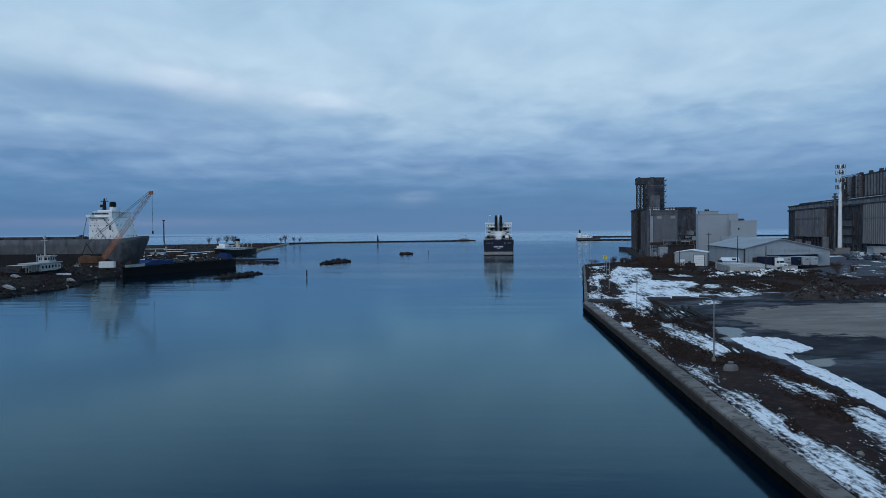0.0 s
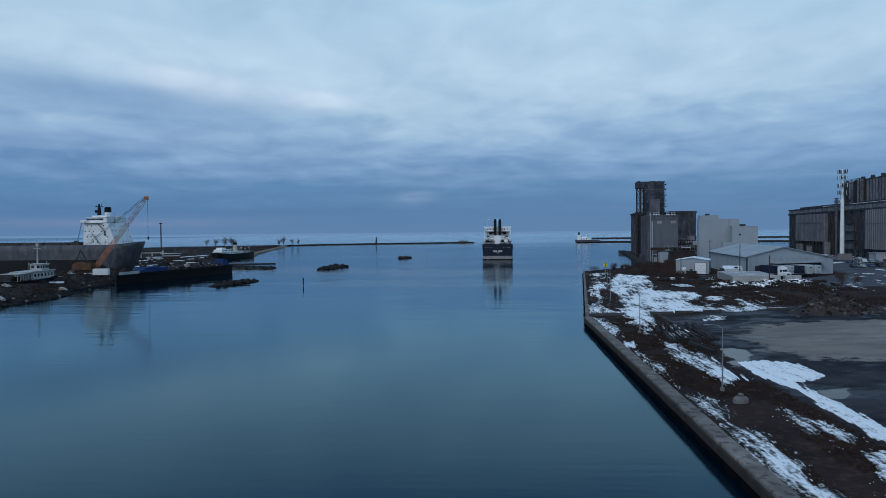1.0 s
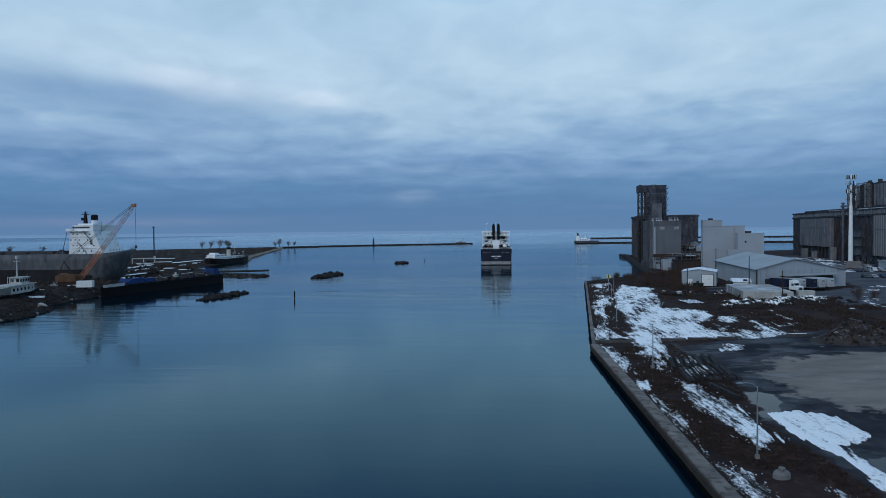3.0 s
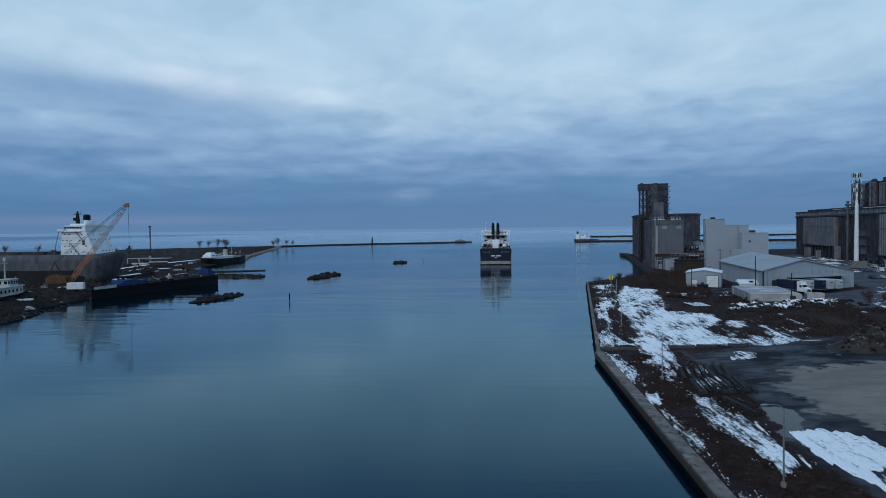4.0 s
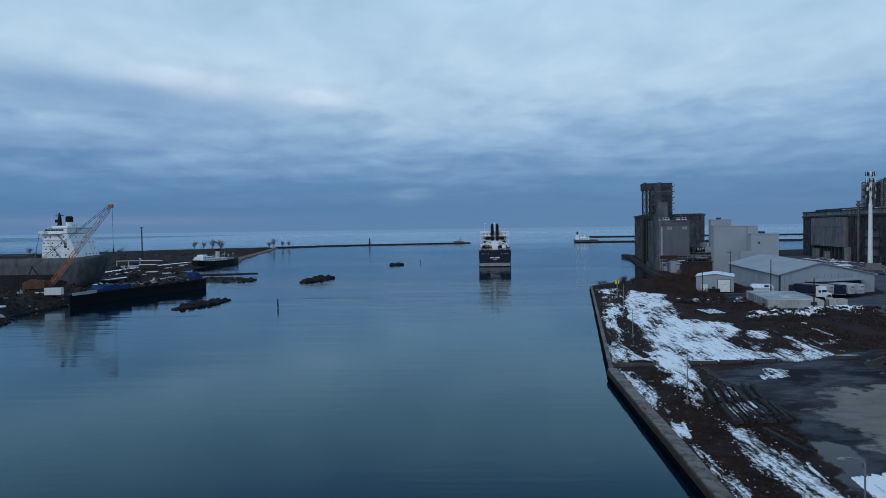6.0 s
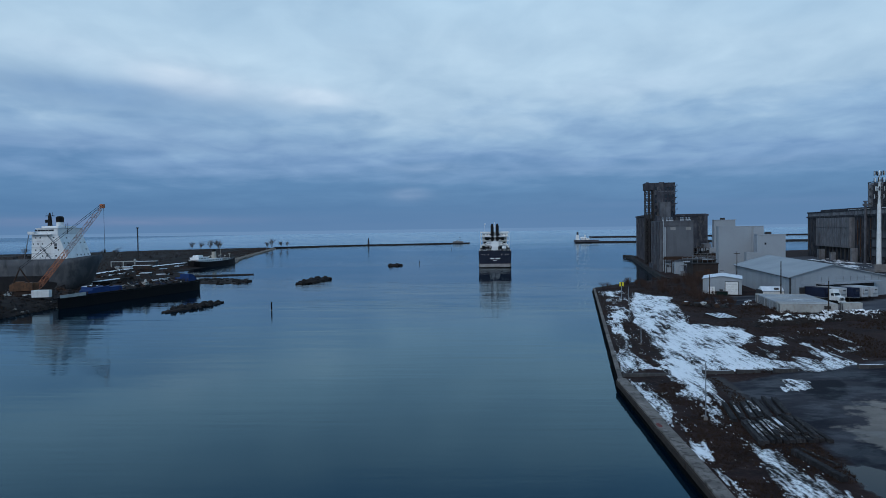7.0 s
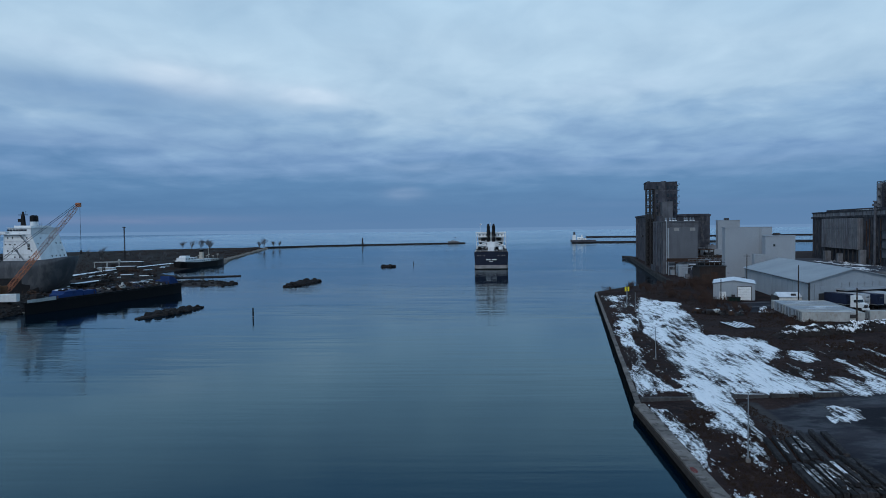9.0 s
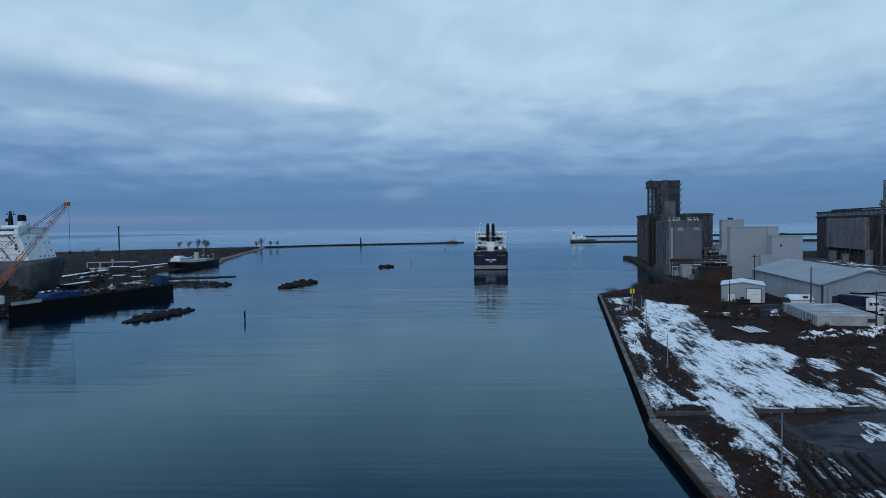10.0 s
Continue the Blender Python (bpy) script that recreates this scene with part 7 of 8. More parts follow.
part("beacon", Build().tube((12, 0, 2.2), (12, 0, 8.6), 0.18, 0.12, 6).box(11.3, 12.7, -0.7, 0.7, 7.6, 8.8), STEEL_DARK, ph)
lr = thing("lighthouse", "white lighthouse building with a dark lantern on the breakwater end", "lighthouse", pose(182, 1125, 3.2, 0, 0, -11))
part("plinth", Build().box(-6, 34, -5, 5, -1.5, 2.4), CONCRETE_DARK, lr)
part("keeper_house", Build().box(5, 19, -3, 3, 2.4, 5.2).loft([[(x, -3.4, 5.2), (x, 0, 7.2), (x, 3.4, 5.2)] for x in (4.6, 14.4)]), WHITE, lr)
part("house_window", Build().box(8, 9, -3.08, -2.98, 3.4, 4.6).box(12, 13, -3.08, -2.98, 3.4, 4.6).box(16, 17, -3.08, -2.98, 3.4, 4.6), GLASS, lr)
part("tower", Build().loft([[(x * k, y * k, z) for x, y in ((-3, -3), (3, -3), (3, 3), (-3, 3))] for k, z in ((1, 2.4), (0.8, 10.6))]), WHITE, lr)
part("lantern", Build().tube((0, 0, 10.6), (0, 0, 14.0), 1.5, 1.5, 8).tube((0, 0, 14.0), (0, 0, 15.8), 1.8, 0.1, 8), STEEL_DARK, lr)
part("fog_house", Build().box(11, 13, -1.5, 1.5, 6.6, 9.6).tube((12, 0, 9.6), (12, 0, 11.4), 0.5, 0.1, 6), WHITE, lr)

for x, y, h, r, lab in ((-65.0, 258.5, 3.3, 0.24, "dark timber marker pile with a pale band standing in the channel"), (-36.1, 547, 2.6, 0.22, "slim dark channel marker standing in the water"), (-18.4, 862, 2.2, 0.25, "small channel buoy far out in the harbour")):
    t = thing("marker_pile", lab, "marker", pose(x, y, 0), "channel markers")
    part("pile", Build().tube((0, 0, -1.5), (0, 0, h), r, r * 0.85, 10), WALL_DARK, t)
    part("cap", Build().tube((0, 0, h), (0, 0, h + 0.15), r * 0.95, r * 0.8, 10), GREEN_DUMP, t)
    part("band", Build().tube((0, 0, 0.6), (0, 0, 0.9), r * 1.04, r * 1.04, 10), STEEL, t)

# ---- rock islets ----
def islet(pts, w, h, n, seed, label):
    rnd = random.Random(seed)
    t = thing("rock_islet", label, "rocks", pose(0, 0, 0.35))
    core = Build()
    m = 14
    rings = []
    for i in range(m + 1):
        s = i / m
        p = Vector(pts[0]).lerp(Vector(pts[1]), s)
        d = (Vector(pts[1]) - Vector(pts[0])).normalized()
        nn = Vector((-d.y, d.x))
        k = max(0.12, math.sin(math.pi * min(1, max(0, s)))) ** 0.5 * rnd.uniform(0.75, 1.1)
        rings.append([(p.x + nn.x * w / 2 * k * a, p.y + nn.y * w / 2 * k * a, z) for a, z in ((-1.2, -0.6), (-0.9, 0.35 * h), (-0.35, 0.75 * h * k), (0.3, 0.8 * h * k), (0.9, 0.35 * h), (1.2, -0.6))])
    core.loft(rings)
    part("islet_core", core, DEBRIS, t)
    for i in range(n):
        s = rnd.uniform(0.02, 0.98)
        p = Vector(pts[0]).lerp(Vector(pts[1]), s)
        d = (Vector(pts[1]) - Vector(pts[0])).normalized()
        nn = Vector((-d.y, d.x))
        k = math.sin(math.pi * s) ** 0.4
        a = rnd.uniform(-1, 1)
        q = rnd.uniform(0.9, 2.4)
        b = Build().stone((p.x + nn.x * a * w / 2 * k, p.y + nn.y * a * w / 2 * k, h * (0.8 - 0.6 * abs(a)) * k), q * 1.3, q, q * 0.75, rnd)
        part("boulder", b, RUBBLE_PALE if rnd.random() < 0.05 else ROCK, t)
    return t


islet(((-100.5, 256), (-92.5, 287)), 6.0, 1.5, 46, 1, "low islet of dark broken rock in the harbour")
islet(((-83.0, 364), (-75.5, 400)), 9.0, 2.3, 46, 2, "low islet of dark broken rock in the harbour")
islet(((-57.0, 519), (-47.5, 524)), 7.0, 1.9, 24, 3, "small dark rock islet far out in the harbour")
islet(((-152, 400), (-115.0, 378)), 30.0, 1.0, 90, 4, "low flat spit of dark rock and gravel beyond the barge")

# ---- bank: rubble, pier, snow strips ----
rnd = random.Random(8)
rub = Build()
pale = Build()
for i in range(620):
    y = rnd.uniform(120, 285)
    x = float(shore_x(y)) - abs(rnd.gauss(0, 4.5)) + 1.2
    q = rnd.uniform(0.3, 1.2)
    z = float(bank_z(np.array(x), np.array(y)))
    (pale if rnd.random() < 0.03 else rub).stone((x, y, z + 0.15), q * 1.2, q, q * 0.7, rnd)
for i in range(500):
    y = rnd.uniform(560, 1030)
    x = float(shore_x(y)) - rnd.uniform(-1.5, 5)
    q = rnd.uniform(1.0, 2.8)
    pale.stone((x, y, 0.6 + rnd.uniform(0, 0.8)), q * 1.2, q, q * 0.7, rnd)
for i in range(160):
    y = rnd.uniform(340, 470)
    x = float(shore_x(y)) - rnd.uniform(-2, 8)
    q = rnd.uniform(0.8, 2.2)
    rub.stone((x, y, 0.5), q * 1.2, q, q * 0.7, rnd)
for i in range(320):
    y = rnd.uniform(150, 345)
    x = float(shore_x(y)) - rnd.uniform(0, 24)
    q = rnd.uniform(0.4, 1.5)
    z = float(bank_z(np.array(x), np.array(y)))
    (pale if rnd.random() < 0.04 else rub).stone((x, y, z + 0.1), q * 1.4, q, q * 0.7, rnd)
solo("shore_rubble", rub, ROCK, "dark broken rock along the scrapyard bank", "rubble", kind="stuff")
solo("shore_rubble", pale, RUBBLE_PALE, "pale limestone rubble along the water's edge", "rubble", kind="stuff")
for x, y, s in ((-143.0, 231, 0.62), (-139.0, 194, 0.8), (-153.2, 217, 0.7)):
    t = thing("wrecked_float", "broken white float stranded on the rubble bank", "wreck", pose(x, y, float(bank_z(np.array(x), np.array(float(y)))) + 0.3, 6, 8, 62), "wrecked floats")
    part("float_body", Build().loft([[(yy * s * k, xx * s * 4, zz * s * k) for yy, zz in ((-1, 0), (-1.1, 0.8), (0, 1.3), (1.1, 0.8), (1, 0))] for xx, k in ((-1, 0.6), (-0.4, 1), (0.5, 1), (1, 0.4))]), BOOT, t)

pr = thing("timber_pier", "dark decaying timber pier reaching out from the bank", "pier")
b = Build().prism([(-163, 429), (-131, 440.5), (-131.5, 443.5), (-164, 434)], 0.05, 1.0)
part("pier_deck", b, WOOD, pr)
for i in range(12):
    s = i / 11
    part("pier_pile", Build().tube((-163 + 32 * s, 430 + 11.5 * s, -1.5), (-163 + 32 * s, 430 + 11.5 * s, 1.15), 0.28, n=7), WOOD, pr)
for x0, y0, x1, y1, w, h in ((-186, 366, -185, 388, 4.0, 2.9), (-222, 418, -229, 490, 5.0, 2.9), (-229, 490, -224, 560, 6.0, 2.7), (-205, 405, -212, 452, 2.4, 2.6)):
    t = thing("dock_walkway", "low timber dock walkway covered with snow", "dock", None, "snowy dock walkways")
    d = Vector((x1 - x0, y1 - y0)).normalized()
    nn = Vector((-d.y, d.x)) * w / 2
    pl_ = [(x0 + nn.x, y0 + nn.y), (x1 + nn.x, y1 + nn.y), (x1 - nn.x, y1 - nn.y), (x0 - nn.x, y0 - nn.y)]
    part("walkway_body", Build().prism(list(reversed(pl_)), 0.5, h), WOOD, t)
    part("walkway_snow", Build().prism(list(reversed([(x * 0.998 + x0 * 0.002, y) for x, y in pl_])), h, h + 0.12), SNOW_ROOF, t)
# sheds and heaps of scrap on the bank
rnd = random.Random(31)
for x, y, w, d_, h, mat in ((-228, 479, 10, 4, 1.8, DULL_WHITE), (-178, 404, 5, 4, 2.4, STEEL_DARK), (-215, 480, 11, 4, 3.0, BROWN_CLAD), (-240, 540, 16, 5, 3, STEEL_DARK)):
    z = float(bank_z(np.array(x), np.array(y)))
    t = thing("yard_shed", "low scrapyard shed with a snowy flat roof", "shed", pose(x - w, y, z - 0.2, 0, 0, 6), "scrapyard sheds")
    part("wall", Build().box(0, w, 0, d_, 0, h), mat, t)
    part("roof", Build().box(-0.3, w + 0.3, -0.3, d_ + 0.3, h, h + 0.25), SNOW_ROOF, t)
    part("door", Build().box(w * 0.3, w * 0.3 + 2, -0.06, 0, 0, 2.6), STEEL_DARK, t)
for i in range(46):
    y = rnd.uniform(300, 520)
    x = float(shore_x(y)) - rnd.uniform(6, 55)
    z = float(bank_z(np.array(x), np.array(y)))
    b = Build()
    for k in range(9):
        q = rnd.uniform(0.6, 1.8)
        b.stone((rnd.uniform(-2.5, 2.5), rnd.uniform(-2, 2), rnd.uniform(0.2, 1.6)), q * 1.4, q, q, rnd)
        if k % 2:
            b.tube((rnd.uniform(-3, 3), rnd.uniform(-2, 2), 0.5), (rnd.uniform(-3, 3), rnd.uniform(-2, 2), rnd.uniform(1, 3.2)), 0.1, n=4)
    solo("scrap_mound", b, (DEBRIS, RUST, DEBRIS, STEEL_DARK)[i % 4], "dark heap of scrap metal and timber on the bank", "scrap", pose(x, y, z - 0.2), "scrap heaps")

gf = thing("gantry_frame", "long low white steel gantry frame standing in the scrapyard", "gantry", pose(-260.0, 514, 2.0, 0, 0, 13))
part("beam", Build().box(0, 17.0, -0.4, 0.4, 3.9, 4.6), DULL_WHITE, gf)
for x in (0.0, 8.2, 16.2):
    part("leg", Build().box(x, x + 0.6, -0.3, 0.3, 0, 3.9), DULL_WHITE, gf)
part("end_tank", Build().tube((16.6, 0, 4.6), (16.6, 0, 6.0), 1.0, 0.7, 10), DULL_WHITE, gf)
rnd = random.Random(90)
for i in range(15):
    y = rnd.uniform(352, 520)
    x = float(shore_x(y)) - rnd.uniform(4, 52)
    z = float(bank_z(np.array(x), np.array(y)))
    g, w, ln = rnd.uniform(-14, 14) + (70 if i % 3 else 12), rnd.uniform(0.4, 1.1), rnd.uniform(4, 12)
    b = Build().loft([[(xx, -w * k, -0.3), (xx, w * k, -0.3), (xx, w * k * 0.7, 0.35), (xx, -w * k * 0.7, 0.35)] for xx, k in ((0, 0.3), (ln * 0.2, 0.9), (ln * 0.5, 0.6), (ln * 0.8, 1.0), (ln, 0.2))])
    solo("snow_drift", b, SNOW_ROOF, "low drift of old snow between the scrap heaps", "snow", pose(x, y, z, 0, 0, g), "snow drifts in the scrapyard")

for x, y, g, w, ln in ((-158, 246, 30, 0.4, 5), (-170, 252, 10, 0.45, 6), (-176, 268, -5, 0.6, 10), (-174, 285, 20, 0.5, 9)):
    z = float(bank_z(np.array(float(x)), np.array(float(y))))
    b = Build().loft([[(xx, -w * k, -0.4), (xx, w * k, -0.4), (xx, w * k * 0.7, 0.25), (xx, -w * k * 0.7, 0.25)] for xx, k in ((0, 0.3), (ln * 0.2, 0.9), (ln * 0.45, 0.5), (ln * 0.75, 1.0), (ln, 0.2))])
    solo("snow_drift", b, SNOW_ROOF, "low drift of old snow between the scrap heaps", "snow", pose(x, y, z, 0, 0, g), "snow drifts in the scrapyard")

# lattice radio mast on the peninsula
rm = thing("radio_mast", "slim dark lattice mast on the peninsula", "mast", pose(-310.7, 654.5, 2.0))
b = Build()
lattice_mast(b, [(-0.35, -0.35), (0.35, -0.35), (0.35, 0.35), (-0.35, 0.35)], 0, 29.6, 16, 0.07)
part("lattice", b, STEEL_DARK, rm)
part("platform", Build().box(-1.0, 1.0, -1.0, 1.0, 29.4, 30.2), STEEL_DARK, rm)


# ---- bare trees ----
def bare_tree(x, y, z, h, seed, label="bare winter tree with fine twigs", group="bare trees", spread=1.0, name="bare_tree"):
    rnd = random.Random(seed)
    t = thing(name, label, "tree" if name == "bare_tree" else "shrub", pose(x, y, z), group)
    trunk, crown = Build(), Build()
    thin = 0.02 if y > 550 else 0.018
    bark = TWIG if y > 550 else SHRUB

    def grow(p, d, ln, r, lev):
        q = p + d * ln
        r = max(r, thin)
        (trunk if lev < 2 else crown).tube(p, q, r, max(r * 0.68, thin), 6 if lev < 2 else 3)
        if lev >= (5 if name == "bare_tree" else 5) or ln < 0.25:
            return
        n = 3 if lev < 2 else 2
        for _ in range(n + (rnd.random() < 0.5)):
            e = (d + Vector((rnd.uniform(-1, 1), rnd.uniform(-1, 1), rnd.uniform(-0.1, 0.6))) * 0.7 * spread + Vector((0, 0, 0.12))).normalized()
            grow(p.lerp(q, rnd.uniform(0.3, 1.0)), e, ln * rnd.uniform(0.72, 0.98), r * 0.62, lev + 1)
    if name == "bare_tree":
        grow(Vector((0, 0, -0.2)), Vector((rnd.uniform(-0.1, 0.1), rnd.uniform(-0.1, 0.1), 1)).normalized(), h * 0.16, h * 0.016, 0)
        grow(Vector((0.3, 0, -0.2)), Vector((rnd.uniform(-0.3, 0.3), rnd.uniform(-0.3, 0.3), 1)).normalized(), h * 0.19, h * 0.014, 0)
    else:
        for _ in range(6):
            grow(Vector((rnd.uniform(-0.5, 0.5), rnd.uniform(-0.5, 0.5), -0.1)), Vector((rnd.uniform(-0.6, 0.6), rnd.uniform(-0.6, 0.6), 1)).normalized(), h * 0.38, 0.05, 2)
    if trunk.v:
        part("trunk", trunk, TWIG if y > 550 else BARK, t)
    part("crown", crown, bark, t)
    return t


for i, (x, y, h) in enumerate(((-346, 655, 10), (-335, 657, 12), (-409, 1010, 12), (-392, 1000, 13), (-372, 985, 15), (-362, 990, 16), (-355, 975, 13), (-288, 1008, 15), (-296, 1010, 11), (-279, 1026, 11), (-272, 1032, 10),
                              (-268, 640, 7), (-300, 660, 6), (-330, 700, 7), (-262, 600, 6), (-520, 800, 11), (-548, 780, 12), (-470, 780, 10))):
    bare_tree(x, y, 2.0, h * 1.6, 100 + i, spread=1.25)
for i in range(16):
    y = rnd.uniform(560, 930)
    x = float(shore_x(y)) - rnd.uniform(8, 190)
    bare_tree(x, y, 2.0, rnd.uniform(1.2, 2.4), 300 + i, "low bare bush on the peninsula", "bushes on the peninsula", 1.3, "bare_bush")

rnd = random.Random(52)
for i in range(34):
    y = rnd.uniform(160, 300)
    x = float(shore_x(y)) - rnd.uniform(4, 26)
    z = float(bank_z(np.array(x), np.array(y)))
    bare_tree(x, y, z, rnd.uniform(0.9, 2.2), 700 + i, "brown leafless scrub on the scrapyard bank", "scrub on the bank", 1.3, "bare_bush")
for i in range(26):
    y = rnd.uniform(235, 320)
    x = float(shore_x(y)) - rnd.uniform(8, 40)
    z = float(bank_z(np.array(x), np.array(y)))
    b = Build()
    for k in range(6):
        q = rnd.uniform(0.4, 1.2)
        b.stone((rnd.uniform(-1.8, 1.8), rnd.uniform(-1.5, 1.5), rnd.uniform(0.1, 0.9)), q * 1.5, q, q, rnd)
        b.tube((rnd.uniform(-2, 2), rnd.uniform(-2, 2), 0.3), (rnd.uniform(-2, 2), rnd.uniform(-2, 2), rnd.uniform(0.4, 1.9)), 0.07, n=4)
    solo("scrap_mound", b, (RUST, DEBRIS, STEEL_DARK, RUST, DULL_WHITE if i % 10 == 4 else DEBRIS)[i % 5], "rusty heap of scrap metal and timber on the bank", "scrap", pose(x, y, z - 0.1, 0, 0, rnd.uniform(0, 180)), "scrap heaps")


# low dead scrub on the peninsula and the scrapyard bank
rs = np.random.RandomState(71)
n = 11000
sy = np.where(rs.rand(n) < 0.35, rs.uniform(150, 400, n), rs.uniform(400, 1010, n))
sx = shore_x(sy) - 4 - rs.uniform(0, 1, n) ** 1.6 * np.interp(sy, [150, 400, 1010], [34, 120, 180])
keep = (lattice_noise(sx / 14, sy / 22, 8) > -0.08) & (sx > np.interp(sy, BACK_Y, BACK_X) + 4)
sx, sy = np.repeat(sx[keep], 4), np.repeat(sy[keep], 4)
h = rs.uniform(0.25, 1.0, len(sx)) * np.interp(sy, [150, 400, 1010], [0.7, 0.9, 0.8])
g, lean = rs.uniform(0, 6.283, len(sx)), rs.uniform(0.2, 0.9, len(sx))
c, s = np.cos(g), np.sin(g)
px, py = sx + c * 0.3, sy + s * 0.3
pz = bank_z(px, py)
wd = np.interp(sy, [150, 1010], [0.08, 0.35])
v = np.stack([np.stack([px - s * wd, py + c * wd, pz - 0.1], -1), np.stack([px + s * wd, py - c * wd, pz - 0.1], -1), np.stack([px + c * lean * h, py + s * lean * h, pz + h], -1)], 1).reshape(-1, 3).tolist()
me = bpy.data.meshes.new("dead_scrub")
me.from_pydata(v, [], np.arange(len(v)).reshape(-1, 3).tolist())
me.materials.append(SHRUB)
tagged(new("dead_scrub", me), "low reddish brown dead scrub on the peninsula", "scrub", kind="stuff")

# ---- the near quay strip: lamps, sign, blocks, timbers, rubble ----
def yz(x, y):
    return float(yard_z(np.array(float(x)), np.array(float(y))))


def lamp_post(x, y, h, arm, ang, lamp=True):
    t = thing("street_lamp", "slim galvanised lamp post" + (" with curved arm" if lamp else " without its lamp") + " on a footing", "lamp post", pose(x, y, yz(x, y), 0, 0, ang), "quay lamp posts")
    part("footing", Build().tube((0, 0, -0.2), (0, 0, 0.4), 0.27, 0.24, 10), CAP, t)
    part("post", Build().tube((0, 0, 0.4), (0, 0, h), 0.095, 0.06, 8), STEEL, t)
    if lamp:
        b = Build()
        pts = [Vector((0, 0, h - 0.1)), Vector((-0.5, 0, h + 0.28)), Vector((-1.1, 0, h + 0.42)), Vector((-1.7, 0, h + 0.42))]
        for p, q in zip(pts[:-1], pts[1:]):
            b.tube(p, q, 0.045, n=6)
        a = part("arm", b, STEEL, t)
        part("lamp_head", Build().loft([[(-1.6 - 0.7 * s, k * w, h + 0.40 + k2 * hh) for k, k2 in ((-1, 0), (-0.7, 1), (0.7, 1), (1, 0), (0.6, -0.6), (-0.6, -0.6))] for s, w, hh in ((0, 0.07, 0.05), (0.4, 0.17, 0.10), (1, 0.10, 0.05))]), STEEL, a)


lamp_post(28.9, 83.4, 7.3, 1.7, 10)
lamp_post(30.4, 126.5, 7.4, 0, 0, False)
lamp_post(36.5, 180.8, 6.1, 0, 0, False)
lamp_post(43.5, 219.0, 5.8, 0, 0, False)
lamp_post(51.3, 252, 5.6, 0, 0, False)

sg = thing("channel_sign", "yellow sign board with a dark centre bar on a pale post", "sign", pose(52.6, 267, 2.2, 0, 0, 0))
part("post", Build().box(-0.12, 0.12, -0.1, 0.1, -0.2, 5.2), STEEL, sg)
bd = part("board", Build().box(-0.7, 0.7, -0.14, -0.06, 4.5, 5.9), YELLOW, sg)
part("centre_bar", Build().box(-0.16, 0.16, -0.17, -0.141, 4.5, 5.9), STEEL_DARK, bd)

# concrete barrier blocks across the yard
def barrier(x0, x1, y, h, w, ang=0.0):
    z = yz((x0 + x1) / 2, y)
    t = solo("barrier_block", Build().loft([[(x, -w / 2, -0.1), (x, w / 2, -0.1), (x, w / 2 * 0.9, h - 0.06), (x, w / 2 * 0.8, h), (x, -w / 2 * 0.8, h), (x, -w / 2 * 0.9, h - 0.06)] for x in (0, (x1 - x0) * 0.5, x1 - x0)]),
             BARRIER, "long weathered concrete barrier block lying across the yard", "barrier", pose(x0, y, z, 0, 0, ang), "concrete barriers")
    return t


for x0, x1, y, h, w, ang in ((25.9, 33.3, 151.9, 0.5, 0.7, -0.5), (39.0, 43.9, 151.8, 0.55, 0.8, -4), (44.3, 48.0, 151.3, 0.6, 0.8, -2), (50.1, 53.9, 150.8, 0.65, 0.8, 0), (64.0, 68.4, 151.5, 0.55, 0.8, -2)):
    t = barrier(x0, x1, y, h, w, ang)
    if x0 > 36:
        rr = random.Random(int(x0))
        ln = x1 - x0
        part("barrier_snow", Build().loft([[(ln * s, -w * k, h - 0.02), (ln * s, w * k, h - 0.02), (ln * s, w * k * 0.7, h + 0.05), (ln * s, -w * k * 0.7, h + 0.05)] for s, k in ((0.05, 0.06), (0.2, 0.35 * rr.random()), (0.45, 0.32), (0.7, 0.34 * rr.random()), (0.9, 0.08))]), SNOW, t)

bl = thing("bollard_base", "rounded concrete mooring base with a worn iron bollard", "bollard", pose(28.9, 78.2, yz(28.9, 78.2), 0, 0, 12))
part("base", Build().loft([[(math.cos(g) * r, math.sin(g) * r * 0.8, z) for g in (6.283 * i / 10 + 0.3 for i in range(10))] for r, z in ((0.85, -0.1), (0.82, 0.4), (0.66, 0.62), (0.3, 0.66))]), CONCRETE, bl)
part("bollard_post", Build().tube((0, 0, 0.62), (0, 0, 0.85), 0.2, 0.2, 10).tube((0, 0, 0.85), (0, 0, 0.97), 0.32, 0.28, 10), RUBBLE_PALE, bl)
rnd = random.Random(77)
for x, y, s in ((26.9, 49.9, 0.55), (26.4, 104, 0.3), (27.6, 96, 0.26), (28.9, 140, 0.35), (30.5, 128, 0.32), (31.4, 143, 0.4), (29.6, 62, 0.22), (26.9, 66.5, 0.25), (33.8, 171, 0.5), (31.0, 158, 0.3), (28.3, 112, 0.22), (27.3, 118.5, 0.28)):
    b = Build().stone((0, 0, s * 0.25), s * 1.4, s, s * 0.7, rnd)
    solo("loose_stone", b, RUBBLE_PALE, "pale loose stone lying on the dead grass", "stone", pose(x, y, yz(x, y), 0, 0, rnd.uniform(0, 90)), "loose stones")

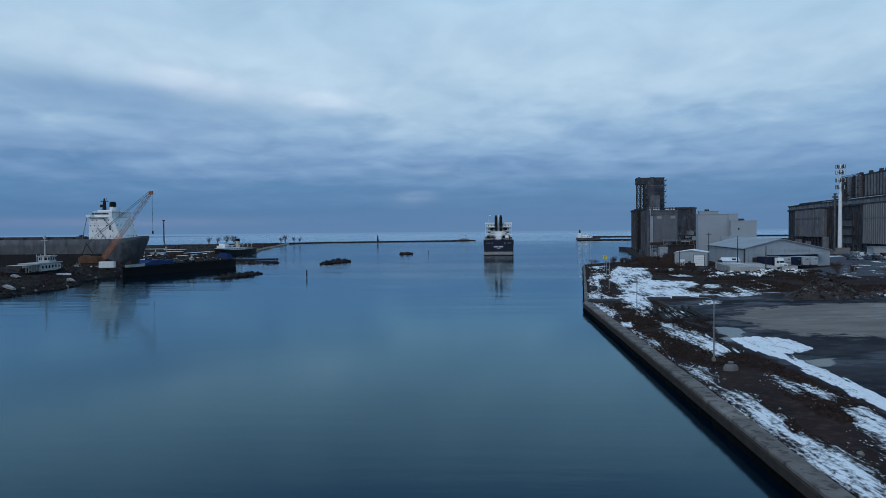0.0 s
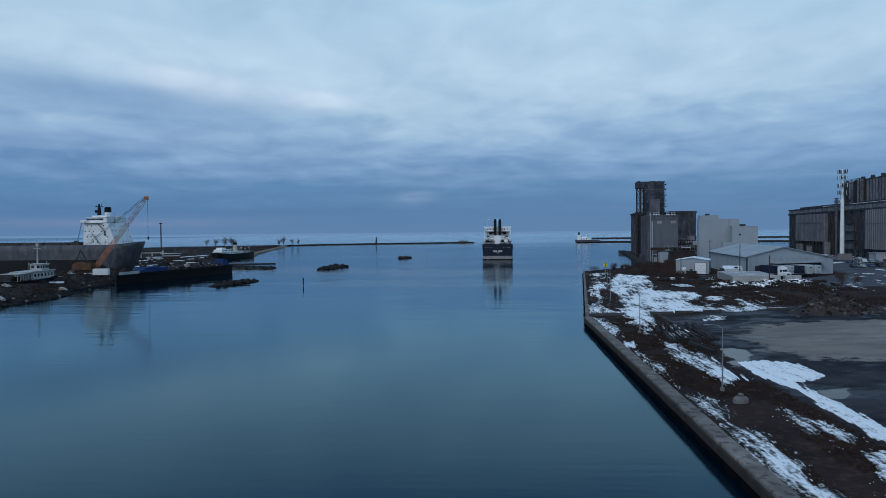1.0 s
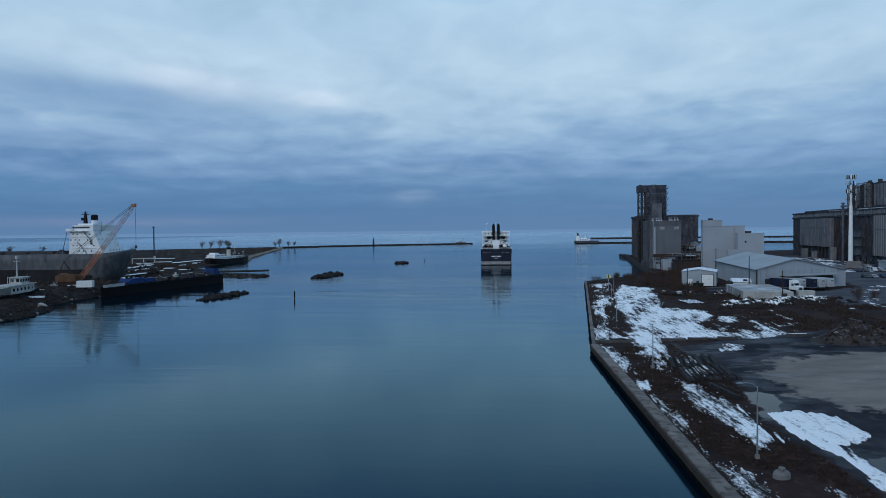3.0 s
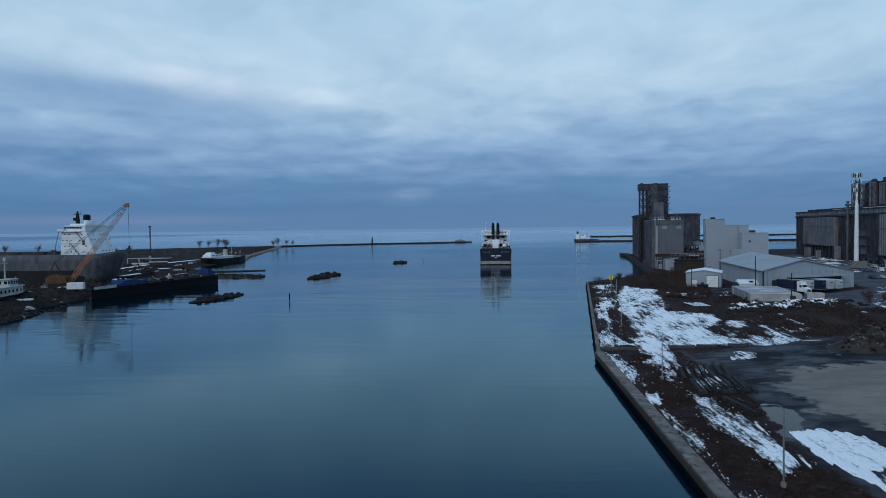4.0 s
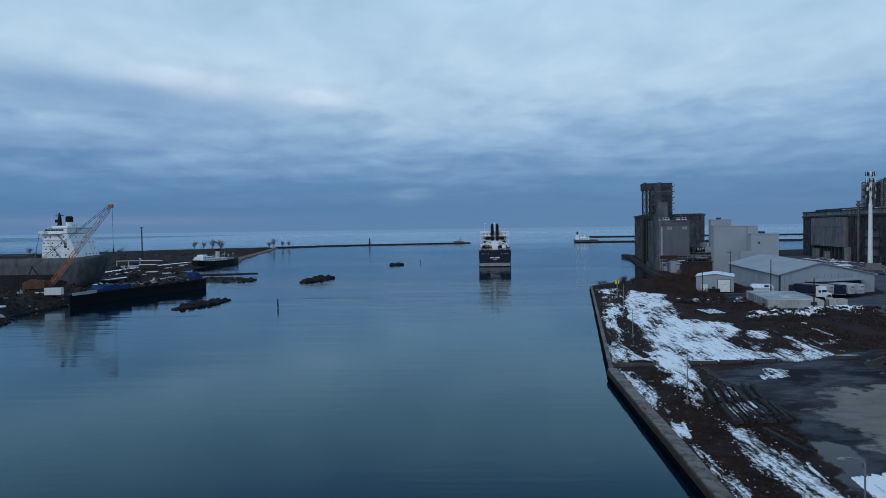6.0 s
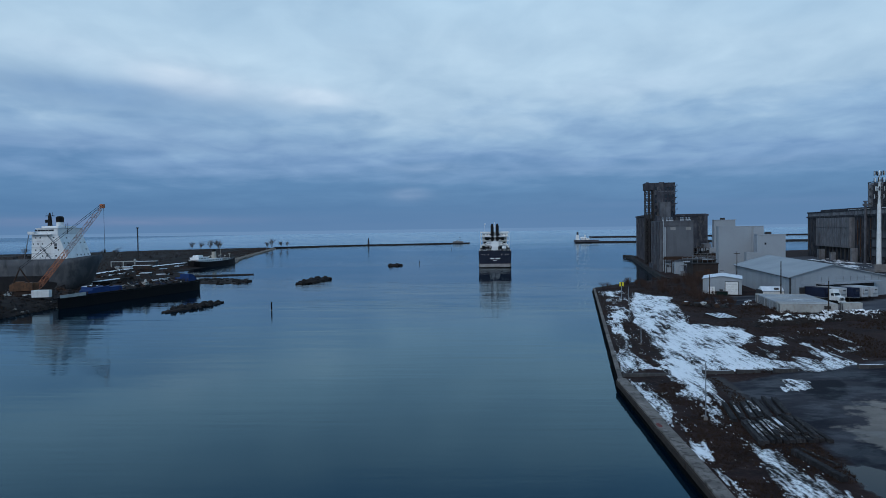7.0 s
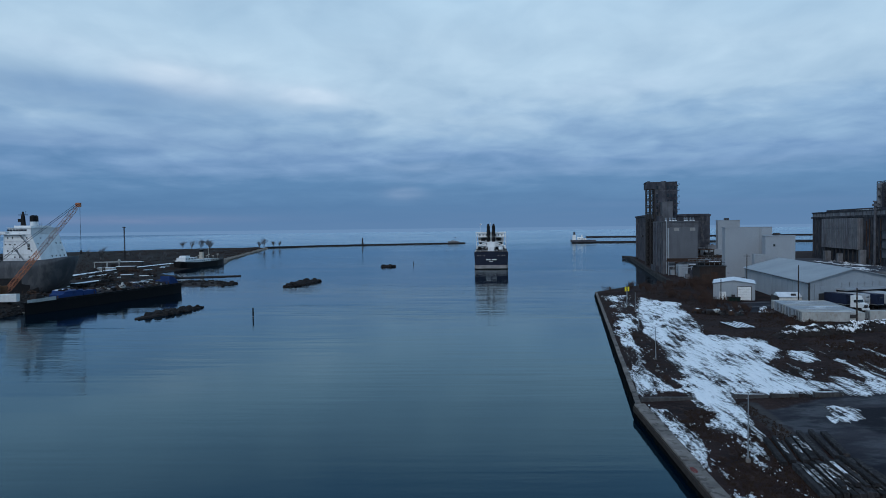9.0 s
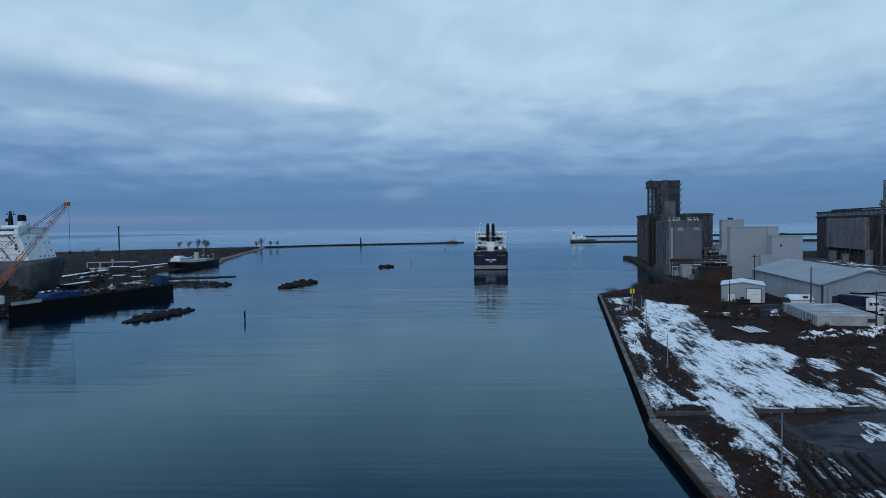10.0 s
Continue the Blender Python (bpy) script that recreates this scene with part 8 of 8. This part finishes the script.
# old timber beams in two layers, and one heavy log
def beam(p, q, w, h, snow, mat=WOOD, cover=1.0):
    p, q = Vector(p), Vector(q)
    d = q - p
    ang = math.degrees(math.atan2(d.y, d.x))
    t = thing("timber_beam", "long dark weathered timber beam" + (" with snow along its top" if snow else " lying in a stack"), "timber", Matrix.Translation(p) @ Matrix.Rotation(radians(ang), 4, "Z"), "stacked timber beams")
    L_ = d.length
    c = 0.05
    b = Build().loft([[(x, -w / 2, 0), (x, w / 2, 0), (x, w / 2, h - c), (x, w / 2 - c, h), (x, -w / 2 + c, h), (x, -w / 2, h - c)] for x in (0, L_ * 0.5, L_)])
    part("beam_body", b, mat, t)
    if snow:
        rr = random.Random(int(p.x * 100))
        s0, s1 = rr.uniform(0.08, 0.3), rr.uniform(0.6, 0.92)
        wide = min(0.46, 0.26 + 0.1 * cover) * w
        xs = [L_ * (s0 + (s1 - s0) * i / 6) for i in range(7)]
        top = part("beam_snow", Build().loft([[(x, -wide, h - 0.01), (x, wide, h - 0.01), (x, wide * 0.9, h + 0.02), (x, -wide * 0.9, h + 0.02)] for x in xs]), THIN_SNOW, t, "thin streaky snow")
        at = top.data.attributes.new("cover", "FLOAT", "POINT")
        at.data.foreach_set("value", np.full(len(top.data.vertices), cover * 0.5 - 0.6, np.float32))
    return t


rnd = random.Random(4)
for i, (xa, ya, xb, yb) in enumerate(((35.2, 133.0, 33.5, 125.0), (36.3, 133.3, 34.5, 125.3), (37.6, 132.6, 35.9, 125.2), (38.7, 133.8, 36.9, 125.6), (40.0, 135.0, 38.2, 126.2), (41.4, 135.1, 39.5, 125.9), (42.7, 134.6, 40.9, 126.8))):
    beam((xa, ya, yz(xa, ya) + 0.04 * (i % 3)), (xb, yb, yz(xb, yb) + 0.04 * (i % 2)), (0.62, 0.5, 0.7, 0.55)[i % 4], 0.42 + 0.06 * (i % 2), i in (1, 2, 3), cover=(1.0, 0.7, 0.9, 1.9)[i % 4])
    if i in (1, 3, 4):
        beam((xa + 0.62, ya - 0.7, yz(xa, ya)), (xb + 0.66, yb + 0.6, yz(xb, yb)), 0.3, 0.2, i == 3, cover=2.2)
for i in range(12):
    x = 34.2 + i * 0.63
    beam((x + rnd.uniform(-0.1, 0.1), 124.8 + 0.1 * i + rnd.uniform(-0.6, 0.3), yz(x, 121) + rnd.uniform(0, 0.06)), (x - 1.2 + 0.05 * i + rnd.uniform(-0.12, 0.12), 116.4 + rnd.uniform(-0.4, 0.4), yz(x, 118) + rnd.uniform(0, 0.06)), 0.5 if i < 4 else 0.58, 0.40 + 0.14 * (i % 3 == 0), i in (1, 2, 3, 4, 5, 6, 8), cover=(1.0, 1.0, 2.2, 1.3, 2.6, 2.4, 1.5, 0.6, 0.7, 0.5, 0.5, 0.5)[i])
for i in range(5):
    x = 36.6 + i * 0.95 + rnd.uniform(-0.15, 0.15)
    beam((x, 124.9 + rnd.uniform(-1.4, 0.4), yz(x, 121) + 0.56), (x - 1.0 + rnd.uniform(-0.2, 0.2), 117.0 + rnd.uniform(-0.3, 0.8), yz(x, 118) + 0.56), 0.45, 0.26 + 0.1 * (i % 2), i < 2, cover=1.9)
beam((35.0, 113.3, yz(35, 113)), (35.9, 105.4, yz(36, 106)), 0.7, 0.6, False)
beam((36.5, 114.6, yz(36, 114)), (37.7, 109.6, yz(37, 110)), 0.3, 0.2, True)


# red paint mark on the quay cap
solo("paint_mark", Build().loft([[(math.cos(g) * r * 0.34, math.sin(g) * r * 0.9, z) for g in (6.283 * k / 9 for k in range(9))] for r, z in ((1.0, -0.01), (0.92, 0.006))]), RED_PAINT, "faded red paint mark on the concrete quay cap", "paint mark", pose(23.9, 124.3, 2.235, 0, 0, -2))

# heap of demolition rubble
rh = thing("rubble_heap", "large dark heap of demolition rubble and scrap on the yard", "rubble heap", pose(73.5, 144.5, yz(73, 144)))


def heap_z(x, y):
    """Height of the heap: a lopsided crown with two shoulders and ragged skirts."""
    q = np.exp(-((x + 0.6) / 3.3) ** 2 - (y / 3.6) ** 2) * 3.8 + np.exp(-((x - 3.6) / 3.0) ** 2 - ((y + 0.6) / 3.0) ** 2) * 1.7 + np.exp(-((x + 4.6) / 2.6) ** 2 - ((y - 0.4) / 2.8) ** 2) * 1.3 + np.exp(-((x - 8.6) / 3.2) ** 2 - ((y - 0.5) / 2.6) ** 2) * 1.0
    return q * (1.0 + 0.4 * fbm(x / 1.6, y / 1.6, 33, 4, 0.6)) - 0.3 + 0.033 * x


gx, gy = np.meshgrid(np.linspace(-9.5, 13.5, 104), np.linspace(-8, 8, 66), indexing="ij")
gz = heap_z(gx, gy)
high = gz - 0.033 * gx > -0.2
me = bpy.data.meshes.new("heap_core")
me.from_pydata(np.stack([gx, gy, gz], -1).reshape(-1, 3).tolist(), [], [(i * 66 + k, (i + 1) * 66 + k, (i + 1) * 66 + k + 1, i * 66 + k + 1) for i in range(103) for k in range(65) if high[i, k] or high[i + 1, k + 1]])
me.materials.append(HEAP)
part("heap_core", me, HEAP, rh)
rnd = random.Random(15)
for i in range(300):
    x, y = rnd.gauss(0, 3.4) + (6.5 if i % 5 == 0 else 0), rnd.gauss(-0.6, 2.6)
    z = float(heap_z(np.array(x), np.array(y)))
    if z < -0.12 and rnd.random() < 0.75:
        x, y = x * 0.5, y * 0.5
        z = float(heap_z(np.array(x), np.array(y)))
    q = rnd.uniform(0.16, 0.5)
    b = Build().stone((x, y, max(z, 0.033 * x) + q * 0.2), q * rnd.uniform(1.2, 2.6), q, q * rnd.uniform(0.6, 1.1), rnd)
    if i % 4 == 0:
        b.tube((x, y, z), (x + rnd.uniform(-1.5, 1.5), y + rnd.uniform(-1.5, 1.5), z + rnd.uniform(0.5, 1.5)), 0.06, n=4)
    if i % 7 == 0:
        b.box(-0.9, 0.9, -0.08, 0.08, 0, 0.12, pose(x, y, z + 0.3, rnd.uniform(-30, 30), rnd.uniform(-35, 35), rnd.uniform(0, 180)))
    part("rubble_piece", b, (ROCK, CONCRETE_MID, HEAP, HEAP, RUST, RUBBLE_PALE if i % 12 == 5 else CONCRETE_MID)[i % 6], rh)

# snowy berm of earth and old logs in front of the containers
bm_ = thing("debris_berm", "long low bank of earth, logs and rubble capped with snow", "berm")


def heap_sheet(name, x0, y0, x1, y1, half, height, snow, parent, mat):
    """A ragged ridge as a height field along a line; with snow: the thin cover that lies on its crown."""
    ns, nw = 170, 30
    s, w = np.meshgrid(np.linspace(0, 1, ns), np.linspace(-1, 1, nw), indexing="ij")
    L_ = math.hypot(x1 - x0, y1 - y0)
    ux, uy = (x1 - x0) / L_, (y1 - y0) / L_
    x, y = x0 + (x1 - x0) * s - uy * w * half, y0 + (y1 - y0) * s + ux * w * half
    env = np.clip(1 - w * w, 0, 1) ** 0.7 * np.clip(np.minimum(s * 14, (1 - s) * 9), 0, 1)
    bumps = fbm(x / 3.2, y / 1.6, 61, 5, 0.62)
    z = yard_z(x, y) - 0.12 + env * height * (0.85 + 0.5 * bumps)
    if snow:
        fld = (env - 0.62) * 2.0 + fbm(x / 2.6, y / 1.0, 91, 6, 0.7) * 1.9
        z = z + np.clip(fld * 0.16 + 0.02, -0.08, 0.06)
    v = np.stack([x, y, z], -1).reshape(-1, 3).tolist()
    f = [(i * nw + j, (i + 1) * nw + j, (i + 1) * nw + j + 1, i * nw + j + 1) for i in range(ns - 1) for j in range(nw - 1)]
    me = bpy.data.meshes.new(name)
    me.from_pydata(v, [], f)
    me.materials.append(mat)
    if snow:
        at = me.attributes.new("cover", "FLOAT", "POINT")
        at.data.foreach_set("value", np.clip(fld * 2.4 - 1.25, -3.0, 2.2).reshape(-1).astype(np.float32))
    return part(name, me, mat, parent)


heap_sheet("berm_core", 67.5, 199.3, 106, 207.6, 3.0, 2.3, False, bm_, DEBRIS)
heap_sheet("berm_snow", 67.5, 199.3, 106, 207.6, 3.0, 2.3, True, bm_, THIN_SNOW)
rnd = random.Random(9)
for i in range(120):
    s = rnd.random()
    x, y = 67.5 + 42 * s, 198.0 + 9.1 * s + rnd.uniform(-2.0, 0.8)
    q = rnd.uniform(0.3, 0.95)
    off = abs(y - 199.4 - 9.1 * s) / 3.0
    z = yz(x, y) + 1.8 * max(0, 1 - off * off) * min(1.0, s * 14, (1 - s) * 9)
    b = Build().stone((x, y, z), q * 1.6, q, q * 0.8, rnd)
    part("berm_piece", b, (DEBRIS, WOOD, ROCK)[i % 3], bm_)

# junk near the garage: half-buried drums, snowy boards
rnd = random.Random(19)
for i, (x, y) in enumerate(((66, 242), (67.4, 241), (68.8, 240), (70.2, 239.6), (71.6, 238.4), (70.4, 236.6), (72.6, 235.4), (68.2, 238.0), (73.8, 233.6))):
    t = thing("junk_item", "heap of snow-covered discarded drums and pallets in the weeds", "junk", pose(x, y, yz(x, y), 0, 0, rnd.uniform(0, 180)), "junk near the garage")
    s = rnd.uniform(0.8, 1.5)
    part("junk_body", Build().tube((-0.8 * s, 0, 0.5 * s), (0.8 * s, 0, 0.5 * s), 0.5 * s, 0.5 * s, 10).box(-0.4, 1.6, -0.9, 0.3, 0, 0.5), (DULL_WHITE if i == 3 else RUST, DEBRIS, STEEL_DARK)[i % 3], t)
    part("junk_scrap", Build().stone((rnd.uniform(-0.8, 0.8), 0.9, 0.3), 1.2, 0.8, 0.7, rnd).box(-0.9, 0.9, -0.1, 0.1, 0, 0.12, pose(0.2, -0.6, 0.7, 10, 25, 40)), WOOD, t)
    if i % 3 == 0:
        part("junk_snow", Build().stone((0, 0, s * 0.97), 1.5 * s, 0.6 * s, 0.16, rnd), SNOW, t)
for i in range(5):
    x, y = 64.9 + i * 0.95, 217.2 - i * 0.1
    t = thing("steel_plate", "long snow-dusted board lying in a row on the ground", "board", pose(x, y, yz(x, y), 0, 0, 2 - i * 0.6), "boards in a row")
    part("plate", Build().box(-0.4, 0.4, -5.0, 5.0, 0.0, 0.3), WOOD, t)
    part("plate_snow", Build().box(-0.3, 0.3, -4.8 + 0.5 * (i % 2), 4.6 - 0.9 * (i % 3), 0.302, 0.36 if i < 4 else 0.31), SNOW, t)

rc = thing("scrap_cart", "small faded red steel cart standing by the rubble heap", "cart", pose(88.6, 147.2, yz(88.6, 147.2), 0, 0, 24))
part("tub", Build().loft([[(x, -0.5 * k, z), (x, 0.5 * k, z), (x, 0.6 * k, z + 0.7), (x, -0.6 * k, z + 0.7)] for x, k, z in ((-0.9, 0.9, 0.45), (0, 1.0, 0.4), (0.9, 0.9, 0.45))]), RED_PAINT, rc)
for x in (-0.6, 0.6):
    for y in (-0.58, 0.46):
        part("wheel", Build().tube((x, y, 0.24), (x, y + 0.12, 0.24), 0.25, n=12), RUBBER, rc)

# bare shrubs and dead weeds
rnd = random.Random(41)
thicket = [(rnd.uniform(70, 80), rnd.uniform(238, 288), rnd.uniform(1.4, 3.2)) for _ in range(34)] + [(rnd.uniform(66, 92), rnd.uniform(292, 326), rnd.uniform(1.6, 3.8)) for _ in range(40)] + [(rnd.uniform(87, 97), rnd.uniform(300, 326), rnd.uniform(2.6, 4.6)) for _ in range(22)] + [(rnd.uniform(74, 84), rnd.uniform(206, 238), rnd.uniform(1.0, 2.0)) for _ in range(14)]
for i, (x, y, h) in enumerate((*thicket, (54.5, 306, 3.2), (57, 308, 2.6), (60, 300, 2.2), (78.5, 270, 4.2), (77, 266, 3.6), (79.6, 276, 4.0), (76, 279, 3.4), (75, 259, 3.0), (77.5, 254, 2.8), (80, 246, 2.2), (78.2, 240, 2.4), (81, 232, 2.2), (80.6, 224, 1.8),
                              (112, 210, 3.6), (114, 213, 4.0), (117, 212, 3.2), (120, 216, 3.0), (101, 204, 2.4), (77, 212, 2.0), (84, 208, 1.8), (92, 209, 2.0), (39, 228, 1.6), (37, 205, 1.4), (34, 190, 1.4), (45, 248, 1.8), (33, 163, 1.3), (124, 205, 2.6), (73, 285, 3.0), (70, 300, 2.6), (84, 310, 3.2), (88, 320, 3.2), (92, 300, 3.0))):
    bare_tree(x, y, yz(x, y), h, 500 + i, "leafless brown shrub on the waste ground", "leafless shrubs", 1.2, "bare_shrub")


def tufts(n, region, seed, hmin, hmax, label):
    """Dead grass and weeds: crossed blades, thickest away from tarmac and snow."""
    rr = np.random.RandomState(seed)
    y = rr.uniform(region[0], region[1], n)
    x = quay_x(y) + rr.uniform(region[2], region[3], n)
    keep = (inside(x, y, ASPHALT) < -0.3) & (inside(x, y, LOT) < 0) & (inside(x, y, DRIVE) < 0) & (lattice_noise(x / 4.0, y / 6.0, 9) > -0.12)
    for poly, bias, wobble in SNOWS[:25]:
        keep &= snow_field(x, y, poly, bias, wobble) < 0.25
    x, y = np.repeat(x[keep], 6), np.repeat(y[keep], 6)
    h = np.repeat(rr.uniform(hmin, hmax, keep.sum()), 6) * rr.uniform(0.5, 1.0, len(x))
    g, r0, lean = rr.uniform(0, 6.283, len(x)), rr.uniform(0.03, 0.22, len(x)), rr.uniform(0.1, 0.5, len(x))
    c, s = np.cos(g), np.sin(g)
    z = yard_z(x, y)
    px, py = x + c * r0, y + s * r0
    v = np.stack([np.stack([px - s * 0.05, py + c * 0.05, z - 0.02], -1), np.stack([px + s * 0.05, py - c * 0.05, z - 0.02], -1),
                  np.stack([px + c * lean * h, py + s * lean * h, z + h], -1)], 1).reshape(-1, 3).tolist()
    f = np.arange(len(v)).reshape(-1, 3).tolist()
    me = bpy.data.meshes.new("dead_grass")
    me.from_pydata(v, [], f)
    me.materials.append(DRYGRASS)
    tagged(new("dead_grass", me), label, "grass", kind="stuff")


tufts(16000, (35, 152, 1.4, 15), 1, 0.06, 0.26, "dead brown grass and weeds along the quay")
tufts(12000, (150, 310, 0.8, 40), 2, 0.08, 0.32, "dead brown weeds on the waste ground")
tufts(7000, (155, 260, 40, 75), 3, 0.2, 0.7, "tall dead weeds before the sheds")
